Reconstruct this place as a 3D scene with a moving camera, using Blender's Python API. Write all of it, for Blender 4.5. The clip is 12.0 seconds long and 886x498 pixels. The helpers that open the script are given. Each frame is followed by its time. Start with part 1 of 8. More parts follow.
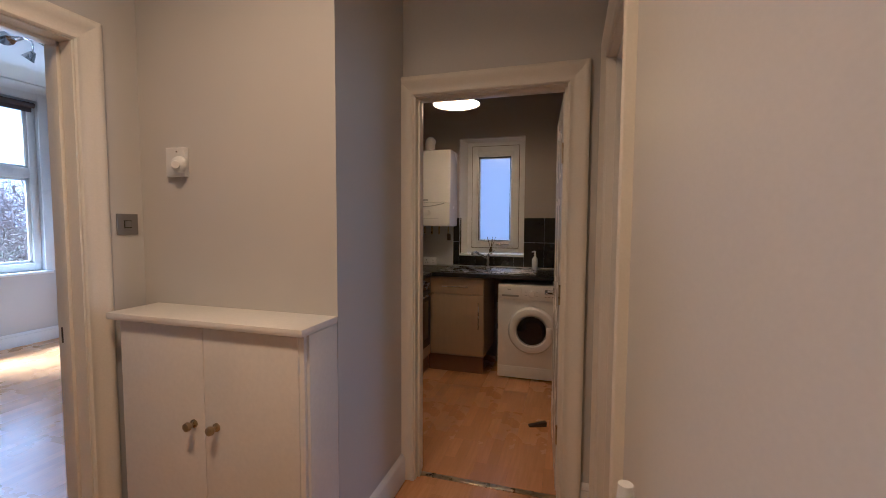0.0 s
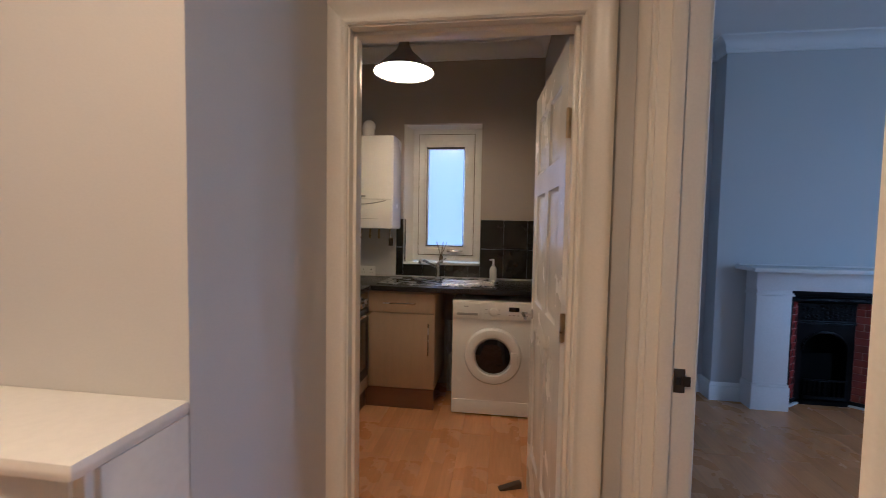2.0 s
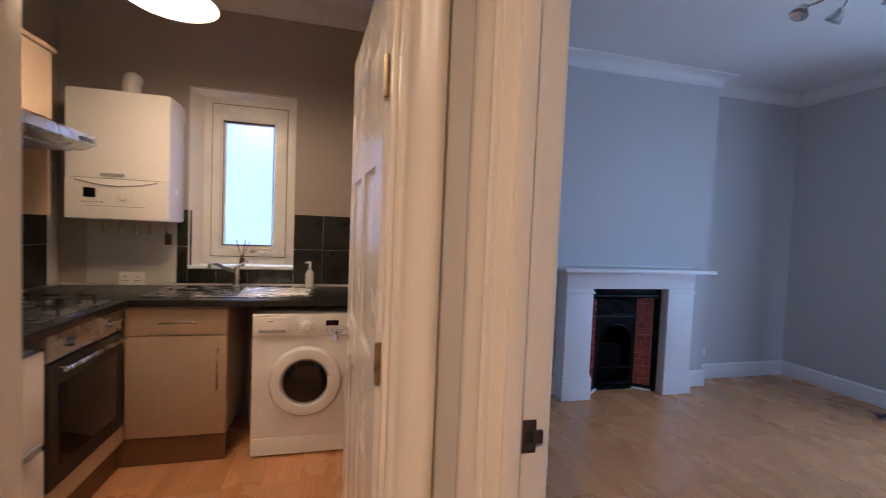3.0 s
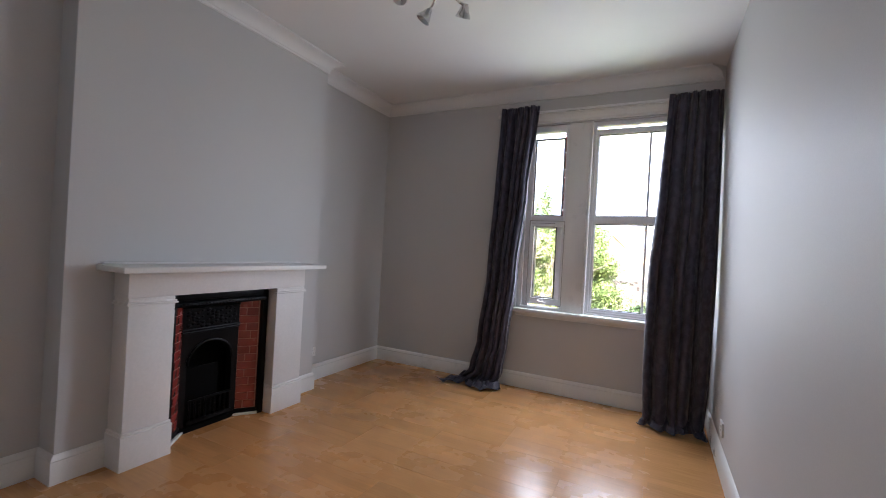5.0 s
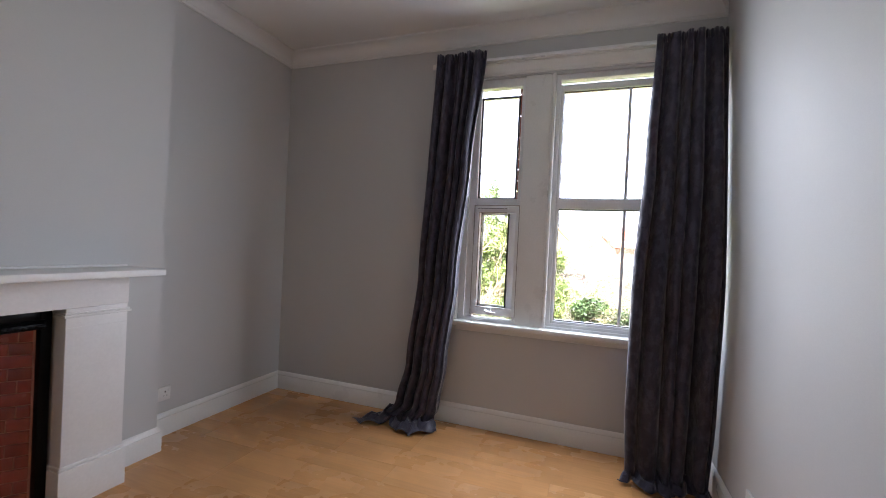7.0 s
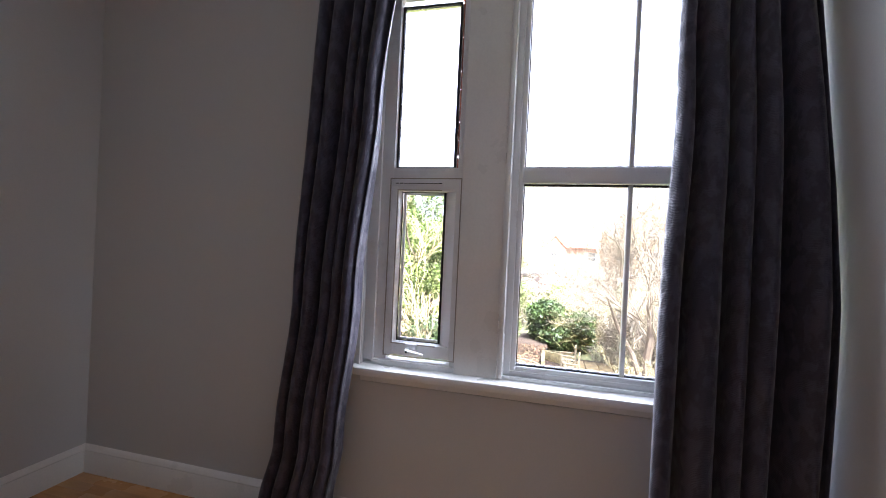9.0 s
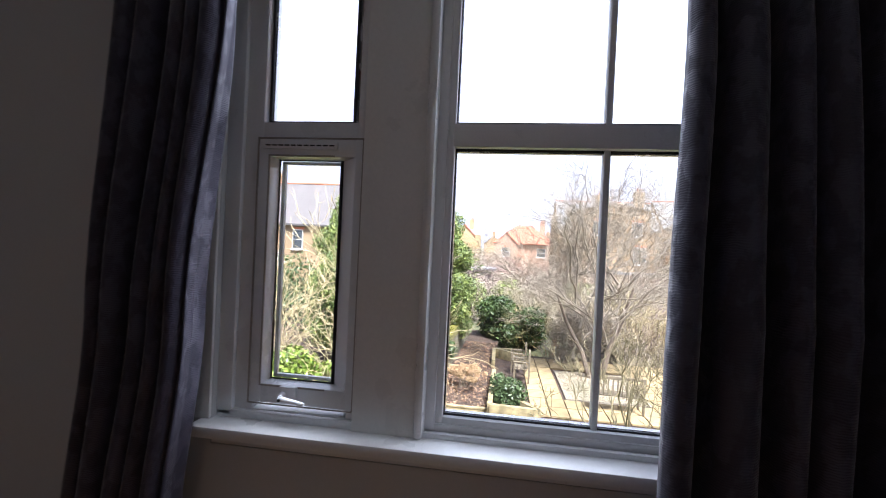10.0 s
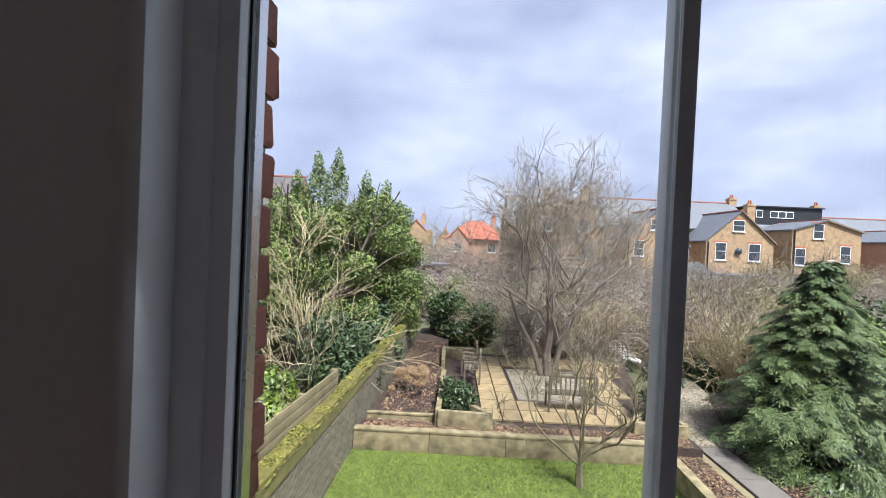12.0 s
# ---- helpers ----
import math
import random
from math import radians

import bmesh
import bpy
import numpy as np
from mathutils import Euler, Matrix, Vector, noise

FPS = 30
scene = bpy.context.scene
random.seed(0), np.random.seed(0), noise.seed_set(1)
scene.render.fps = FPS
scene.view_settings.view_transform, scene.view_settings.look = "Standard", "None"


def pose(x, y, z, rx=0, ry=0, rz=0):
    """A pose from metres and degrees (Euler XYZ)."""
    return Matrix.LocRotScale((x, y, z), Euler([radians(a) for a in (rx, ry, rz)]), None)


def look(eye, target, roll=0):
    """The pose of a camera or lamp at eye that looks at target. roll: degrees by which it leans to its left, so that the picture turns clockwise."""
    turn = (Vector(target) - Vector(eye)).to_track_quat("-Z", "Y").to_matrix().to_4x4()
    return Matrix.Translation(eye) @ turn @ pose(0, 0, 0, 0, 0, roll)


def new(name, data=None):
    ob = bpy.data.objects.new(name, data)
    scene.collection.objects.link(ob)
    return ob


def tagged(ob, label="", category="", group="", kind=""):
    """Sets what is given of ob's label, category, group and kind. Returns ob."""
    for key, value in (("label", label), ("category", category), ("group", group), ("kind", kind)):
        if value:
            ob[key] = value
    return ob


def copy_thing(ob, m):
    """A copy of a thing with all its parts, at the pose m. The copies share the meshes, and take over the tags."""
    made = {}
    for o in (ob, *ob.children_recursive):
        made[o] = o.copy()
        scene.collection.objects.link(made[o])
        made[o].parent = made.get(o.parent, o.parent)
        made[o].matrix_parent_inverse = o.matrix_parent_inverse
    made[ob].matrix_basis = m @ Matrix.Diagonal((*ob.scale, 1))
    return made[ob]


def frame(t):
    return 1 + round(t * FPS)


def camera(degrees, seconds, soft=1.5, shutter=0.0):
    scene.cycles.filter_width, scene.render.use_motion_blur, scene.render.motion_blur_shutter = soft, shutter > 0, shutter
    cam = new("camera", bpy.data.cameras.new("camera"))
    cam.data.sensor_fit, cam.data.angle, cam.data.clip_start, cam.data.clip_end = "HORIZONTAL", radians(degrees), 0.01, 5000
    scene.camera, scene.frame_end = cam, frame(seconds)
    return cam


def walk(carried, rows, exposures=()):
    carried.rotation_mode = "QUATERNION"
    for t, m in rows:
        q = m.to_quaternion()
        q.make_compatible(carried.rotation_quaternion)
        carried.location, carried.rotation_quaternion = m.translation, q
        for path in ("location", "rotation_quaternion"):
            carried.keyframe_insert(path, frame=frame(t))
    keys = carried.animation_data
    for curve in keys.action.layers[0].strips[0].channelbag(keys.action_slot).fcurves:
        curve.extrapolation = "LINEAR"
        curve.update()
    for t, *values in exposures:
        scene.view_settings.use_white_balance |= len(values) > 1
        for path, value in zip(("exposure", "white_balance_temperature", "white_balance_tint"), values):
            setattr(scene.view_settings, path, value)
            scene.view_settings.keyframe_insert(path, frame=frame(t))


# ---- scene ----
cam = camera(92.9, 12.0, soft=0.5, shutter=0.2)
PATH = [
    (0, (0.237, 0.066, 1.384), (-0.338, 1.977, 1.259), 0.3),
    (0.5, (0.11, 0.169, 1.376), (-0.492, 2.073, 1.256), 0.3),
    (1, (0.051, 0.3, 1.375), (-0.562, 2.2, 1.258), 0.4),
    (1.5, (0.027, 0.524, 1.386), (-0.503, 2.449, 1.27), 0.6),
    (2, (-0.014, 0.748, 1.367), (-0.293, 2.726, 1.264), 1.0),
    (2.5, (-0.008, 0.959, 1.365), (0.105, 2.954, 1.273), 1.6),
    (3, (0.09, 1.199, 1.357), (0.581, 3.136, 1.274), 2.3),
    (3.5, (0.21, 1.4, 1.322), (1.147, 3.167, 1.277), 2.6),
    (3.7, (0.248, 1.459, 1.31), (1.388, 3.102, 1.28), 2.6),
    (5.3, (0.777, 1.804, 1.289), (2.607, 2.61, 1.286), 3.0),
    (5.5, (0.848, 1.832, 1.294), (2.7, 2.588, 1.286), 2.8),
    (6, (1.122, 1.873, 1.309), (2.989, 2.589, 1.296), 2.8),
    (6.5, (1.378, 1.956, 1.29), (3.254, 2.65, 1.277), 2.8),
    (7, (1.704, 2.01, 1.306), (3.582, 2.697, 1.289), 2.8),
    (7.2, (1.828, 2.022, 1.311), (3.714, 2.689, 1.288), 3.0),
    (8.8, (2.796, 2.16, 1.298), (4.729, 2.673, 1.289), 2.8),
    (9, (2.904, 2.158, 1.311), (4.843, 2.648, 1.304), 2.7),
    (9.5, (3.206, 2.186, 1.316), (5.169, 2.567, 1.312), 2.6),
    (10, (3.517, 2.132, 1.314), (5.499, 2.404, 1.299), 2.7),
    (10.5, (3.793, 2.088, 1.322), (5.782, 2.295, 1.302), 2.8),
    (11, (4.008, 2.098, 1.322), (6.003, 2.239, 1.297), 2.8),
    (11.5, (4.206, 2.076, 1.31), (6.204, 2.156, 1.284), 2.7),
    (12, (4.328, 2.068, 1.285), (6.328, 2.113, 1.259), 2.6),
]
# seconds, stops, kelvin, tint
EXPOSURES = [
    (0.0, 3.78, 4330, 7), (1.0, 3.96, 4480, 11), (2.0, 4.4, 4150, 4), (2.5, 4.6, 4150, 7), (3.0, 4.92, 4450, 11), (3.5, 5.2, 4600, 10), (5.3, 5.05, 6250, 11), (7.2, 5.05, 6250, 11),
    (8.8, 4.85, 6100, 13), (9.5, 4.2, 6000, 14), (10.0, 3.42, 6000, 14), (10.5, 2.9, 5900, 12), (11.0, 2.6, 5900, 12), (11.5, 2.55, 5900, 12), (12.0, 2.3, 5900, 12),
]
walk(cam, [(t, look(eye, target, roll)) for t, eye, target, roll in PATH], EXPOSURES)

# ---- world and large lights ----
world = bpy.data.worlds.new("overcast_sky")
scene.world = world
world.use_nodes = True


def sky_nodes(nt):
    n, k = nt.nodes, nt.links
    n.clear()
    out = n.new("ShaderNodeOutputWorld")
    bg = n.new("ShaderNodeBackground")
    sky = n.new("ShaderNodeTexSky")
    sky.sky_type = "NISHITA"
    sky.sun_disc = False
    sky.sun_elevation, sky.sun_rotation = radians(58), radians(237)
    sky.air_density, sky.dust_density = 1.0, 3.0
    dim = n.new("ShaderNodeMix")
    dim.data_type, dim.blend_type = "RGBA", "MULTIPLY"
    dim.inputs[0].default_value = 1.0
    dim.inputs[7].default_value = (0.12, 0.12, 0.12, 1)
    co = n.new("ShaderNodeTexCoord")
    mp = n.new("ShaderNodeMapping")
    mp.inputs["Scale"].default_value = (1.0, 1.0, 2.6)
    mp.inputs["Location"].default_value = (0.35, 0.2, 0.1)
    big = n.new("ShaderNodeTexNoise")
    big.inputs["Scale"].default_value, big.inputs["Detail"].default_value = 3.2, 7
    big.inputs["Roughness"].default_value = 0.52
    ramp = n.new("ShaderNodeValToRGB")
    e = ramp.color_ramp.elements
    e[0].position, e[0].color = 0.32, (0.47, 0.51, 0.67, 1)
    e[1].position, e[1].color = 0.74, (0.90, 0.92, 1.0, 1)
    m = ramp.color_ramp.elements.new(0.5)
    m.color = (0.62, 0.66, 0.81, 1)
    mix = n.new("ShaderNodeMix")
    mix.data_type = "RGBA"
    mix.inputs[0].default_value = 0.9
    k.new(sky.outputs[0], dim.inputs[6])
    k.new(co.outputs["Generated"], mp.inputs["Vector"])
    k.new(mp.outputs[0], big.inputs["Vector"])
    k.new(big.outputs["Fac"], ramp.inputs[0])
    k.new(dim.outputs[2], mix.inputs[6])
    k.new(ramp.outputs[0], mix.inputs[7])
    k.new(mix.outputs[2], bg.inputs[0])
    bg.inputs[1].default_value = SKY
    k.new(bg.outputs[0], out.inputs[0])


SKY = 0.26
sky_nodes(world.node_tree)

sun = new("sun", bpy.data.lights.new("sun", "SUN"))
sun.data.energy, sun.data.angle, sun.data.color = 2.2, radians(14), (1.0, 0.96, 0.9)
sun.matrix_world = look((-34, -22, 66), (0, 0, 0))
tagged(sun, kind="structure")

WARM = (1.0, 0.53, 0.22)
hall_disc = new("hall_disc", bpy.data.lights.new("hall_disc", "AREA"))
hall_disc.data.shape, hall_disc.data.size = "DISK", 0.24
hall_disc.data.energy, hall_disc.data.color, hall_disc.data.spread = 1.25, WARM, radians(150)
hall_disc.matrix_world = look((-0.6, 0.42, 2.79), (-0.6, 0.43, 0.0))


def daylight(at, towards, watts, wide, high, colour=(0.84, 0.89, 1.0)):
    """An added area lamp in a window's opening, standing in for extra sky light."""
    ob = new("sky_stand_in_lamp", bpy.data.lights.new("sky_stand_in_lamp", "AREA"))
    ob.data.shape, ob.data.size, ob.data.size_y = "RECTANGLE", wide, high
    ob.data.energy, ob.data.color = watts, colour
    ob.matrix_world = look(at, towards)
    return ob


for y, w, p in ((2.06, 0.50, 0.31), (2.72, 0.26, 0.16)):
    for z in (1.02, 1.39, 1.85, 2.22):
        daylight((4.625, y, z), (3.625, y + 0.05, z - 0.25), p * 0.55, w, 0.36)
daylight((-5.40, 2.56, 1.7), (-4.4, 2.56, 1.35), 1.9, 1.5, 1.6)

# ---- materials ----
def link(nt, a, b):
    nt.links.new(a, b)


def mix_rgb(nt, fac, a, b, blend="MIX"):
    """A colour mix; fac, a and b are sockets or values."""
    m = nt.nodes.new("ShaderNodeMix")
    m.data_type, m.blend_type = "RGBA", blend
    for sock, v in ((m.inputs[0], fac), (m.inputs[6], a), (m.inputs[7], b)):
        if isinstance(v, bpy.types.NodeSocket):
            link(nt, v, sock)
        else:
            sock.default_value = (*v, 1) if isinstance(v, tuple) and len(v) == 3 else v
    return m.outputs[2]


def noise_fac(nt, scale, detail=4, low=0.35, high=0.65, coord="Object", stretch=(1, 1, 1), rough=0.55):
    co = nt.nodes.new("ShaderNodeTexCoord")
    mp = nt.nodes.new("ShaderNodeMapping")
    mp.inputs["Scale"].default_value = stretch
    no = nt.nodes.new("ShaderNodeTexNoise")
    no.inputs["Scale"].default_value, no.inputs["Detail"].default_value, no.inputs["Roughness"].default_value = scale, detail, rough
    mr = nt.nodes.new("ShaderNodeMapRange")
    mr.inputs["From Min"].default_value, mr.inputs["From Max"].default_value = low, high
    link(nt, co.outputs[coord], mp.inputs[0])
    link(nt, mp.outputs[0], no.inputs["Vector"])
    link(nt, no.outputs["Fac"], mr.inputs["Value"])
    return mr.outputs[0]


def add_bump(nt, bsdf, height, strength, distance):
    b = nt.nodes.new("ShaderNodeBump")
    b.inputs["Strength"].default_value, b.inputs["Distance"].default_value = strength, distance
    link(nt, height, b.inputs["Height"])
    link(nt, b.outputs[0], bsdf.inputs["Normal"])


def surface(name, base, rough=0.6, metal=0.0, dark=0.9, scale=3.0, grain=120.0, bump=0.1, depth=0.001, coord="Object",
            stretch=(1, 1, 1), spec=0.5, vary=0.0, coat=0.0):
    """A plain surface with broad stains, fine grain and relief. vary: how far single pieces differ in brightness."""
    m = bpy.data.materials.new(name)
    m.use_nodes = True
    nt = m.node_tree
    b = nt.nodes["Principled BSDF"]
    b.inputs["Metallic"].default_value = metal
    b.inputs["Specular IOR Level"].default_value = spec
    b.inputs["Coat Weight"].default_value = coat
    low = tuple(c * dark for c in base)
    broad = noise_fac(nt, scale, 5, 0.3, 0.7, coord, stretch)
    fine = noise_fac(nt, grain, 3, 0.25, 0.75, coord, stretch)
    col = mix_rgb(nt, broad, low, base)
    col = mix_rgb(nt, fine, col, mix_rgb(nt, 1.0, col, (0.94, 0.94, 0.94), "MULTIPLY"))
    if vary:
        info = nt.nodes.new("ShaderNodeObjectInfo")
        mr = nt.nodes.new("ShaderNodeMapRange")
        mr.inputs["To Min"].default_value, mr.inputs["To Max"].default_value = 1 - vary, 1 + vary
        link(nt, info.outputs["Random"], mr.inputs["Value"])
        sc = nt.nodes.new("ShaderNodeVectorMath")
        sc.operation = "SCALE"
        link(nt, col, sc.inputs[0])
        link(nt, mr.outputs[0], sc.inputs["Scale"])
        col = sc.outputs[0]
    link(nt, col, b.inputs["Base Color"])
    rr = nt.nodes.new("ShaderNodeMapRange")
    rr.inputs["To Min"].default_value, rr.inputs["To Max"].default_value = max(0.02, rough - 0.06), min(1, rough + 0.06)
    link(nt, broad, rr.inputs["Value"])
    link(nt, rr.outputs[0], b.inputs["Roughness"])
    if bump:
        add_bump(nt, b, fine, bump, depth)
    return m


def glowing(name, colour, strength):
    m = bpy.data.materials.new(name)
    m.use_nodes = True
    b = m.node_tree.nodes["Principled BSDF"]
    b.inputs["Base Color"].default_value = (*colour, 1)
    b.inputs["Emission Color"].default_value = (*colour, 1)
    b.inputs["Emission Strength"].default_value = strength
    return m


def clear_glass(name):
    m = bpy.data.materials.new(name)
    m.use_nodes = True
    nt = m.node_tree
    nt.nodes.clear()
    out = nt.nodes.new("ShaderNodeOutputMaterial")
    tr = nt.nodes.new("ShaderNodeBsdfTransparent")
    tr.inputs[0].default_value = (0.97, 0.98, 0.98, 1)
    gl = nt.nodes.new("ShaderNodeBsdfGlossy")
    gl.inputs["Roughness"].default_value = 0.02
    lw = nt.nodes.new("ShaderNodeLayerWeight")
    pw = nt.nodes.new("ShaderNodeMath")
    pw.operation = "POWER"
    pw.inputs[1].default_value = 5.0
    link(nt, lw.outputs["Facing"], pw.inputs[0])
    fr = nt.nodes.new("ShaderNodeMath")
    fr.operation = "MULTIPLY_ADD"
    fr.inputs[1].default_value, fr.inputs[2].default_value = 0.8, 0.035
    link(nt, pw.outputs[0], fr.inputs[0])
    mx = nt.nodes.new("ShaderNodeMixShader")
    link(nt, fr.outputs[0], mx.inputs[0])
    link(nt, tr.outputs[0], mx.inputs[1])
    link(nt, gl.outputs[0], mx.inputs[2])
    link(nt, mx.outputs[0], out.inputs[0])
    return m


def frosted_glass(name):
    m = bpy.data.materials.new(name)
    m.use_nodes = True
    nt = m.node_tree
    nt.nodes.clear()
    out = nt.nodes.new("ShaderNodeOutputMaterial")
    tr = nt.nodes.new("ShaderNodeBsdfTranslucent")
    tr.inputs[0].default_value = (0.62, 0.65, 0.76, 1)
    gl = nt.nodes.new("ShaderNodeBsdfGlossy")
    gl.inputs["Roughness"].default_value = 0.25
    mx = nt.nodes.new("ShaderNodeMixShader")
    mx.inputs[0].default_value = 0.06
    link(nt, tr.outputs[0], mx.inputs[1])
    link(nt, gl.outputs[0], mx.inputs[2])
    link(nt, mx.outputs[0], out.inputs[0])
    return m


def laminate(name, tone):
    """Three-strip oak laminate: strips along y with a grain, each board a little different."""
    m = bpy.data.materials.new(name)
    m.use_nodes = True
    nt = m.node_tree
    b = nt.nodes["Principled BSDF"]
    co = nt.nodes.new("ShaderNodeTexCoord")
    info = nt.nodes.new("ShaderNodeObjectInfo")
    shift = nt.nodes.new("ShaderNodeVectorMath")
    shift.operation = "MULTIPLY_ADD"
    link(nt, info.outputs["Random"], shift.inputs[0])
    shift.inputs[1].default_value = (0.0, 9.7, 0.0)
    link(nt, co.outputs["Object"], shift.inputs[2])
    sw = nt.nodes.new("ShaderNodeMapping")
    sw.inputs["Rotation"].default_value = (0, 0, radians(90))
    link(nt, shift.outputs[0], sw.inputs[0])
    br = nt.nodes.new("ShaderNodeTexBrick")
    br.offset = 0.37
    br.inputs["Scale"].default_value = 1.0
    br.inputs["Brick Width"].default_value = 0.43
    br.inputs["Row Height"].default_value = 0.064
    br.inputs["Mortar Size"].default_value = 0.0006
    br.inputs["Mortar Smooth"].default_value = 0.3
    br.inputs["Color1"].default_value = (0.0, 0.0, 0.0, 1)
    br.inputs["Color2"].default_value = (1.0, 1.0, 1.0, 1)
    br.inputs["Mortar"].default_value = (0.25, 0.25, 0.25, 1)
    link(nt, sw.outputs[0], br.inputs["Vector"])
    gr = nt.nodes.new("ShaderNodeTexNoise")
    gr.inputs["Scale"].default_value, gr.inputs["Detail"].default_value = 7, 6
    gm = nt.nodes.new("ShaderNodeMapping")
    gm.inputs["Scale"].default_value = (9, 0.7, 1)
    link(nt, shift.outputs[0], gm.inputs[0])
    link(nt, gm.outputs[0], gr.inputs["Vector"])
    a = mix_rgb(nt, br.outputs["Color"], tuple(c * 0.89 for c in tone), tuple(min(1, c * 1.08) for c in tone))
    gmr = nt.nodes.new("ShaderNodeMapRange")
    gmr.inputs["From Min"].default_value, gmr.inputs["From Max"].default_value = 0.3, 0.7
    link(nt, gr.outputs["Fac"], gmr.inputs["Value"])
    c = mix_rgb(nt, gmr.outputs[0], mix_rgb(nt, 1.0, a, (0.86, 0.83, 0.78), "MULTIPLY"), a)
    link(nt, c, b.inputs["Base Color"])
    wear = noise_fac(nt, 1.3, 5, 0.3, 0.7)
    rr = nt.nodes.new("ShaderNodeMapRange")
    rr.inputs["To Min"].default_value, rr.inputs["To Max"].default_value = 0.20, 0.34
    link(nt, wear, rr.inputs["Value"])
    link(nt, rr.outputs[0], b.inputs["Roughness"])
    add_bump(nt, b, gr.outputs["Fac"], 0.06, 0.001)
    return m


WALL = surface("wall_paint_grey", (0.575, 0.575, 0.57), 0.62, dark=0.965, scale=1.1, grain=220, bump=0.12, depth=0.0006)
KWALL = surface("wall_paint_taupe", (0.40, 0.36, 0.32), 0.6, dark=0.95, scale=1.1, grain=220, bump=0.12, depth=0.0006)
HALLWALL = surface("wall_paint_hall", (0.62, 0.60, 0.56), 0.55, dark=0.96, scale=1.1, grain=220, bump=0.12, depth=0.0006)
CEIL = surface("ceiling_paint", (0.80, 0.80, 0.79), 0.75, dark=0.96, scale=1.5, grain=160, bump=0.1, depth=0.0006)
GLOSS = surface("white_gloss_paint", (0.80, 0.795, 0.77), 0.32, dark=0.95, scale=4, grain=90, bump=0.06, depth=0.0006)
UPVC = surface("white_upvc", (0.82, 0.83, 0.84), 0.3, dark=0.95, scale=5, grain=200, bump=0.03, depth=0.0004)
OAK = laminate("oak_laminate", (0.575, 0.298, 0.117))
BRICK = surface("red_brick", (0.42, 0.16, 0.105), 0.85, dark=0.6, scale=9, grain=160, bump=0.7, depth=0.004, vary=0.2)
MORTAR = surface("mortar", (0.42, 0.39, 0.35), 0.9, dark=0.75, scale=20, grain=200, bump=0.5, depth=0.003)
GLASS = clear_glass("window_glass")
FROST = frosted_glass("frosted_glass")
STEEL = surface("stainless_steel", (0.62, 0.62, 0.62), 0.26, metal=1.0, dark=0.9, scale=12, grain=400, bump=0.05, depth=0.0003)
BRASS = surface("aged_brass", (0.50, 0.40, 0.24), 0.3, metal=1.0, dark=0.7, scale=30, grain=300, bump=0.05, depth=0.0003)
BRONZE = surface("dark_bronze", (0.12, 0.09, 0.065), 0.4, metal=0.8, dark=0.7, scale=40, grain=300, bump=0.1, depth=0.0004)
BLACK = surface("black_rubber", (0.015, 0.015, 0.015), 0.5, dark=0.8, scale=20, grain=200, bump=0.05)

CREAM = surface("cream_gloss_paint", (0.82, 0.775, 0.66), 0.34, dark=0.98, scale=2, grain=140, bump=0.02, depth=0.0004)

# ---- building helpers ----
def box(bm, x0, x1, y0, y1, z0, z1, bevel=0.0):
    """A box between the given faces, with its edges rounded off by bevel."""
    r = bmesh.ops.create_cube(bm, size=1.0, matrix=Matrix.Translation(((x0 + x1) / 2, (y0 + y1) / 2, (z0 + z1) / 2))
                              @ Matrix.Diagonal((abs(x1 - x0), abs(y1 - y0), abs(z1 - z0), 1)))
    if bevel:
        ed = list({e for v in r["verts"] for e in v.link_edges})
        bmesh.ops.bevel(bm, geom=ed, offset=bevel, segments=2, affect="EDGES", profile=0.6)
    return bm


def boxes(*dims, bevel=0.0):
    bm = bmesh.new()
    for d in dims:
        box(bm, *d, bevel=bevel)
    return bm


def tube(bm, a, b, r0, r1=None, n=12, caps=True):
    """A round bar from a to b."""
    a, b = Vector(a), Vector(b)
    d = b - a
    m = Matrix.Translation((a + b) / 2) @ d.to_track_quat("Z", "Y").to_matrix().to_4x4()
    bmesh.ops.create_cone(bm, cap_ends=caps, segments=n, radius1=r0, radius2=r0 if r1 is None else r1, depth=d.length, matrix=m)
    return bm


def ball(bm, at, r, sx=1, sy=1, sz=1, u=16, v=10):
    bmesh.ops.create_uvsphere(bm, u_segments=u, v_segments=v, radius=r, matrix=Matrix.Translation(at) @ Matrix.Diagonal((sx, sy, sz, 1)))
    return bm


def lathe(bm, profile, n=24, m=Matrix()):
    """Turns a profile of (radius, height) about z."""
    rings = []
    for r, z in profile:
        rings.append([bm.verts.new(m @ Vector((r * math.cos(2 * math.pi * i / n), r * math.sin(2 * math.pi * i / n), z))) for i in range(n)])
    for a, b in zip(rings, rings[1:]):
        for i in range(n):
            bm.faces.new((a[i], a[(i + 1) % n], b[(i + 1) % n], b[i]))
    return bm


def sweep(bm, section, a, b, out, up=(0, 0, 1), cut_a=0.0, cut_b=0.0):
    """Runs a section of (outward, upward) points straight from a to b; the ends slide along by cut times the outward distance (mitres)."""
    a, b, out, up = Vector(a), Vector(b), Vector(out), Vector(up)
    along = (b - a).normalized()
    ends = []
    for p, cut in ((a, cut_a), (b, cut_b)):
        ends.append([bm.verts.new(p + out * o + up * u + along * (cut * o)) for o, u in section])
    k = len(section)
    for i in range(k):
        bm.faces.new((ends[0][i], ends[0][(i + 1) % k], ends[1][(i + 1) % k], ends[1][i]))
    bm.faces.new(ends[0])
    bm.faces.new(ends[1][::-1])
    return bm


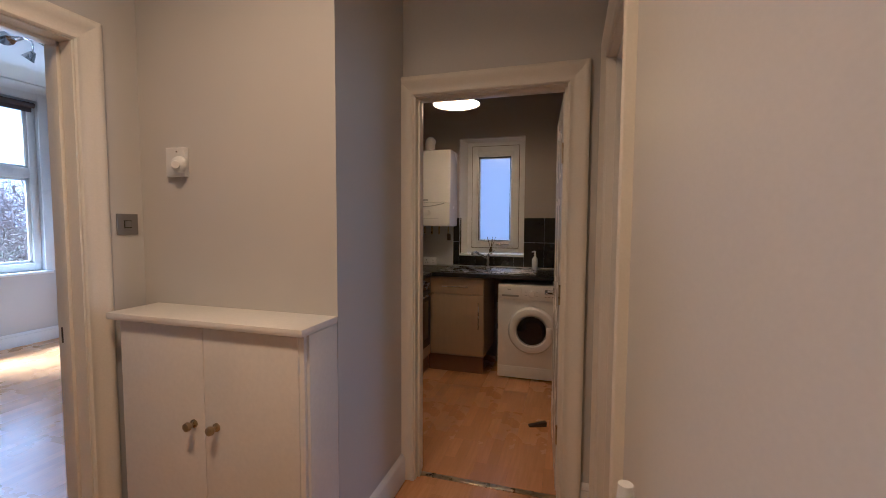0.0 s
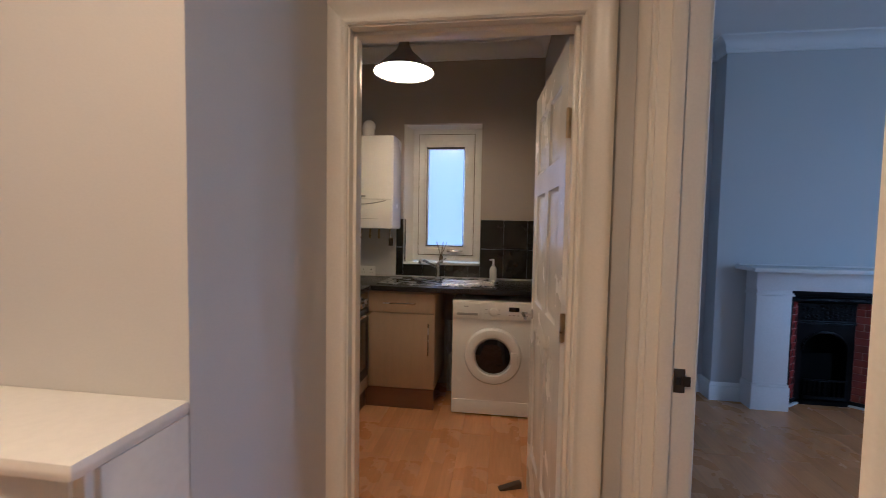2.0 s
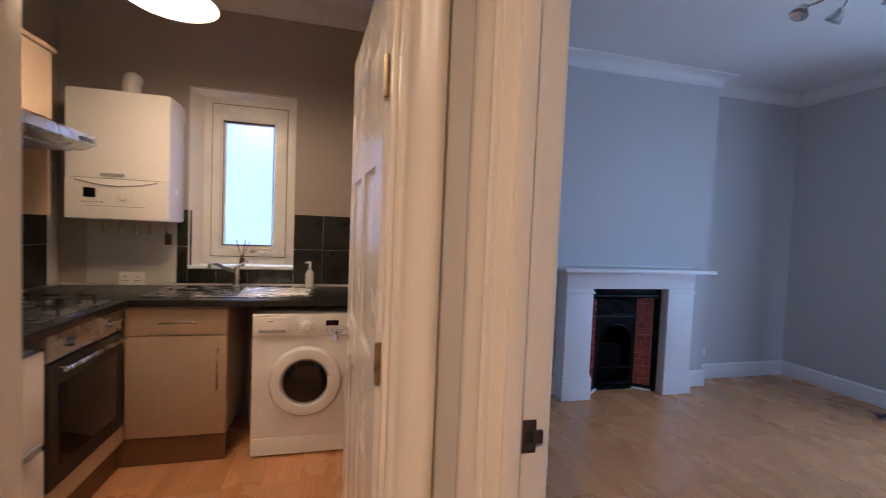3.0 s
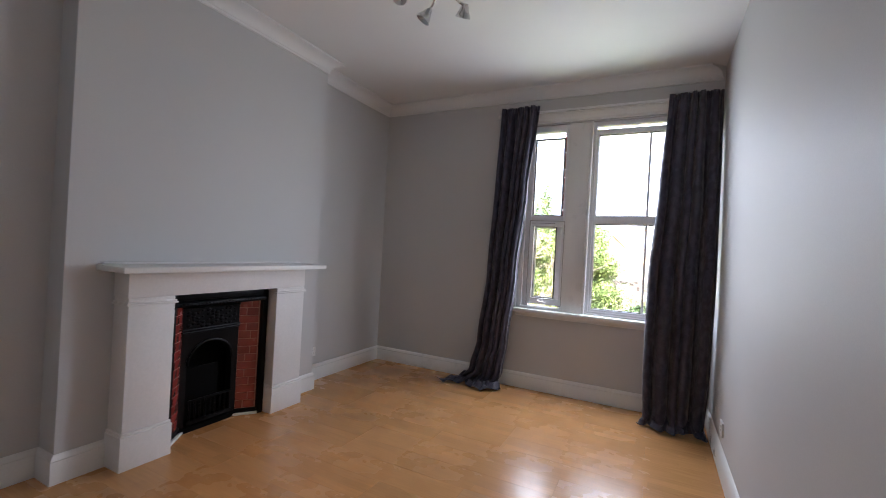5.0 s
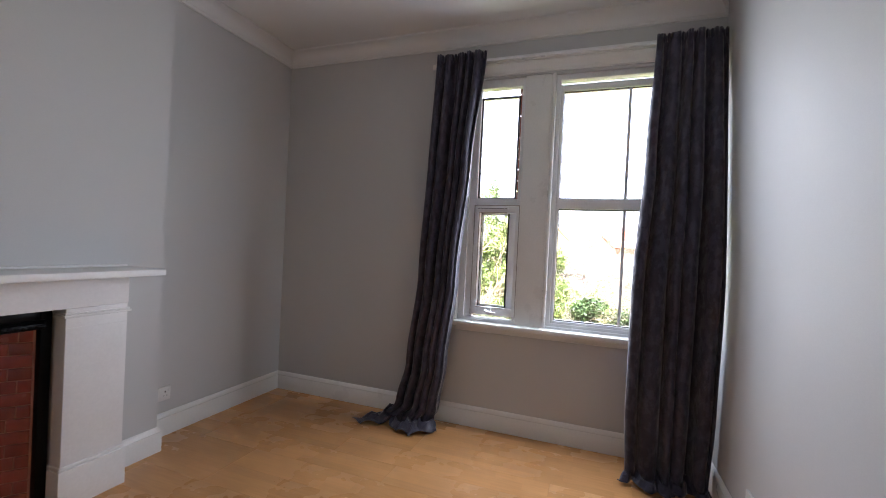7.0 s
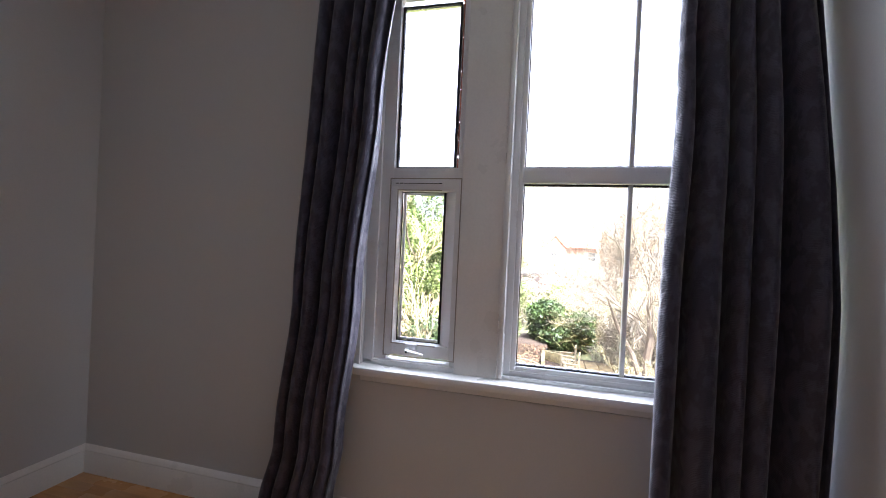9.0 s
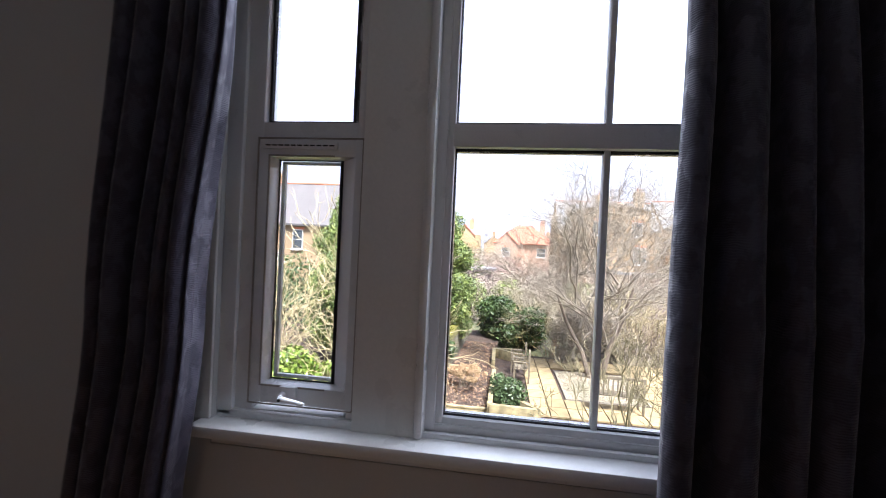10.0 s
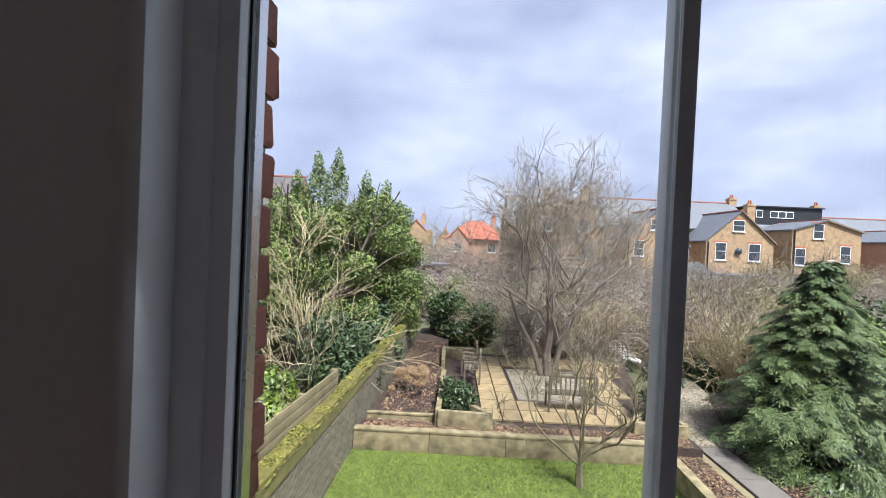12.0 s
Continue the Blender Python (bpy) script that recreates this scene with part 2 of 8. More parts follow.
def smooth(ob, angle=40):
    for p in ob.data.polygons:
        p.use_smooth = True
    ob.data.set_sharp_from_angle(angle=radians(angle))
    return ob


def mesh_of(name, bm, material):
    bmesh.ops.recalc_face_normals(bm, faces=bm.faces)
    me = bpy.data.meshes.new(name)
    bm.to_mesh(me)
    bm.free()
    me.materials.append(material)
    return me


def part(name, bm, material, parent, label="", at=None):
    """Links a bmesh as one mesh object under a thing or a part."""
    ob = new(name, mesh_of(name, bm, material))
    smooth(ob)
    ob.parent = parent
    if at is not None:
        ob.matrix_basis = at
    return tagged(ob, label) if label else ob


def thing(name, label, category, at=(0, 0, 0), turn=0.0, group="", kind=""):
    ob = new(name)
    ob.empty_display_size = 0.1
    ob.matrix_basis = pose(*at, 0, 0, turn)
    return tagged(ob, label, category, group, kind)


def solid(name, bm, material, label, category, group="", kind=""):
    """A thing that is one mesh."""
    ob = new(name, mesh_of(name, bm, material))
    smooth(ob)
    return tagged(ob, label, category, group, kind)


def setting(name, bm, material, label, category):
    return solid(name, bm, material, label, category, kind="structure")


# ---- the plan, in metres ----
CEIL_Z = 2.88
HALL_E, HALL_W = 0.375, -1.563       # faces of the hall's side walls
KW_S, KW_N = 2.12, 2.235             # kitchen partition
ALC_Y, ALC_X = 1.464, -0.60          # alcove back and the corner of the block beside it
RM_W, RM_E = 0.49, 4.675             # room, west and east faces
RM_S, RM_N = 1.335, 4.575
BR_W, BR_E, BR_Y = 1.70, 3.475, 4.41  # chimney breast
KI_W, KI_E, KI_N = -1.60, 0.30, 4.355  # kitchen
OUT_E = 4.90                         # outer face of the window wall
KD0, KD1, KDZ = -0.555, 0.238, 2.045   # kitchen doorway
RD0, RD1, RDZ = 1.215, 1.948, 2.075   # room doorway
LD0, LD1, LDZ = 0.42, 1.235, 2.08    # lounge doorway
WY0, WY1, WZ0, WZ1 = 1.352, 2.968, 0.69, 2.53  # room window opening
WM0, WM1 = 2.335, 2.58               # the post between the two lights
HALL_S = -2.4

# walls
setting("wall_hall_east", boxes((HALL_E, RM_W, HALL_S, RD0, 0, CEIL_Z), (HALL_E, RM_W, RD0, RD1, RDZ, CEIL_Z),
                                (HALL_E, RM_W, RD1, KW_N, 0, CEIL_Z)), HALLWALL, "cream painted plaster hall wall with a doorway", "wall")
setting("wall_kitchen_partition", boxes((ALC_X, KD0, KW_S, KW_N, 0, CEIL_Z), (KD0, KD1, KW_S, KW_N, KDZ, CEIL_Z),
                                        (KD1, HALL_E, KW_S, KW_N, 0, CEIL_Z)), HALLWALL, "painted partition around the kitchen doorway", "wall")
setting("wall_alcove_block", boxes((HALL_W - 0.1, ALC_X, ALC_Y, KW_N, 0, CEIL_Z)), HALLWALL, "cream painted alcove wall of the hall", "wall")
setting("wall_hall_west", boxes((HALL_W - 0.12, HALL_W, HALL_S, LD0, 0, CEIL_Z), (HALL_W - 0.12, HALL_W, LD0, LD1, LDZ, CEIL_Z),
                                (HALL_W - 0.12, HALL_W, LD1, ALC_Y, 0, CEIL_Z)), HALLWALL, "cream painted hall wall with the lounge doorway", "wall")
setting("wall_hall_south", boxes((HALL_W - 0.12, RM_W, HALL_S - 0.12, HALL_S, 0, CEIL_Z)), HALLWALL, "plain cream wall at the end of the hall", "wall")
setting("wall_room_west", boxes((KI_E + 0.004, RM_W, KW_N, RM_N + 0.3, 0, CEIL_Z)), WALL, "grey painted plaster wall between room and kitchen", "wall")
setting("wall_room_south", boxes((RM_W, OUT_E, RM_S - 0.12, RM_S, 0, CEIL_Z)), WALL, "pale grey painted plaster wall with a soft sheen", "wall")
setting("wall_room_north", boxes((RM_W, BR_W, RM_N, RM_N + 0.3, 0, CEIL_Z), (BR_E, OUT_E, RM_N, RM_N + 0.3, 0, CEIL_Z),
                                 (BR_W, BR_E, RM_N + 0.26, RM_N + 0.3, 0, CEIL_Z)), WALL, "grey painted plaster recess walls beside the chimney breast", "wall")
FO0, FO1, FOZ = 2.19, 2.90, 0.945    # fireplace opening
setting("wall_chimney_breast", boxes((BR_W, FO0 - 0.02, BR_Y, RM_N + 0.26, 0, CEIL_Z), (FO1 + 0.02, BR_E, BR_Y, RM_N + 0.26, 0, CEIL_Z),
                                     (FO0 - 0.02, FO1 + 0.02, BR_Y, RM_N + 0.26, FOZ + 0.02, CEIL_Z)), WALL,
        "grey painted chimney breast with faint stains above the mantel", "wall")
setting("wall_room_east", boxes((RM_E, OUT_E, RM_S - 0.12, WY0, 0, CEIL_Z), (RM_E, OUT_E, WY1, RM_N, 0, CEIL_Z),
                                (RM_E, OUT_E, WY0, WY1, 0, WZ0), (RM_E, OUT_E, WY0, WY1, WZ1, CEIL_Z)), WALL,
        "grey painted wall around the tall window", "wall")
KWX0, KWX1, KWZ0, KWZ1 = -0.872, -0.205, 1.055, 2.245
setting("wall_kitchen_north", boxes((KI_W - 0.1, KWX0, KI_N, KI_N + 0.25, 0, CEIL_Z), (KWX1, KI_E, KI_N, KI_N + 0.25, 0, CEIL_Z),
                                    (KWX0, KWX1, KI_N, KI_N + 0.25, 0, KWZ0), (KWX0, KWX1, KI_N, KI_N + 0.25, KWZ1, CEIL_Z)), KWALL,
        "grey-brown painted kitchen wall with a deep window recess", "wall")
setting("wall_kitchen_west", boxes((KI_W - 0.1, KI_W, KW_N, KI_N, 0, CEIL_Z)), KWALL, "grey-brown painted kitchen side wall", "wall")
setting("wall_kitchen_east", boxes((KI_E, KI_E + 0.004, KW_N, KI_N, 0, CEIL_Z)), KWALL, "grey-brown painted kitchen wall behind the door", "wall")
# ceilings
setting("ceiling_hall", boxes((HALL_W - 0.12, RM_W, HALL_S - 0.12, KW_N, CEIL_Z, CEIL_Z + 0.1)), CEIL, "white painted hall ceiling", "ceiling")
setting("ceiling_kitchen", boxes((KI_W - 0.1, RM_W, KW_N, KI_N + 0.25, CEIL_Z, CEIL_Z + 0.1)), CEIL, "white painted kitchen ceiling", "ceiling")
setting("ceiling_room", boxes((RM_W, OUT_E, RM_S - 0.12, RM_N + 0.3, CEIL_Z, CEIL_Z + 0.1)), CEIL, "white painted room ceiling", "ceiling")
# sub-floors; the boards lie on them
setting("floor_hall", boxes((HALL_W - 0.12, RM_W, HALL_S - 0.12, KW_N, -0.2, -0.01)), MORTAR, "hall floor under oak laminate boards", "floor")
setting("floor_kitchen", boxes((KI_W - 0.1, RM_W, KW_N, KI_N + 0.25, -0.2, -0.01)), MORTAR, "kitchen floor under oak laminate boards", "floor")
setting("floor_room", boxes((RM_W, OUT_E, RM_S - 0.12, RM_N + 0.3, -0.2, -0.01)), MORTAR, "room floor under oak laminate boards", "floor")

# lounge, seen through its doorway
LO_W, LO_N, LO_S = -5.55, 3.55, -1.2
LW0, LW1, LWZ0, LWZ1 = 1.75, 3.375, 0.81, 2.72
setting("wall_lounge_west", boxes((LO_W - 0.2, LO_W, LO_S, LW0, 0, CEIL_Z), (LO_W - 0.2, LO_W, LW1, LO_N, 0, CEIL_Z),
                                  (LO_W - 0.2, LO_W, LW0, LW1, 0, LWZ0), (LO_W - 0.2, LO_W, LW0, LW1, LWZ1, CEIL_Z)), WALL,
        "pale grey lounge wall around a bay window", "wall")
setting("wall_lounge_north", boxes((LO_W - 0.2, HALL_W - 0.12, LO_N, LO_N + 0.1, 0, CEIL_Z)), WALL, "pale grey lounge side wall", "wall")
setting("wall_lounge_south", boxes((LO_W - 0.2, HALL_W - 0.12, LO_S - 0.1, LO_S, 0, CEIL_Z)), WALL, "pale grey lounge side wall, far end", "wall")
setting("wall_lounge_east", boxes((HALL_W - 0.14, HALL_W - 0.12, LO_S, LD0, 0, CEIL_Z), (HALL_W - 0.14, HALL_W - 0.12, LD1, LO_N, 0, CEIL_Z),
                                  (HALL_W - 0.14, HALL_W - 0.12, LD0, LD1, LDZ, CEIL_Z)), WALL, "pale grey lounge wall beside the doorway", "wall")
setting("ceiling_lounge", boxes((LO_W - 0.2, HALL_W - 0.12, LO_S - 0.1, LO_N + 0.1, CEIL_Z, CEIL_Z + 0.1)), CEIL, "white lounge ceiling", "ceiling")
setting("floor_lounge", boxes((LO_W - 0.2, HALL_W - 0.12, LO_S - 0.1, LO_N + 0.1, -0.2, -0.01)), MORTAR, "lounge floor under oak laminate boards", "floor")


def plank_floor(name, label, x0, x1, y0, y1, width=0.192, length=1.29, seed=1):
    """Laminate boards along y; those cut at the walls are meshes of their own."""
    rnd = random.Random(seed)
    host = thing(name, label, "floor", kind="structure")
    whole = None
    x = x0
    while x < x1 - 0.01:
        w = min(width, x1 - x)
        y = y0 - rnd.choice((0.0, 0.43, 0.86))
        while y < y1 - 0.01:
            a, b = max(y, y0), min(y + length, y1)
            if b - a > 0.01:
                full = abs(w - width) < 1e-6 and abs(b - a - length) < 1e-6
                if full and whole is not None:
                    me = whole
                else:
                    bm = boxes((0.0003, w - 0.0003, 0.0003, b - a - 0.0003, -0.01, 0.0))
                    me = mesh_of("board", bm, OAK)
                    whole = me if full else whole
                ob = new("board", me)
                ob.parent = host
                ob.location = (x, a, 0)
            y += length
        x += width


plank_floor("floor_boards_room", "glossy oak laminate boards with short strips", RM_W, RM_E, RM_S, RM_N, seed=3)
plank_floor("floor_boards_hall", "oak laminate boards of the hall", HALL_W, RM_W, HALL_S, KW_N - 0.05, seed=5)
plank_floor("floor_boards_kitchen", "warm oak laminate boards of the kitchen", KI_W, KI_E, KW_N - 0.05, KI_N, seed=7)
plank_floor("floor_boards_lounge", "oak laminate boards with a bright window reflection", LO_W, HALL_W, LO_S, LO_N, seed=9)


# ---- joinery: linings, architraves, skirting, coving ----
ARCH = ((0, 0), (0.012, 0), (0.017, 0.006), (0.015, 0.016), (0.012, 0.022), (0.014, 0.034), (0.019, 0.052), (0.026, 0.064),
        (0.029, 0.074), (0.029, 0.086), (0.024, 0.092), (0, 0.092))
SKIRT = ((0, 0), (0.02, 0), (0.02, 0.108), (0.017, 0.114), (0.019, 0.121), (0.014, 0.132), (0.008, 0.142), (0, 0.147))
COVE = tuple([(0, 0)] + [(0.012, 0.004), (0.014, 0.018)] + [(0.018 + 0.072 * (1 - math.cos(a)), 0.02 + 0.072 * math.sin(a))
             for a in (0.0, 0.3, 0.6, 0.9, 1.2, 1.5)] + [(0.102, 0.096), (0.104, 0.109), (0, 0.109)])


def moulding(bm, section, a, b, out, up, ua=0.0, ub=0.0, oa=0.0, ob=0.0):
    """A straight moulding from a to b. ua, ub: how far each end slides per metre across (up); oa, ob: per metre outward."""
    a, b, out, up = Vector(a), Vector(b), Vector(out), Vector(up)
    along = (b - a).normalized()
    rings = [[bm.verts.new(p + out * o + up * u + along * (su * u + so * o)) for o, u in section] for p, su, so in ((a, ua, oa), (b, ub, ob))]
    k = len(section)
    for i in range(k):
        bm.faces.new((rings[0][i], rings[0][(i + 1) % k], rings[1][(i + 1) % k], rings[1][i]))
    bm.faces.new(rings[0])
    bm.faces.new(rings[1][::-1])
    return bm


def doorway(name, label, axis, face0, face1, a, b, head, stop, lining=0.025, sides=(1, 1), head_up=1.0):
    """Lining, stops and architraves of a doorway through a wall with faces face0 < face1; a to b is the width along the other axis."""
    host = thing(name, label, "door frame", kind="structure")

    def P(w, s, z):
        return (w, s, z) if axis == "x" else (s, w, z)

    def B(bm, w0, w1, s0, s1, z0, z1, bev=0.002):
        (x0, y0, _), (x1, y1, _) = P(w0, s0, 0), P(w1, s1, 0)
        return box(bm, x0, x1, y0, y1, z0, z1, bev)
    f0, f1 = face0 - 0.004, face1 + 0.004
    part("lining_jamb", B(bmesh.new(), f0, f1, a, a + lining, 0, head), CREAM, host)
    part("lining_jamb", B(bmesh.new(), f0, f1, b - lining, b, 0, head), CREAM, host)
    part("lining_head", B(bmesh.new(), f0, f1, a, b, head - lining, head), CREAM, host)
    s0, s1 = stop
    part("door_stop", B(bmesh.new(), s0, s1, a + lining, a + lining + 0.013, 0, head - lining, 0.003), CREAM, host)
    part("door_stop", B(bmesh.new(), s0, s1, b - lining - 0.013, b - lining, 0, head - lining, 0.003), CREAM, host)
    part("door_stop", B(bmesh.new(), s0, s1, a + lining, b - lining, head - lining - 0.013, head - lining, 0.003), CREAM, host)
    ia, ib, ih = a + lining - 0.006, b - lining + 0.006, head - lining + 0.006
    for face, sgn, on in ((face0, -1, sides[0]), (face1, 1, sides[1])):
        if not on:
            continue
        o = P(sgn, 0, 0)
        part("architrave", moulding(bmesh.new(), ARCH, P(face, ia, 0), P(face, ia, ih), o, P(0, -1, 0), 0, 1), CREAM, host)
        part("architrave", moulding(bmesh.new(), ARCH, P(face, ib, 0), P(face, ib, ih), o, P(0, 1, 0), 0, 1), CREAM, host)
        part("architrave", moulding(bmesh.new(), ARCH, P(face, ia, ih), P(face, ib, ih), o, (0, 0, 1), -1, 1), CREAM, host)
    return host


kf = doorway("door_1", "cream gloss painted moulded frame of the kitchen doorway", "y", KW_S, KW_N, KD0, KD1, KDZ, (2.15, 2.19))
rf = doorway("door_2", "cream gloss painted moulded frame of the room doorway", "x", HALL_E, RM_W, RD0, RD1, RDZ, (0.40, 0.436))
lf = doorway("door_3", "cream gloss painted moulded frame of the lounge doorway", "x", HALL_W - 0.14, HALL_W, LD0, LD1, LDZ, (-1.66, -1.62))


def strike(host, x, y, z, sgn):
    p = part("strike_plate", boxes((x - 0.014, x + 0.014, y - 0.003, y, z - 0.032, z + 0.032), bevel=0.001), BRONZE, host, "dark bronze latch plate")
    part("latch_lip", boxes((x + 0.006, x + 0.026, y - 0.008, y - 0.003, z - 0.013, z + 0.013), bevel=0.001), BRONZE, p)
    part("latch_slot", boxes((x - 0.008, x + 0.004, y - 0.0045, y - 0.003, z - 0.01, z + 0.01)), BLACK, p)


strike(rf, 0.458, RD1 - 0.025, 0.972, 1)
strike(lf, HALL_W - 0.11, LD1 - 0.025, 0.93, 1)
setting("threshold_strip", boxes((KD0 + 0.025, KD1 - 0.025, 2.165, 2.2, -0.002, 0.006), bevel=0.003), BRASS, "worn metal threshold strip across the kitchen doorway", "threshold")


def skirting(name, label, runs):
    host = thing(name, label, "skirting board", kind="structure")
    for a, b, out, oa, ob in runs:
        part("skirting_board", moulding(bmesh.new(), SKIRT, a, b, out, (0, 0, 1), 0, 0, oa, ob), GLOSS, host)


PX0, PX1 = 1.915, 3.197     # outer sides of the fireplace surround
skirting("baseboard_room", "white gloss skirting boards with a moulded top", [
    ((RM_W, RM_N, 0), (BR_W, RM_N, 0), (0, -1, 0), 1, -1),
    ((BR_W, RM_N, 0), (BR_W, BR_Y, 0), (-1, 0, 0), 1, 1),
    ((BR_W, BR_Y, 0), (PX0, BR_Y, 0), (0, -1, 0), -1, 0),
    ((PX1, BR_Y, 0), (BR_E, BR_Y, 0), (0, -1, 0), 0, 1),
    ((BR_E, BR_Y, 0), (BR_E, RM_N, 0), (1, 0, 0), -1, -1),
    ((BR_E, RM_N, 0), (RM_E, RM_N, 0), (0, -1, 0), 1, -1),
    ((RM_E, RM_N, 0), (RM_E, RM_S, 0), (-1, 0, 0), 1, -1),
    ((RM_E, RM_S, 0), (RM_W, RM_S, 0), (0, 1, 0), 1, -1),
    ((RM_W, RD1 + 0.075, 0), (RM_W, RM_N, 0), (1, 0, 0), 0, -1)])
skirting("baseboard_hall", "white gloss skirting boards of the hall", [
    ((ALC_X, ALC_Y + 0.0, 0), (ALC_X, KW_S, 0), (1, 0, 0), 0, -1),
    ((HALL_E, HALL_S, 0), (HALL_E, RD0 - 0.075, 0), (-1, 0, 0), 1, 0),
    ((KD1 + 0.07, KW_S, 0), (HALL_E, KW_S, 0), (0, -1, 0), 0, -1)])
skirting("baseboard_lounge", "white skirting boards under the lounge window", [
    ((LO_W, LO_S, 0), (LO_W, LO_N, 0), (1, 0, 0), 0, -1), ((LO_W, LO_N, 0), (HALL_W - 0.14, LO_N, 0), (0, -1, 0), 1, 0)])


def coving(name, label, runs):
    host = thing(name, label, "coving", kind="structure")
    for a, b, out, oa, ob in runs:
        part("coving_length", moulding(bmesh.new(), COVE, (*a, CEIL_Z - 0.109), (*b, CEIL_Z - 0.109), out, (0, 0, 1), 0, 0, oa, ob), CEIL, host)


coving("trim_coving_room", "white plaster coving round the room ceiling", [
    ((RM_W, RM_N), (BR_W, RM_N), (0, -1, 0), 1, -1),
    ((BR_W, RM_N), (BR_W, BR_Y), (-1, 0, 0), 1, 1),
    ((BR_W, BR_Y), (BR_E, BR_Y), (0, -1, 0), -1, 1),
    ((BR_E, BR_Y), (BR_E, RM_N), (1, 0, 0), -1, -1),
    ((BR_E, RM_N), (RM_E, RM_N), (0, -1, 0), 1, -1),
    ((RM_E, RM_N), (RM_E, RM_S), (-1, 0, 0), 1, -1),
    ((RM_W, RM_S), (RM_W, RM_N), (1, 0, 0), 1, -1)])
coving("trim_coving_kitchen", "plain plaster coving of the kitchen", [
    ((KI_W, KI_N), (KI_E, KI_N), (0, -1, 0), 1, -1),
    ((KI_W, KW_N), (KI_W, KI_N), (1, 0, 0), 1, -1),
    ((KI_E, KI_N), (KI_E, KW_N), (-1, 0, 0), 1, -1)])
coving("trim_coving_lounge", "plaster coving of the lounge", [((LO_W, LO_S), (LO_W, LO_N), (1, 0, 0), 0, -1)])

# ---- the room window ----
w1 = thing("window_1", "white double-glazed window of two lights with a plaster post between", "window", kind="structure")
FX0, FX1, GX = 4.700, 4.775, 4.742     # frame's inner and outer face, and the glass


def frame_bars(host, name, x0, x1, y0, y1, z0, z1, s, top=None, bottom=None, bev=0.006, mat=None):
    """A frame of four bars of width s round an opening."""
    mat = mat or UPVC
    top, bottom = top or s, bottom or s
    part(name, box(bmesh.new(), x0, x1, y0, y0 + s, z0, z1, bev), mat, host)
    part(name, box(bmesh.new(), x0, x1, y1 - s, y1, z0, z1, bev), mat, host)
    part(name, box(bmesh.new(), x0 + 0.0005, x1 - 0.0005, y0 + s - 0.004, y1 - s + 0.004, z1 - top, z1, bev), mat, host)
    part(name, box(bmesh.new(), x0 + 0.0005, x1 - 0.0005, y0 + s - 0.004, y1 - s + 0.004, z0, z0 + bottom, bev), mat, host)


def pane(host, y0, y1, z0, z1, name="pane", x=None):
    x = GX if x is None else x
    p = part(name, boxes((x, x + 0.006, y0 - 0.006, y1 + 0.006, z0 - 0.006, z1 + 0.006)), GLASS, host)
    p.visible_shadow = False
    g = bmesh.new()
    for d in ((x - 0.004, x - 0.0005, y0 - 0.007, y0 + 0.003, z0 - 0.007, z1 + 0.007), (x - 0.004, x - 0.0005, y1 - 0.003, y1 + 0.007, z0 - 0.007, z1 + 0.007),
              (x - 0.004, x - 0.0005, y0, y1, z0 - 0.007, z0 + 0.003), (x - 0.004, x - 0.0005, y0, y1, z1 - 0.003, z1 + 0.007)):
        box(g, *d)
    part("gasket", g, BLACK, host)


def outer_spacer(host, y0, y1, z0, z1):
    """The pale spacer bar round the second sheet of glass."""
    g = bmesh.new()
    for d in ((y0 - 0.006, y0 + 0.004, z0, z1), (y1 - 0.004, y1 + 0.006, z0, z1), (y0, y1, z0 - 0.006, z0 + 0.004), (y0, y1, z1 - 0.004, z1 + 0.006)):
        box(g, GX + 0.008, GX + 0.026, d[0], d[1], d[2], d[3])
    part("spacer_bar", g, STEEL, host)


# right light: fixed, two panes high, one glazing bar
R0, R1 = 1.354, 2.338
part("post", boxes((4.686, 4.786, R1 + 0.012, 2.537, WZ0, WZ1), bevel=0.004), GLOSS, w1, "wide white painted post between the lights")
frame_bars(w1, "window_frame", FX0 + 0.016, FX1, R0, R1, 0.762, WZ1, 0.040)
part("frame_bead", boxes((FX0 - 0.032, FX0 + 0.022, R1 - 0.012, R1 + 0.014, 0.77, WZ1), bevel=0.010), GLOSS, w1, "white painted staff bead with worn edges")
part("frame_bead", boxes((FX0 - 0.006, FX0 + 0.012, R0, R1, 0.762, 0.782), bevel=0.005), UPVC, w1)
frame_bars(w1, "sash_frame", FX0 + 0.021, FX1 - 0.006, R0 + 0.036, R1 - 0.036, 0.785, 2.46, 0.026, 0.048, 0.036, 0.008)
part("transom", box(bmesh.new(), FX0 + 0.016, FX1 - 0.006, R0 + 0.05, R1 - 0.055, 1.598, 1.668, 0.008), UPVC, w1)
for z0, z1 in ((0.823, 1.595), (1.672, 2.412)):
    pane(w1, 1.416, 2.276, z0, z1)
    outer_spacer(w1, 1.416, 2.276, z0, z1)
    part("glazing_bar", box(bmesh.new(), GX - 0.010, GX - 0.001, 1.843, 1.861, z0 - 0.004, z1 + 0.004, 0.005), UPVC, w1)
    part("outer_glazing_bar", box(bmesh.new(), GX + 0.007, GX + 0.028, 1.844, 1.860, z0 - 0.004, z1 + 0.004, 0.004), UPVC, w1)
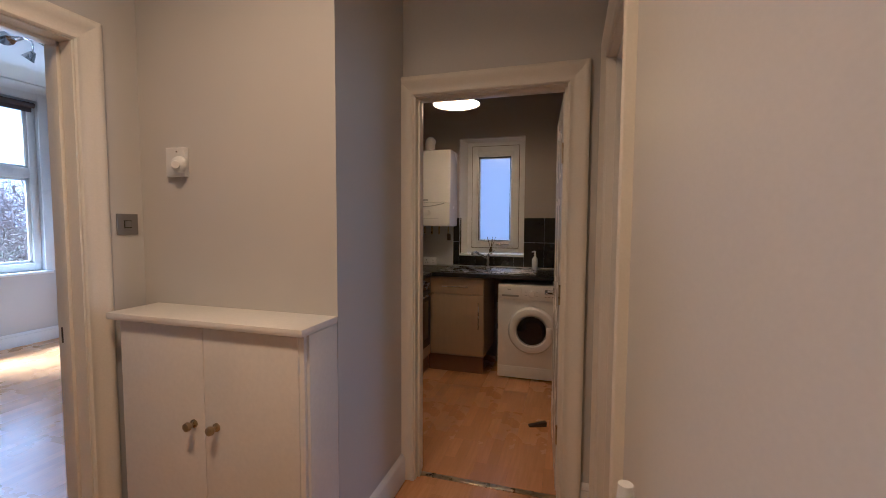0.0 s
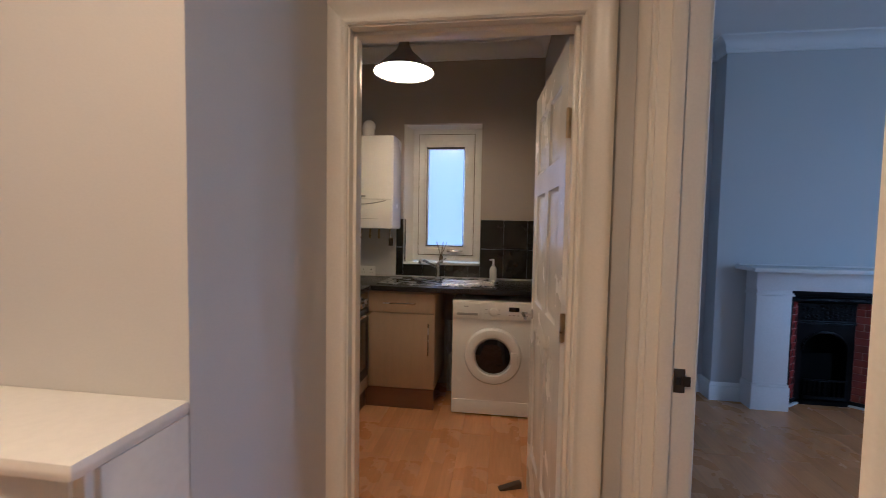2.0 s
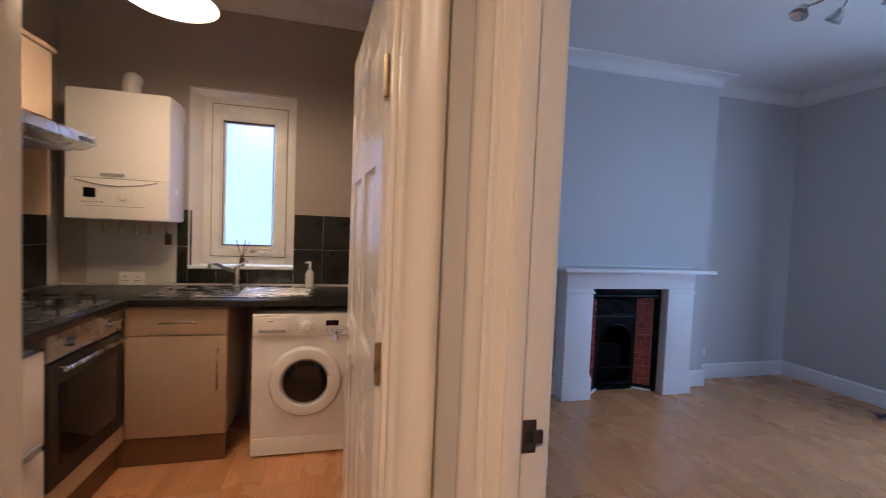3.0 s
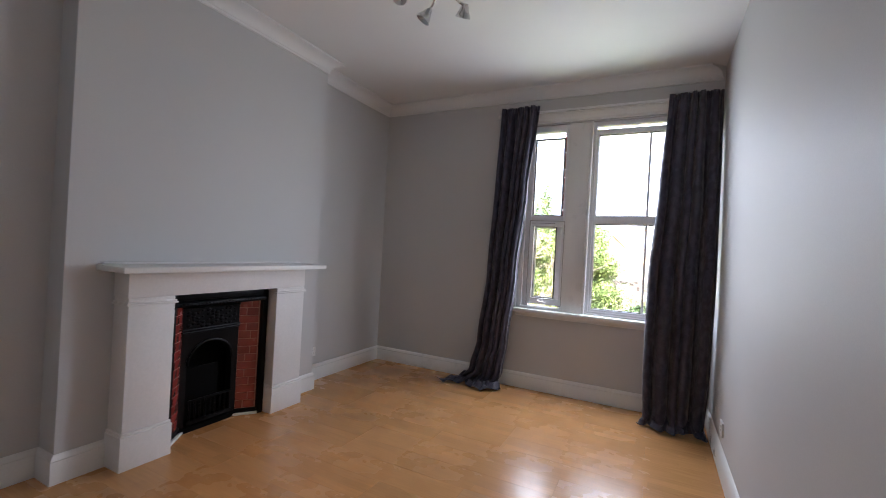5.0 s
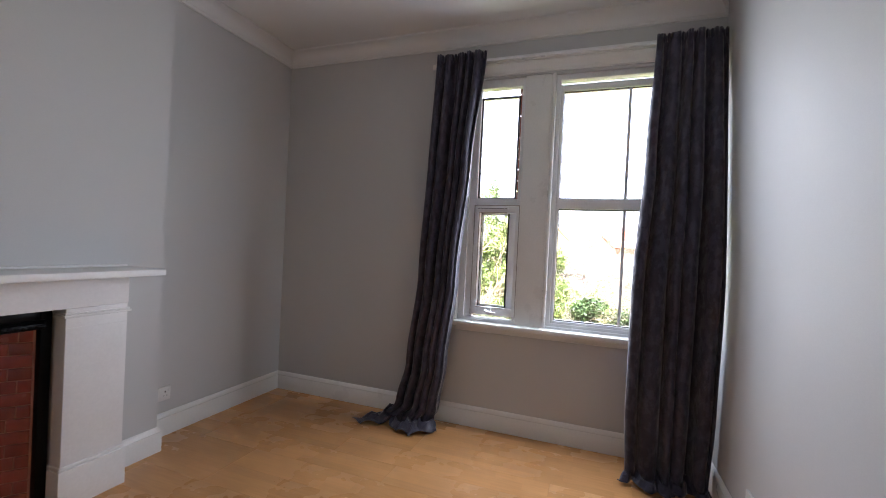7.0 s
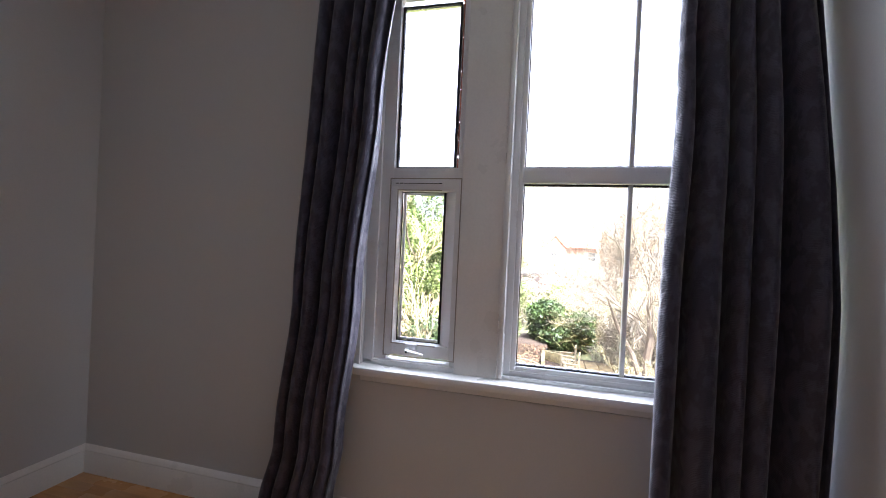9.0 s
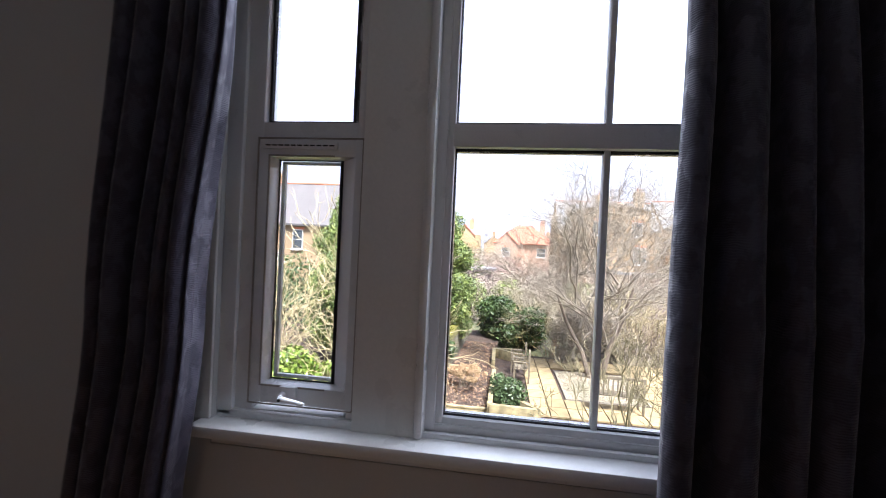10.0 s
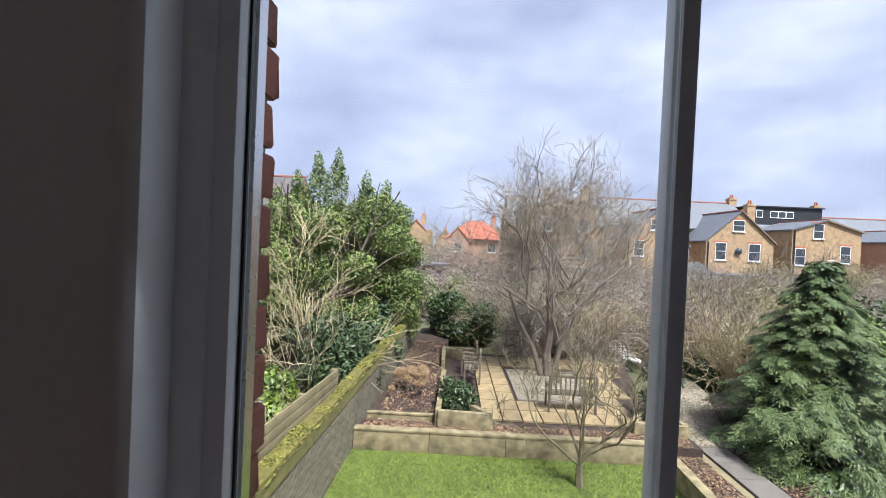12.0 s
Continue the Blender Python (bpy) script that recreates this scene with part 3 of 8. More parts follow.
# left light: fixed above, an opening sash below
L0, L1 = 2.538, 2.968
frame_bars(w1, "window_frame", FX0 + 0.008, FX1, L0, L1, 0.762, WZ1, 0.026, 0.06, 0.03)
part("frame_bead", boxes((FX0 - 0.006, FX0 + 0.012, L1 - 0.05, L1, 0.77, WZ1), bevel=0.005), UPVC, w1)
part("frame_bead", boxes((FX0 - 0.006, FX0 + 0.012, L0, L1, 0.762, 0.79), bevel=0.005), UPVC, w1)
part("side_fillet", boxes((FX0 + 0.012, FX1 - 0.01, 2.862, 2.945, 0.79, 2.47), bevel=0.004), UPVC, w1)
part("transom", box(bmesh.new(), FX0 + 0.014, FX1 - 0.006, L0 + 0.012, 2.87, 1.610, 1.666, 0.006), UPVC, w1)
pane(w1, 2.588, 2.856, 1.672, 2.405)
outer_spacer(w1, 2.588, 2.856, 1.672, 2.405)
bm = bmesh.new()
ring = ((FX0 + 0.004, 2.545), (FX0 + 0.004, 2.566), (FX0 + 0.008, 2.570), (FX1 - 0.008, 2.628), (FX1 - 0.008, 2.545))
lo = [bm.verts.new((x, y, 0.815)) for x, y in ring]
hi = [bm.verts.new((x, y, 1.612)) for x, y in ring]
bm.faces.new(lo[::-1])
bm.faces.new(hi)
for i in range(5):
    bm.faces.new((lo[i], lo[(i + 1) % 5], hi[(i + 1) % 5], hi[i]))
sash = part("opening_sash", bm, UPVC, w1, "small top-hung opening sash")
for d in ((2.832, 2.870, 0.815, 1.612), (2.564, 2.834, 0.815, 0.872), (2.564, 2.834, 1.560, 1.612)):
    part("sash_bar", box(bmesh.new(), FX0 + 0.0045, FX1 - 0.0125, *d, 0.006), UPVC, sash)
pane(w1, 2.630, 2.832, 0.872, 1.560, x=GX + 0.022)
# thin grey strips round the sash, painting in its shadowed joint
bm = bmesh.new()
for d in ((2.541, 2.545, 0.811, 1.617), (2.870, 2.874, 0.811, 1.617), (2.541, 2.874, 0.811, 0.8145), (2.541, 2.874, 1.6125, 1.617)):
    box(bm, FX0 + 0.003, FX0 + 0.007, *d)
part("sash_shadow_gap", bm, MORTAR, w1)
bm = bmesh.new()
for d in ((2.818, 2.830, 0.874, 1.558), (2.632, 2.830, 0.874, 0.884), (2.632, 2.830, 1.548, 1.558)):
    box(bm, GX + 0.030, GX + 0.042, *d)
part("spacer_bar", bm, UPVC, sash)
bm = bmesh.new()
for d in ((2.833, 2.838, 0.868, 1.564), (2.63, 2.838, 0.867, 0.872), (2.63, 2.838, 1.560, 1.565)):
    box(bm, FX0 + 0.003, FX0 + 0.006, *d)
part("bead_line", bm, MORTAR, sash)
hd = part("window_handle", boxes((FX0 - 0.012, FX0 + 0.006, 2.712, 2.767, 0.838, 0.874), bevel=0.006), UPVC, w1, "white lever handle with a black key hole")
bm = bmesh.new()
tube(bm, (FX0 - 0.010, 2.752, 0.850), (FX0 - 0.034, 2.747, 0.846), 0.011, 0.010)
tube(bm, (FX0 - 0.034, 2.752, 0.846), (FX0 - 0.038, 2.672, 0.838), 0.009, 0.005)
part("lever", bm, UPVC, hd)
part("key_hole", ball(bmesh.new(), (FX0 - 0.043, 2.747, 0.846), 0.005), BLACK, hd)
vent = part("trickle_vent", boxes((FX0 - 0.002, FX0 + 0.008, 2.62, 2.86, 1.582, 1.602), bevel=0.002), UPVC, w1)
bm = bmesh.new()
for i in range(11):
    box(bm, FX0 - 0.0035, FX0, 2.63 + i * 0.02, 2.645 + i * 0.02, 1.590, 1.594)
part("vent_slots", bm, BLACK, vent)
part("window_sill", boxes((4.612, FX0 + 0.01, RM_S + 0.002, 3.0, 0.732, 0.766), bevel=0.008), GLOSS, w1, "white painted sill board")
part("sub_sill", boxes((RM_E + 0.003, FX1 + 0.002, WY0 + 0.001, WY1 - 0.001, 0.691, 0.764)), GLOSS, w1)
part("outer_sill", boxes((FX1 - 0.01, OUT_E + 0.05, WY0 - 0.04, WY1 + 0.04, 0.62, 0.668), bevel=0.004), MORTAR, w1)
part("head_trim", moulding(bmesh.new(), ARCH, (RM_E, RM_S + 0.002, 2.54), (RM_E, 3.04, 2.54), (-1, 0, 0), (0, 0, 1)), GLOSS, w1)
part("jamb_trim", boxes((RM_E - 0.012, RM_E, WY1, 3.03, 0.766, 2.54), bevel=0.004), GLOSS, w1)
rail = thing("curtain_rail", "white painted curtain batten fixed above the window", "curtain rail")
part("batten", boxes((4.628, RM_E - 0.03, RM_S + 0.02, 3.23, 2.615, 2.652), bevel=0.004), GLOSS, rail)
part("track", boxes((4.603, 4.628, RM_S + 0.03, 3.20, 2.625, 2.645), bevel=0.004), UPVC, rail)

# outside brick pier and jamb of the window, seen through the glass
bw = thing("wall_outer_brick", "red brick outer pier with pale mortar joints beside the window", "brick wall", kind="structure")


def brick_mesh(lx, ly, lz, seed, mat):
    rnd = random.Random(seed)
    bm = boxes((-lx / 2, lx / 2, -ly / 2, ly / 2, -lz / 2, lz / 2), bevel=0.006)
    for v in bm.verts:
        v.co += Vector((rnd.uniform(-1, 1), rnd.uniform(-1, 1), rnd.uniform(-1, 1))) * 0.0025
    return mesh_of("brick", bm, mat)


pier = [brick_mesh(0.205, 0.235, 0.067, k, BRICK) for k in range(4)]
for k, (y0, y1) in enumerate(((2.366, 2.584), (3.02, 3.17))):
    part("mortar_core", boxes((4.790, 4.992, y0 + 0.006, y1 - 0.006, 0.70, 2.60)), MORTAR, bw)
    for c in range(24):
        ob = new("brick", pier[(c + k) % 4])
        ob.parent, ob.location = bw, (4.897 + 0.004 * math.sin(c * 2.1), y0 + 0.112 + 0.003 * math.sin(c * 3.7), 0.745 + c * 0.079)

# ---- curtains ----
def fabric(name, base):
    """Woven curtain cloth with a faint raised leaf pattern."""
    m = bpy.data.materials.new(name)
    m.use_nodes = True
    nt = m.node_tree
    b = nt.nodes["Principled BSDF"]
    b.inputs["Roughness"].default_value = 0.72
    b.inputs["Sheen Weight"].default_value = 0.35
    b.inputs["Sheen Roughness"].default_value = 0.4
    leaf = noise_fac(nt, 26, 3, 0.47, 0.55, "Object", (1, 1, 0.65))
    weave = nt.nodes.new("ShaderNodeTexWave")
    weave.bands_direction = "Z"
    weave.inputs["Scale"].default_value, weave.inputs["Distortion"].default_value, weave.inputs["Detail"].default_value = 62, 9, 3
    weave.inputs["Detail Scale"].default_value = 0.6
    co = nt.nodes.new("ShaderNodeTexCoord")
    link(nt, co.outputs["Object"], weave.inputs["Vector"])
    col = mix_rgb(nt, leaf, base, tuple(c * 1.35 for c in base))
    link(nt, col, b.inputs["Base Color"])
    rr = nt.nodes.new("ShaderNodeMapRange")
    rr.inputs["To Min"].default_value, rr.inputs["To Max"].default_value = 0.75, 0.42
    link(nt, leaf, rr.inputs["Value"])
    link(nt, rr.outputs[0], b.inputs["Roughness"])
    h = nt.nodes.new("ShaderNodeMath")
    h.operation = "ADD"
    link(nt, leaf, h.inputs[0])
    link(nt, weave.outputs["Fac"], h.inputs[1])
    add_bump(nt, b, h.outputs[0], 0.45, 0.0012)
    return m


CLOTH = fabric("plum_grey_cloth", (0.028, 0.024, 0.042))


def curtain(name, label, edges, folds, x_top, x_low, seed, spread, wrap=0.0, trail=0.5):
    """A hanging curtain. edges: (height, y of one side, y of the other); it gathers at the top and pools on the floor."""
    rnd = random.Random(seed)
    host = thing(name, label, "curtain", group="pair of curtains")
    nu, nv = 150, 76
    ph = [rnd.uniform(-0.5, 0.5) for _ in range(folds + 2)]
    top = edges[0][0]
    bm = bmesh.new()
    grid = []
    for j in range(nv + 1):
        v = j / nv
        drop = v * (top + spread)             # length of cloth let down
        z = max(top - drop, 0.0)
        pool = max(0.0, drop - top)           # what lies on the floor
        a = b = None
        for (z0, a0, b0), (z1, a1, b1) in zip(edges, edges[1:]):
            if z1 <= z <= z0:
                f = (z0 - z) / (z0 - z1)
                f = f * f * (3 - 2 * f) if len(edges) > 3 else f
                a, b = a0 + (a1 - a0) * f, b0 + (b1 - b0) * f
                break
        row = []
        amp = 0.022 + 0.030 * min(1, v * 2.2)
        for i in range(nu + 1):
            u = i / nu
            k = min(folds, max(0.0, folds * (u + 0.045 * math.sin(2 * math.pi * 1.5 * u + seed) * math.sin(math.pi * u))))
            q = int(k) % (folds + 1)
            wob = ph[q] + (ph[q + 1] - ph[q]) * (k - int(k))
            s = math.sin(2 * math.pi * k + wob * (0.4 + 1.6 * v))
            fine = 0.35 * math.sin(6 * math.pi * k + 2 * wob) * math.exp(-v * 26)
            sharp = math.copysign(abs(s) ** 0.8, s)
            x = x_top + (x_low - x_top) * min(1, v * 1.9) + amp * (sharp + fine) + 0.012 * math.sin(7 * u + 5 * v + seed) - wrap * (1 - u) ** 1.3 * min(1, v * 2.5)
            y = a + (b - a) * u + 0.012 * math.cos(2 * math.pi * k + wob) * min(1, v * 3)
            zz = z
            if pool > 0:
                g = pool / spread
                x -= pool * (0.75 + 0.25 * s) * (0.6 + 0.7 * abs(math.sin(5.3 * u + seed)))
                y += (u - 0.35) * pool * trail
                zz = 0.012 + 0.05 * (1 - g) * (0.6 + 0.4 * s) + 0.022 * (1 + math.sin(9 * g + 6 * u * folds)) * (1 - 0.5 * g)
            elif z < 0.1:
                zz = max(z, 0.06 + 0.02 * s)
            row.append(bm.verts.new((x, y, zz)))
        grid.append(row)
    for j in range(nv):
        for i in range(nu):
            bm.faces.new((grid[j][i], grid[j][i + 1], grid[j + 1][i + 1], grid[j + 1][i]))
    c = part("cloth", bm, CLOTH, host)
    sm = c.modifiers.new("thickness", "SOLIDIFY")
    sm.thickness = 0.004
    bm = bmesh.new()
    a, b = edges[0][1], edges[0][2]
    n = folds * 3
    for i in range(n):
        y = a + (b - a) * (i + 0.5) / n
        ball(bm, (x_top - 0.003, y, top - 0.028), 0.013, 1.5, 0.8, 2.4, 8, 6)
    part("pencil_pleat_heading", bm, CLOTH, host)
    return host


curtain("curtain", "dark plum-grey curtain pulled aside and pooling on the floor",
        ((2.685, 2.80, 3.165), (1.9, 2.86, 3.175), (1.1, 2.92, 3.20), (0.45, 2.98, 3.265), (0.15, 3.02, 3.33), (0.0, 3.05, 3.46)), 5, 4.572, 4.53, 3, 0.22, 0.0, 1.0)
curtain("curtain", "dark plum-grey curtain hanging straight beside the side wall",
        ((2.665, 1.347, 1.725), (1.9, 1.345, 1.755), (1.1, 1.35, 1.80), (0.45, 1.36, 1.80), (0.0, 1.38, 1.785)), 5, 4.58, 4.40, 8, 0.14, 0.05)

# ---- fireplace ----
PAINT = surface("white_fireplace_paint", (0.80, 0.79, 0.775), 0.42, dark=0.94, scale=3, grain=70, bump=0.1, depth=0.001)
IRON = surface("black_cast_iron", (0.004, 0.004, 0.005), 0.34, metal=0.0, dark=0.6, scale=14, grain=160, bump=0.2, depth=0.0015, spec=0.12)
SOOT = surface("sooty_iron", (0.004, 0.004, 0.004), 0.9, spec=0.1, dark=0.6, scale=10, grain=100, bump=0.4, depth=0.002)
TILE_RED = surface("red_glazed_tile", (0.30, 0.055, 0.045), 0.22, dark=0.75, scale=16, grain=90, bump=0.15, depth=0.001, vary=0.16, coat=0.3)
GROUT = surface("pale_red_grout", (0.55, 0.24, 0.19), 0.85, dark=0.8, scale=40, grain=200, bump=0.2)
fs = thing("fireplace_surround", "white painted fireplace surround with plain pilasters and a deep mantel shelf", "fireplace")
IN0, IN1 = 2.185, 2.905
SF = 4.262      # front of the pilasters
part("mantel_shelf", boxes((1.835, 3.288, 4.132, BR_Y, 1.078, 1.110), bevel=0.006), PAINT, fs)
part("frieze", boxes((PX0 + 0.008, PX1 - 0.008, SF, BR_Y, 0.932, 1.078), bevel=0.004), PAINT, fs)
for x0, x1 in ((PX0, IN0), (IN1, PX1)):
    part("pilaster", boxes((x0 + 0.012, x1 - 0.012, SF, BR_Y, 0.20, 0.932), bevel=0.004), PAINT, fs)
    cap = bmesh.new()
    box(cap, x0, x1, SF - 0.014, BR_Y, 0.890, 0.902, 0.004)
    box(cap, x0 + 0.005, x1 - 0.005, SF - 0.008, BR_Y, 0.902, 0.912, 0.003)
    part("capital_moulding", cap, PAINT, fs)
    part("necking_line", boxes((x0 + 0.010, x1 - 0.010, SF - 0.002, SF + 0.004, 0.838, 0.843)), PAINT, fs)
    pl = bmesh.new()
    box(pl, x0, x1, SF - 0.014, BR_Y, 0.0, 0.185, 0.004)
    box(pl, x0 + 0.004, x1 - 0.004, SF - 0.008, BR_Y, 0.185, 0.203, 0.006)
    part("plinth", pl, PAINT, fs)
part("back_shelf_edge", boxes((1.86, 3.26, BR_Y - 0.02, BR_Y, 1.110, 1.122), bevel=0.004), PAINT, fs)

fi = thing("fireplace_insert", "black cast iron fireplace insert with splayed red tiled cheeks", "fireplace insert")
IY = 4.335
for x0, x1 in ((IN0, IN0 + 0.045), (IN1 - 0.045, IN1)):
    part("side_frame", boxes((x0 + 0.002, x1, IY, IY + 0.05, 0.0, 0.930), bevel=0.005), IRON, fi)
part("top_frame", boxes((IN0 + 0.045, IN1 - 0.045, IY, IY + 0.05, 0.885, 0.930), bevel=0.005), IRON, fi)
bm = bmesh.new()
prof = [(0.0, 0.0), (0.022, 0.004), (0.034, 0.016), (0.03, 0.030), (0.018, 0.036), (0.024, 0.046), (0.0, 0.056)]
moulding(bm, prof, (IN0 + 0.03, IY + 0.02, 0.838), (IN1 - 0.03, IY + 0.02, 0.838), (0, -1, 0), (0, 0, 1))
part("shelf_moulding", bm, IRON, fi)
bm = bmesh.new()
rnd = random.Random(2)
for i in range(26):
    x = IN0 + 0.06 + i * (IN1 - IN0 - 0.12) / 25
    ball(bm, (x, IY - 0.012, 0.858 + 0.004 * math.sin(i)), 0.010, 1.1, 0.5, 0.7, 8, 6)
part("leaf_beading", bm, IRON, fi)
# splayed cheeks with tiles
CX0, CX1, CY0, CY1 = 0.048, 0.152, 4.372, 4.452
for side in (0, 1):
    ox, ix = (IN0 + CX0, IN0 + CX1) if side == 0 else (IN1 - CX0, IN1 - CX1)
    d = Vector((ix - ox, CY1 - CY0, 0))
    L = d.length
    ang = math.degrees(math.atan2(d.y, d.x))
    face = -1 if side == 0 else 1
    m = pose(ox, CY0, 0, 0, 0, ang)
    bm = boxes((-0.01, L + 0.01, -0.03 if face > 0 else 0.0, 0.0 if face > 0 else 0.03, 0.0, 0.86))
    cheek = part("cheek", bm, GROUT, fi, "tiled cheek of the fireplace", at=m)
    rows, z, up = 14, 0.045, 0.0567
    for r in range(rows):
        cuts = (0.0, 0.62, 1.0) if r % 2 == 0 else (0.0, 0.38, 1.0)
        if r % 3 == 2:
            cuts = (0.0, 1.0)
        for c0, c1 in zip(cuts, cuts[1:]):
            y0, y1 = (0.0, 0.004) if face > 0 else (-0.004, 0.0)
            t = part("tile", boxes((c0 * L + 0.0022, c1 * L - 0.0022, y0, y1, z + r * up + 0.0022, z + (r + 1) * up - 0.0022), bevel=0.0015), TILE_RED, cheek)
    part("cheek_foot", boxes((-0.01, L + 0.012, 0.0 if face > 0 else -0.012, 0.012 if face > 0 else 0.0, 0.0, 0.044), bevel=0.003), IRON, cheek)
    part("hearth_bead", boxes((-0.02, L + 0.02, 0.014 if face > 0 else -0.034, 0.034 if face > 0 else -0.014, 0.0, 0.018), bevel=0.006), PAINT, cheek, "white painted hearth edging")
BX0, BX1 = IN0 + CX1, IN1 - CX1
# centre plate with an arched fire opening
bm = bmesh.new()
n = 18
ax0, ax1, az, ar = BX0 + 0.045, BX1 - 0.045, 0.44, (BX1 - BX0 - 0.09) / 2
outer = [(BX0, 0.0), (BX0, 0.84), (BX1, 0.84), (BX1, 0.0)]
arch = [(ax0, 0.0)] + [((ax0 + ax1) / 2 - ar * math.cos(math.pi * i / n), az + ar * 0.9 * math.sin(math.pi * i / n)) for i in range(n + 1)] + [(ax1, 0.0)]
vf = [bm.verts.new((x, CY1, z)) for x, z in outer]
va = [bm.verts.new((x, CY1, z)) for x, z in arch]
vb = [bm.verts.new((x, CY1 + 0.06, z)) for x, z in arch]
half = len(va) // 2
bm.faces.new([vf[0]] + va[:half + 1][::1] + [vf[1]])
bm.faces.new([vf[1], va[half], vf[2]])
bm.faces.new([vf[2]] + va[half:] + [vf[3]])
for i in range(len(va) - 1):
    bm.faces.new((va[i], va[i + 1], vb[i + 1], vb[i]))
part("arched_plate", bm, IRON, fi)
bm = bmesh.new()
for i in range(n):
    a0, a1 = math.pi * i / n, math.pi * (i + 1) / n
    tube(bm, ((ax0 + ax1) / 2 - ar * math.cos(a0), CY1 - 0.004, az + ar * 0.9 * math.sin(a0)),
         ((ax0 + ax1) / 2 - ar * math.cos(a1), CY1 - 0.004, az + ar * 0.9 * math.sin(a1)), 0.009, n=8)
for z in (0.655, 0.672, 0.815):
    tube(bm, (BX0, CY1 - 0.006, z), (BX1, CY1 - 0.006, z), 0.007, n=8)
part("arch_moulding", bm, IRON, fi)
bm = bmesh.new()
for i in range(11):
    for k in range(4):
        x = BX0 + 0.04 + i * (BX1 - BX0 - 0.08) / 10
        ball(bm, (x + rnd.uniform(-0.006, 0.006), CY1 - 0.002, 0.70 + k * 0.028 + 0.012 * math.sin(i * 1.3 + k)), rnd.uniform(0.008, 0.016), 1.2, 0.5, 0.8, 8, 6)
part("cast_scrollwork", bm, IRON, fi, "raised cast leaf scrollwork")
part("fire_back", boxes((BX0 - 0.02, BX1 + 0.02, CY1 + 0.16, CY1 + 0.18, 0, 0.86)), SOOT, fi)
part("fire_floor", boxes((BX0 - 0.02, BX1 + 0.02, CY1 - 0.02, CY1 + 0.16, 0.0, 0.03)), SOOT, fi)
part("smoke_shelf", boxes((BX0 - 0.02, BX1 + 0.02, CY1 + 0.0, CY1 + 0.18, 0.86, 0.9)), SOOT, fi)
for s in (0, 1):
    x = BX0 - 0.02 if s == 0 else BX1 + 0.01
    part("fire_side", boxes((x, x + 0.01, CY1 + 0.0, CY1 + 0.16, 0.03, 0.86)), SOOT, fi)
gr = part("grate_front", boxes((BX0 + 0.05, BX1 - 0.05, CY1 - 0.03, CY1 - 0.015, 0.05, 0.075), bevel=0.004), IRON, fi)
for i in range(9):
    x = BX0 + 0.065 + i * (BX1 - BX0 - 0.13) / 8
    part("grate_bar", tube(bmesh.new(), (x, CY1 - 0.022, 0.07), (x, CY1 - 0.022, 0.2), 0.006, n=8), IRON, gr)
part("grate_rail", boxes((BX0 + 0.05, BX1 - 0.05, CY1 - 0.03, CY1 - 0.015, 0.195, 0.21), bevel=0.004), IRON, gr)
part("damper_plate", boxes((BX0 + 0.05, BX1 - 0.10, CY1 + 0.06, CY1 + 0.075, 0.05, 0.40), bevel=0.01), SOOT, fi)


# ---- sockets, lamp ----
PLAST = surface("white_plastic", (0.78, 0.78, 0.76), 0.35, dark=0.95, scale=10, grain=200, bump=0.03)


def socket(at, turn, label, wide=0.146):
    """A wall socket whose plate faces -y before it is turned."""
    h = thing("wall_socket", label, "socket", at, turn, group="wall sockets")
    part("plate", boxes((-wide / 2, wide / 2, -0.012, 0, -0.043, 0.043), bevel=0.004), PLAST, h)
    for cx in ((-0.036, 0.036) if wide > 0.1 else (0,)):
        for d in ((cx - 0.003, cx + 0.003, 0.008, 0.018), (cx - 0.014, cx - 0.006, -0.014, -0.010), (cx + 0.006, cx + 0.014, -0.014, -0.010)):
            part("pin_hole", boxes((d[0], d[1], -0.0135, -0.011, d[2], d[3])), BLACK, h)
    for cx in ((-0.06, 0.06) if wide > 0.1 else (0.028,)):
        part("rocker", boxes((cx - 0.005, cx + 0.005, -0.0155, -0.011, 0.012, 0.030), bevel=0.001), PLAST, h)
    return h


socket((3.60, RM_N, 0.27), 0, "white double wall socket above the skirting board")
socket((1.28, RM_N, 0.27), 0, "white double wall socket in the dim recess")
socket((3.86, RM_S, 0.26), 180, "white wall socket low on the pale wall", 0.1)

cl = thing("ceiling_spotlight", "switched-off chrome ceiling light with several curved arms", "ceiling light", (2.72, 2.92, CEIL_Z))
part("ceiling_rose", lathe(bmesh.new(), [(0.0, 0.0), (0.07, 0.0), (0.072, -0.012), (0.06, -0.03), (0.02, -0.036), (0.018, -0.10), (0.03, -0.12), (0.0, -0.13)]), STEEL, cl)
for i in range(5):
    a = 2 * math.pi * i / 5 + 0.4
    bm = bmesh.new()
    pts = [Vector((r * math.cos(a + 0.35 * math.sin(8 * r)), r * math.sin(a + 0.35 * math.sin(8 * r)), -0.09 - 0.07 * math.sin(r * 9))) for r in (0.012, 0.06, 0.11, 0.155, 0.195)]
    for p, q in zip(pts, pts[1:]):
        tube(bm, p, q, 0.007, n=8)
    arm = part("arm", bm, STEEL, cl)
    bm = bmesh.new()
    lathe(bm, [(0.0, 0.012), (0.016, 0.01), (0.026, -0.015), (0.042, -0.055), (0.046, -0.064), (0.038, -0.058), (0.0, -0.035)], 14, Matrix.Translation(pts[-1]) @ pose(0, 0, 0, 35 * math.cos(a), 35 * math.sin(a), 0))
    part("spot_head", bm, STEEL, arm)

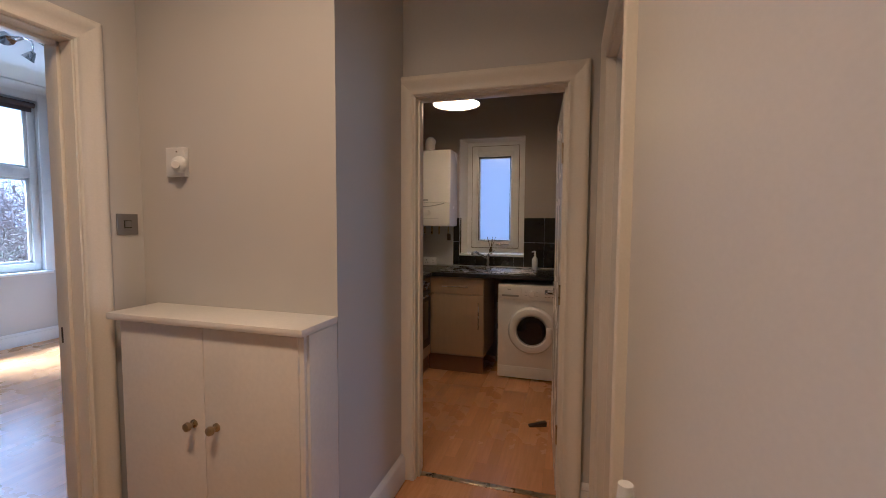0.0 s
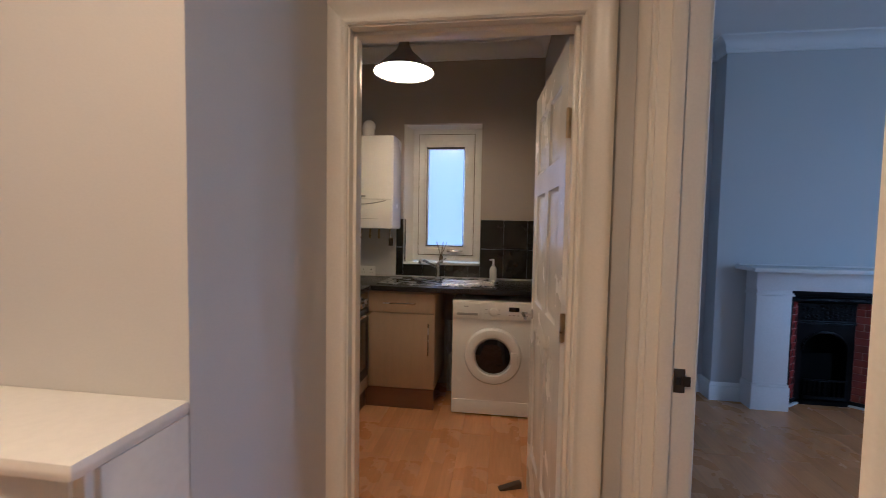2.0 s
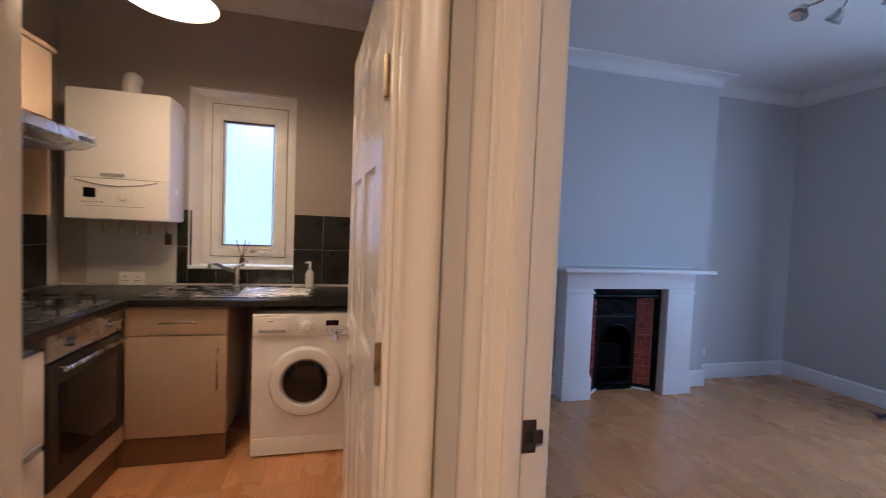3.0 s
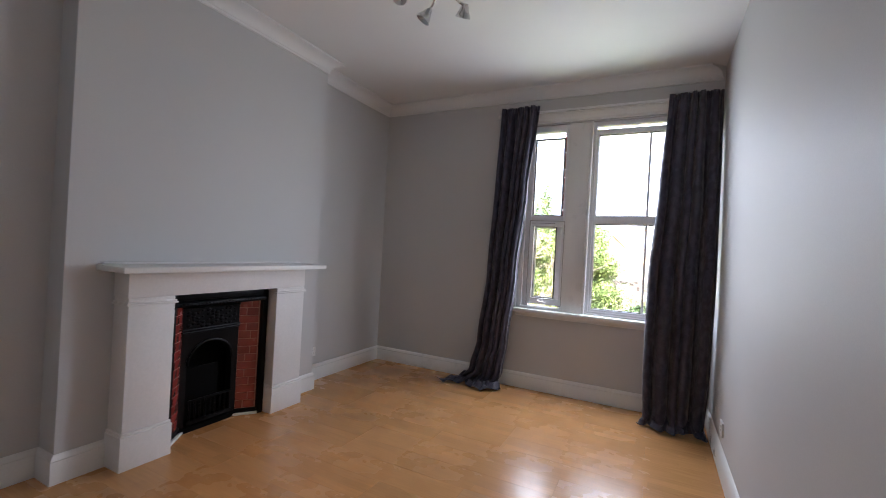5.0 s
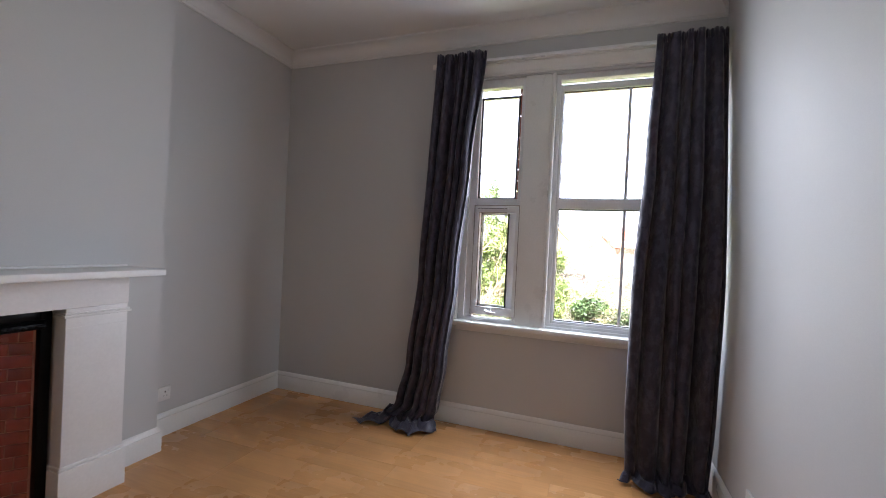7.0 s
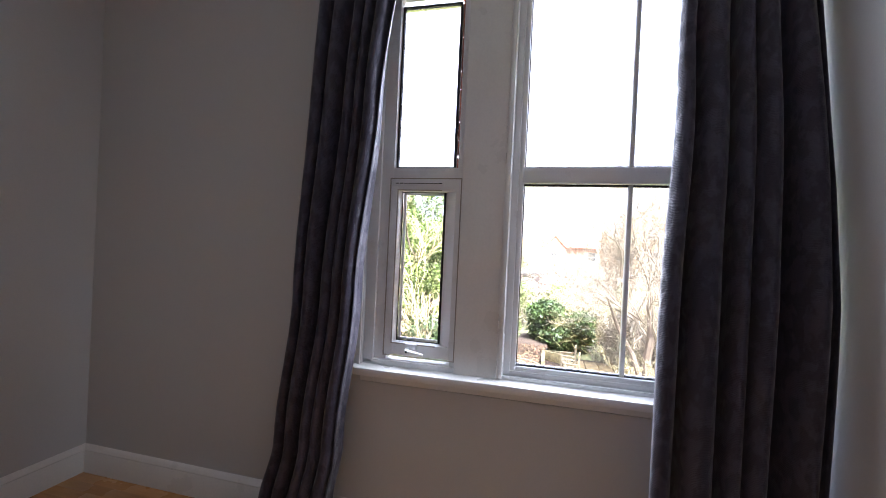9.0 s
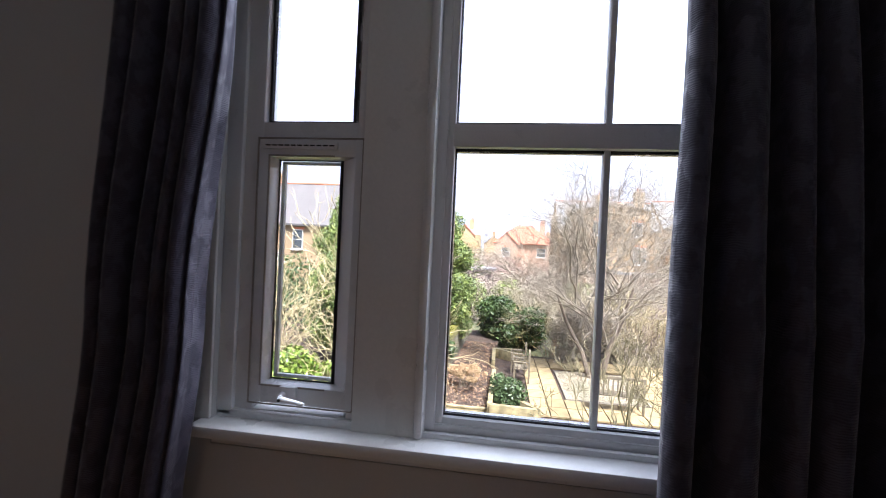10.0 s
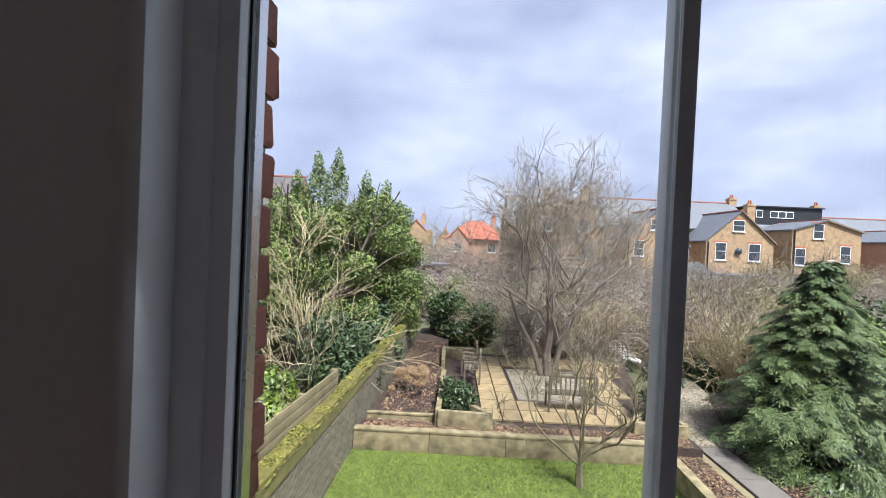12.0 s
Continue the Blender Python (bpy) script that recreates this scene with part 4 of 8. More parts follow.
# ---- hall ----
CREAM = surface("cream_gloss_paint", (0.80, 0.77, 0.70), 0.4, dark=0.95, scale=3, grain=60, bump=0.08, depth=0.0008)
cu = thing("meter_cupboard", "cream painted shallow hall cupboard with two doors and a rounded top", "cupboard", group="")
CF = 1.262
part("top_board", boxes((-1.488, -0.597, CF - 0.026, ALC_Y, 1.000, 1.030), bevel=0.012), CREAM, cu)
part("end_panel", boxes((-0.640, -0.602, CF + 0.022, ALC_Y, 0.0, 1.000), bevel=0.003), CREAM, cu)
part("end_post", boxes((-0.652, -0.612, CF + 0.006, CF + 0.022, 0.0, 1.000), bevel=0.003), CREAM, cu)
part("carcass_side", boxes((-1.452, -1.43, CF + 0.022, ALC_Y, 0.0, 1.000)), CREAM, cu)
# black sheet close behind the doors, added to make their gaps dark
part("dark_gap_backing", boxes((-1.43, -0.64, CF + 0.03, CF + 0.04, 0.0, 1.000)), BLACK, cu)
dl = part("cupboard_door", boxes((-1.444, -1.0385, CF, CF + 0.02, 0.02, 0.994), bevel=0.003), CREAM, cu)
dr = part("cupboard_door", boxes((-1.0365, -0.632, CF, CF + 0.02, 0.02, 0.994), bevel=0.003), CREAM, cu)
for dd, x in ((dl, -1.088), (dr, -0.984)):
    bm = bmesh.new()
    lathe(bm, [(0.0, 0.0), (0.016, 0.0), (0.016, 0.004), (0.008, 0.008), (0.0075, 0.018), (0.014, 0.022), (0.0175, 0.030), (0.015, 0.039), (0.006, 0.043), (0.0, 0.043)],
          20, pose(x, CF, 0.632, 90))
    part("knob", bm, BRASS, dd, "round aged brass knob")
for z in (0.90, 0.12):
    part("hinge", boxes((-0.634, -0.629, CF - 0.004, CF + 0.022, z - 0.03, z + 0.03), bevel=0.001), CREAM, dr)

th = thing("wall_thermostat", "white plastic wall box with a round dial casting a small shadow", "thermostat", (-1.345, ALC_Y, 1.63))
part("back_box", boxes((-0.05, 0.05, -0.022, 0, -0.06, 0.06), bevel=0.004), PLAST, th)
part("dial", ball(bmesh.new(), (0.032, -0.03, -0.012), 0.034, 1.0, 0.8, 1.0), PLAST, th)
part("dial_cap", tube(bmesh.new(), (0.036, -0.05, -0.016), (0.05, -0.064, -0.018), 0.018, 0.015), PLAST, th)
part("screw", ball(bmesh.new(), (0.01, -0.022, 0.042), 0.003), BRONZE, th)

SATIN = surface("brushed_grey_metal", (0.34, 0.33, 0.32), 0.38, metal=0.85, dark=0.85, scale=8, grain=300, bump=0.05)
sw = thing("light_switch", "brushed grey metal light switch plate with one rocker", "light switch", (HALL_W, 1.392, 1.370), 90)
part("plate", boxes((-0.044, 0.044, -0.007, 0, -0.044, 0.044), bevel=0.002), SATIN, sw)
part("rocker", boxes((-0.014, 0.014, -0.011, -0.006, -0.013, 0.013), bevel=0.002), SATIN, sw)
part("rocker_line", boxes((-0.016, 0.016, -0.0076, -0.0066, -0.016, 0.016)), BLACK, sw)

rv = thing("radiator_valve", "old white painted radiator valve with its pipe", "valve", (0.315, 0.735, -0.03))
bm = bmesh.new()
tube(bm, (0.02, 0.06, 0.03), (0.02, 0.06, 0.93), 0.011)
part("pipe", bm, GLOSS, rv)
bm = bmesh.new()
tube(bm, (0.02, 0.06, 0.93), (0.02, 0.06, 0.985), 0.016, 0.012)
tube(bm, (0.02, 0.05, 0.945), (0.015, -0.02, 0.955), 0.018, 0.016)
part("body", bm, GLOSS, rv)
bm = bmesh.new()
lathe(bm, [(0.0, 0.02), (0.012, 0.02), (0.02, 0.012), (0.021, -0.005), (0.016, -0.016), (0.0, -0.018)], 16, pose(0.012, -0.03, 0.962, 70, 0, 20))
part("cap", bm, GLOSS, rv)

hp = thing("hall_ceiling_light", "round flush hall ceiling light, lit warm", "ceiling light", (-0.6, 0.42, CEIL_Z))
part("base", lathe(bmesh.new(), [(0, 0), (0.15, 0), (0.155, -0.01), (0.155, -0.05), (0.14, -0.055), (0, -0.055)], 32), PLAST, hp)
part("diffuser", lathe(bmesh.new(), [(0.138, -0.056), (0.13, -0.07), (0.08, -0.082), (0, -0.085)], 32), glowing("lit_diffuser", (1.0, 0.62, 0.30), 2.0), hp)

# ---- kitchen door, standing open ----
DOORP = surface("white_door_paint", (0.80, 0.78, 0.74), 0.25, dark=0.95, scale=3, grain=60, bump=0.06, depth=0.0008)
DW, DH, DT = 0.726, 2.008, 0.036
kd = thing("panel_door", "white six-panel kitchen door standing open with a chrome lever", "door", (KD1 - 0.027, KW_N + 0.006, 0.006), 94)


def door_leaf(host):
    """A six-panel leaf along +x from its hinge; the panels are sunk and raised on both faces."""
    cols = ((0.105, 0.325), (0.40, 0.62))
    rows = ((0.23, 0.86), (1.0, 1.52), (1.62, 1.88))
    xs = [0, cols[0][0], cols[0][1], cols[1][0], cols[1][1], DW]
    bm = bmesh.new()
    for i in (0, 2, 4):
        box(bm, xs[i], xs[i + 1], -DT / 2, DT / 2, 0, DH)
    zs = [0, rows[0][0], rows[0][1], rows[1][0], rows[1][1], rows[2][0], rows[2][1], DH]
    for c0, c1 in cols:
        for i in (0, 2, 4, 6):
            box(bm, c0, c1, -DT / 2, DT / 2, zs[i], zs[i + 1])
    leaf = part("leaf", bm, DOORP, host)
    for c0, c1 in cols:
        for z0, z1 in rows:
            pb = bmesh.new()
            for sgn in (-1, 1):
                y0, y1, y2 = sgn * DT / 2, sgn * (DT / 2 - 0.010), sgn * (DT / 2 - 0.002)
                rings = []
                for inset, y in ((0, y0), (0.012, y1), (0.022, y1), (0.05, y2)):
                    rings.append([pb.verts.new((x, y, z)) for x, z in ((c0 + inset, z0 + inset), (c1 - inset, z0 + inset), (c1 - inset, z1 - inset), (c0 + inset, z1 - inset))])
                for a, b in zip(rings, rings[1:]):
                    for k in range(4):
                        pb.faces.new((a[k], a[(k + 1) % 4], b[(k + 1) % 4], b[k]))
                pb.faces.new(rings[-1])
            part("raised_panel", pb, DOORP, leaf)
    return leaf


leaf = door_leaf(kd)
for sgn in (-1, 1):
    y = sgn * DT / 2
    h = part("lever_handle", tube(bmesh.new(), (DW - 0.06, y, 0.93), (DW - 0.06, y + sgn * 0.008, 0.93), 0.025, n=20), STEEL, kd, "chrome lever handle")
    bm = bmesh.new()
    tube(bm, (DW - 0.06, y, 0.93), (DW - 0.06, y + sgn * 0.05, 0.93), 0.008)
    tube(bm, (DW - 0.055, y + sgn * 0.048, 0.93), (DW - 0.165, y + sgn * 0.05, 0.928), 0.009, 0.007)
    part("lever", bm, STEEL, h)
for z in (0.30, 1.02, 1.72):
    hg = part("hinge", tube(bmesh.new(), (-0.006, 0.016, z - 0.05), (-0.006, 0.016, z + 0.05), 0.007), BRASS, kd, "worn brass butt hinge")
    part("hinge_leaf", boxes((-0.003, 0.0, -0.016, 0.014, z - 0.05, z + 0.05)), BRASS, hg)
wd = thing("door_wedge", "small dark wooden door wedge on the floor", "door wedge", (0.055, 2.93, 0.0), 20)
bm = boxes((-0.06, 0.06, -0.018, 0.018, 0.001, 0.032), bevel=0.003)
for v in bm.verts:
    v.co.z = 0.001 + (v.co.z - 0.001) * (0.25 + 0.75 * (v.co.x + 0.06) / 0.12)
part("wedge", bm, BRONZE, wd)

# ---- kitchen ----
BEECH = surface("pale_beech_laminate", (0.56, 0.43, 0.29), 0.4, dark=0.92, scale=3, grain=30, bump=0.05, stretch=(8, 8, 1))
KICKW = surface("brown_plinth_laminate", (0.24, 0.12, 0.055), 0.45, dark=0.85, scale=3, grain=40, bump=0.05, stretch=(1, 8, 8))
TOP = surface("black_speckled_worktop", (0.022, 0.022, 0.024), 0.28, dark=0.4, scale=180, grain=400, bump=0.05)
BTILE = surface("black_glazed_tile", (0.018, 0.020, 0.019), 0.18, dark=0.5, scale=9, grain=60, bump=0.25, depth=0.002, vary=0.3)
KGROUT = surface("white_grout", (0.62, 0.61, 0.58), 0.85, dark=0.85, scale=30, grain=200, bump=0.2)
WHITEM = surface("white_enamel", (0.82, 0.81, 0.79), 0.24, dark=0.96, scale=4, grain=120, bump=0.02)
DGLASS = surface("dark_glass", (0.008, 0.008, 0.009), 0.07, spec=0.35, dark=0.8, scale=4, grain=60, bump=0.0)
GREYP = surface("grey_plastic", (0.35, 0.35, 0.35), 0.4, dark=0.9, scale=8, grain=120, bump=0.05)
CF0 = 3.78      # front of the sink run
OF = -1.0       # front of the oven run

wt = thing("worktop", "black speckled laminate worktop running round the corner", "worktop")
part("back_length", boxes((KI_W, KI_E, 3.755, KI_N, 0.888, 0.926), bevel=0.006), TOP, wt)
part("side_length", boxes((KI_W, -0.975, KW_N + 0.002, 3.754, 0.888, 0.926), bevel=0.006), TOP, wt)
part("upstand_bead", boxes((KI_W + 0.01, KI_E, KI_N - 0.018, KI_N - 0.002, 0.926, 0.940), bevel=0.005), KGROUT, wt)


def bow_handle(host, a, b, out, r=0.005):
    bm = bmesh.new()
    a, b, out = Vector(a), Vector(b), Vector(out)
    tube(bm, a + out * 0.028, b + out * 0.028, r)
    d = (b - a).normalized() * 0.02
    tube(bm, a + d, a + d + out * 0.028, r * 0.9)
    tube(bm, b - d, b - d + out * 0.028, r * 0.9)
    part("handle", bm, STEEL, host, "brushed steel bar handle")


cb = thing("base_cabinet", "pale beech base cabinet with one drawer over a door", "kitchen cabinet", group="kitchen cabinets")
part("body", boxes((-1.0, -0.495, CF0 + 0.02, KI_N - 0.03, 0.15, 0.886)), BEECH, cb)
d1 = part("drawer_front", boxes((-0.998, -0.497, CF0, CF0 + 0.019, 0.728, 0.872), bevel=0.003), BEECH, cb)
bow_handle(d1, (-0.88, CF0, 0.80), (-0.635, CF0, 0.80), (0, -1, 0))
d2 = part("door", boxes((-0.998, -0.497, CF0, CF0 + 0.019, 0.162, 0.722), bevel=0.003), BEECH, cb)
bow_handle(d2, (-0.537, CF0, 0.42), (-0.537, CF0, 0.66), (0, -1, 0))
part("plinth", boxes((-1.02, -0.498, CF0 + 0.012, CF0 + 0.03, 0.0, 0.150), bevel=0.002), KICKW, cb)

wm = thing("washing_machine", "white front-loading washing machine under the worktop", "washing machine")
WX0, WX1, WF = -0.362, 0.234, 3.765
part("body", boxes((WX0, WX1, WF, 4.34, 0.012, 0.845), bevel=0.012), WHITEM, wm)
pnl = part("control_panel", boxes((WX0 + 0.004, WX1 - 0.004, WF - 0.010, WF + 0.01, 0.712, 0.838), bevel=0.006), WHITEM, wm)
part("detergent_drawer", boxes((WX0 + 0.015, WX0 + 0.205, WF - 0.015, WF, 0.722, 0.826), bevel=0.005), WHITEM, pnl)
part("drawer_grip", boxes((WX0 + 0.035, WX0 + 0.185, WF - 0.017, WF - 0.012, 0.738, 0.756), bevel=0.003), GREYP, pnl)
bm = bmesh.new()
lathe(bm, [(0, 0.0), (0.034, 0.0), (0.036, 0.006), (0.026, 0.012), (0.024, 0.026), (0.0, 0.028)], 24, pose(WX0 + 0.297, WF - 0.010, 0.772, 90))
part("dial", bm, WHITEM, pnl)
part("display", boxes((WX0 + 0.405, WX0 + 0.478, WF - 0.013, WF - 0.008, 0.775, 0.806), bevel=0.001), DGLASS, pnl)
for i in range(4):
    o = 0.0 if i < 2 else 0.09
    part("printed_mark", boxes((WX0 + 0.235 + o, WX0 + 0.255 + o, WF - 0.0115, WF - 0.009, 0.752 + 0.03 * (i % 2), 0.755 + 0.03 * (i % 2))), GREYP, pnl)
part("printed_mark", boxes((WX0 + 0.085, WX0 + 0.115, WF - 0.0165, WF - 0.013, 0.800, 0.806)), GREYP, pnl)
for i in range(5):
    part("button", boxes((WX0 + 0.405 + i * 0.03, WX0 + 0.42 + i * 0.03, WF - 0.0115, WF - 0.009, 0.745, 0.751)), GREYP, pnl)
DC = (WX0 + 0.298, WF, 0.448)
door = part("porthole_door", lathe(bmesh.new(), [(0.205, 0.0), (0.204, 0.022), (0.192, 0.038), (0.165, 0.044), (0.142, 0.040), (0.134, 0.028), (0.130, 0.012)], 40, pose(*DC, 90)), WHITEM, wm)
part("door_glass", lathe(bmesh.new(), [(0.137, 0.020), (0.115, 0.024), (0.08, 0.028), (0.0, 0.031)], 36, pose(*DC, 90)), DGLASS, door, "dark domed door glass")
part("door_seal", lathe(bmesh.new(), [(0.136, 0.026), (0.130, 0.030), (0.124, 0.022), (0.126, 0.010)], 36, pose(*DC, 90)), GREYP, door)
part("door_grip", boxes((DC[0] + 0.125, DC[0] + 0.175, WF - 0.05, WF - 0.03, 0.40, 0.49), bevel=0.008), WHITEM, door)
part("foot_panel", boxes((WX0 + 0.004, WX1 - 0.004, WF - 0.004, WF + 0.01, 0.014, 0.115), bevel=0.004), WHITEM, wm)
for x in (WX0 + 0.05, WX1 - 0.05):
    for y in (WF + 0.05, 4.29):
        part("foot", tube(bmesh.new(), (x, y, 0), (x, y, 0.014), 0.018), BLACK, wm)
ps = thing("waste_pipe", "dark waste pipe and hose in the gap beside the machine", "pipe", (-0.43, 4.2, 0))
bm = bmesh.new()
tube(bm, (0, 0, 0), (0, 0, 0.6), 0.02)
tube(bm, (0, 0, 0.36), (0.05, -0.2, 0.36), 0.03)
part("pipe", bm, GREYP, ps)

sk = thing("kitchen_sink", "stainless steel sink with one bowl and a ribbed drainer", "sink")
bm = bmesh.new()
SX0, SX1, SY0, SY1 = -0.955, -0.04, 3.84, 4.33
for d in ((SX0, SX1, SY0, SY0 + 0.055), (SX0, SX1, SY1 - 0.09, SY1), (SX0, SX0 + 0.05, SY0 + 0.055, SY1 - 0.09), (-0.52, SX1, SY0 + 0.055, SY1 - 0.09)):
    box(bm, d[0], d[1], d[2], d[3], 0.926, 0.933, 0.002)
part("rim", bm, STEEL, sk)
bm = bmesh.new()
for i in range(9):
    y = SY0 + 0.075 + i * 0.034
    tube(bm, (-0.47, y, 0.934), (-0.07, y, 0.934), 0.0045, n=8)
part("drainer_ribs", bm, STEEL, sk)
bm = bmesh.new()
for d in ((SX0 + 0.05, -0.52, SY0 + 0.055, SY1 - 0.09, 0.927, 0.9275), (SX0 + 0.05, SX0 + 0.052, SY0 + 0.055, SY1 - 0.09, 0.927, 0.932), (-0.522, -0.52, SY0 + 0.055, SY1 - 0.09, 0.927, 0.932)):
    box(bm, *d)
part("bowl", bm, STEEL, sk)
tp = thing("kitchen_tap", "chrome monobloc mixer tap with a swan spout", "tap", (-0.552, 4.27, 0.933))
part("body", lathe(bmesh.new(), [(0.0, 0), (0.027, 0), (0.025, 0.012), (0.019, 0.03), (0.019, 0.10), (0.016, 0.13), (0.0, 0.14)]), STEEL, tp)
bm = bmesh.new()
pts = [Vector((0, 0, 0.09)), Vector((-0.04, -0.06, 0.12)), Vector((-0.09, -0.14, 0.16)), Vector((-0.115, -0.18, 0.165)), Vector((-0.122, -0.19, 0.14))]
for p, q in zip(pts, pts[1:]):
    tube(bm, p, q, 0.011)
part("spout", bm, STEEL, tp)
part("lever", tube(bmesh.new(), (0, 0, 0.135), (0.075, -0.02, 0.175), 0.009, 0.005), STEEL, tp)
so = thing("soap_bottle", "clear soap bottle with a white pump on the drainer", "bottle", (-0.085, 4.27, 0.934))
CLEARP = surface("cloudy_plastic", (0.60, 0.62, 0.62), 0.15, dark=0.95, scale=8, grain=100, bump=0.0)
part("bottle", lathe(bmesh.new(), [(0, 0), (0.028, 0), (0.03, 0.01), (0.03, 0.09), (0.022, 0.11), (0.011, 0.118), (0.011, 0.135), (0, 0.135)]), CLEARP, so)
bm = bmesh.new()
tube(bm, (0, 0, 0.13), (0, 0, 0.175), 0.008)
tube(bm, (0, 0, 0.172), (-0.03, -0.01, 0.168), 0.007, 0.005)
part("pump", bm, PLAST, so)

# kitchen window
w2 = thing("window_2", "white kitchen window with one frosted pane in a deep recess", "window", kind="structure")
KY = 4.445


def kbars(name, x0, x1, z0, z1, s, y0, y1, bev=0.006):
    for d in ((x0, x0 + s, z0, z1), (x1 - s, x1, z0, z1), (x0 + s - 0.003, x1 - s + 0.003, z0, z0 + s), (x0 + s - 0.003, x1 - s + 0.003, z1 - s, z1)):
        part(name, box(bmesh.new(), d[0], d[1], y0, y1, d[2], d[3], bev), UPVC, w2)


kbars("window_frame", -0.812, KWX1 + 0.001, KWZ0 + 0.012, KWZ1 - 0.01, 0.068, KY, KY + 0.07)
kbars("sash_frame", -0.758, -0.272, 1.125, 2.175, 0.055, KY - 0.012, KY + 0.05)
kbars("glazing_bead", -0.708, -0.322, 1.174, 2.082, 0.034, KY - 0.004, KY + 0.02, 0.004)
kp = part("frosted_pane", boxes((-0.690, -0.360, KY + 0.012, KY + 0.02, 1.205, 2.064)), FROST, w2, "frosted window pane")
kp.visible_shadow = False
kg = bmesh.new()
for d in ((-0.690, -0.685, 1.20, 2.07), (-0.365, -0.360, 1.20, 2.07), (-0.690, -0.360, 1.200, 1.206), (-0.690, -0.360, 2.052, 2.066)):
    box(kg, d[0], d[1], KY - 0.007, KY + 0.011, d[2], d[3])
part("gasket", kg, BLACK, w2)
# dark strips painted in as the shadow line between frame and sash
kg = bmesh.new()
for d in ((-0.762, -0.757, 1.12, 2.18), (-0.273, -0.268, 1.12, 2.18), (-0.762, -0.268, 2.174, 2.179), (-0.762, -0.268, 1.121, 1.126)):
    box(kg, d[0], d[1], KY - 0.004, KY + 0.002, d[2], d[3])
part("sash_shadow_line", kg, BRONZE, w2)
part("sash_top_rail", boxes((-0.72, -0.30, KY - 0.010, KY + 0.02, 2.075, 2.13), bevel=0.004), UPVC, w2)
bm = bmesh.new()
for ring in (((KWX0 - 0.004, KI_N - 0.003, KWZ0), (-0.806, KY + 0.01, KWZ0), (-0.806, KY + 0.01, KWZ1), (KWX0 - 0.004, KI_N - 0.003, KWZ1 + 0.004)),
             ((KWX0 - 0.004, KI_N - 0.003, KWZ1 + 0.004), (KWX1, KI_N - 0.003, KWZ1 + 0.004), (KWX1, KY + 0.01, KWZ1 - 0.03), (-0.806, KY + 0.01, KWZ1 - 0.03))):
    a = [bm.verts.new(p) for p in ring]
    b = [bm.verts.new((p[0] - 0.02, p[1] + 0.03, p[2] + 0.02)) for p in ring]
    bm.faces.new(a)
    bm.faces.new(b)
    for k in range(4):
        bm.faces.new((a[k], a[(k + 1) % 4], b[(k + 1) % 4], b[k]))
part("splayed_reveal", bm, GLOSS, w2, "white painted splayed reveal")
kh = part("window_handle", boxes((-0.50, -0.44, KY - 0.03, KY - 0.010, 1.150, 1.172), bevel=0.004), STEEL, w2, "chrome window handle")
part("lever", tube(bmesh.new(), (-0.47, KY - 0.035, 1.161), (-0.36, KY - 0.04, 1.160), 0.007), STEEL, kh)
part("window_sill", boxes((KWX0, KWX1, KI_N - 0.012, KY + 0.002, KWZ0 - 0.012, KWZ0 + 0.006), bevel=0.004), UPVC, w2)
rd = thing("reed_diffuser", "small dark bottle with sticks on the window sill", "reed diffuser", (-0.54, KI_N + 0.004, KWZ0 + 0.006))
part("bottle", lathe(bmesh.new(), [(0, 0), (0.018, 0), (0.018, 0.05), (0.009, 0.062), (0.009, 0.075), (0, 0.075)], 16), BRONZE, rd)
for i in range(5):
    part("stick", tube(bmesh.new(), (0, 0, 0.05), (0.05 * math.cos(i * 1.3), 0.012 * math.sin(i * 1.3), 0.18), 0.002, n=6), BRONZE, rd)

# boiler, with the painted board beneath it
bo = thing("gas_boiler", "white wall-hung gas boiler with a control strip", "boiler")
part("case", boxes((-1.437, -0.897, 4.085, KI_N, 1.345, 2.105), bevel=0.022), WHITEM, bo)
ct = part("control_strip", boxes((-1.43, -0.904, 4.078, 4.09, 1.352, 1.585), bevel=0.006), WHITEM, bo)
part("panel_line", boxes((-1.40, -0.94, 4.0745, 4.079, 1.586, 1.589)), GREYP, bo)
bm = bmesh.new()
for i in range(12):
    u0, u1 = i / 12, (i + 1) / 12
    f = lambda u: (-1.38 + 0.42 * u, 4.074, 1.575 - 0.03 * math.sin(math.pi * u))
    tube(bm, f(u0), f(u1), 0.004, n=6)
part("curved_grip", bm, GREYP, ct)
part("maker_plate", boxes((-1.25, -1.13, 4.074, 4.08, 1.60, 1.618)), GREYP, bo)
part("display", boxes((-1.335, -1.275, 4.073, 4.08, 1.475, 1.53), bevel=0.001), DGLASS, ct)
bm = bmesh.new()
lathe(bm, [(0.0, 0.0), (0.034, 0.0), (0.034, 0.006), (0.022, 0.010), (0.02, 0.018), (0, 0.02)], 24, pose(-1.13, 4.079, 1.485, 90))
part("dial", bm, WHITEM, ct)
bm = bmesh.new()
for i in range(4):
    box(bm, -1.34 + i * 0.03, -1.325 + i * 0.03, 4.0745, 4.079, 1.445, 1.452)
box(bm, -1.33, -1.02, 4.0765, 4.079, 1.425, 1.428)
part("printed_marks", bm, GREYP, ct)
part("flue", tube(bmesh.new(), (-1.16, 4.23, 2.10), (-1.16, 4.23, 2.20), 0.052, n=20), WHITEM, bo)
part("flue_elbow", ball(bmesh.new(), (-1.16, 4.25, 2.21), 0.055), WHITEM, bo)
for x in (-1.33, -1.24, -1.16, -1.08, -0.98):
    part("pipe_tail", tube(bmesh.new(), (x, 4.3, 1.26), (x, 4.3, 1.35), 0.009, n=10), BRASS, bo)
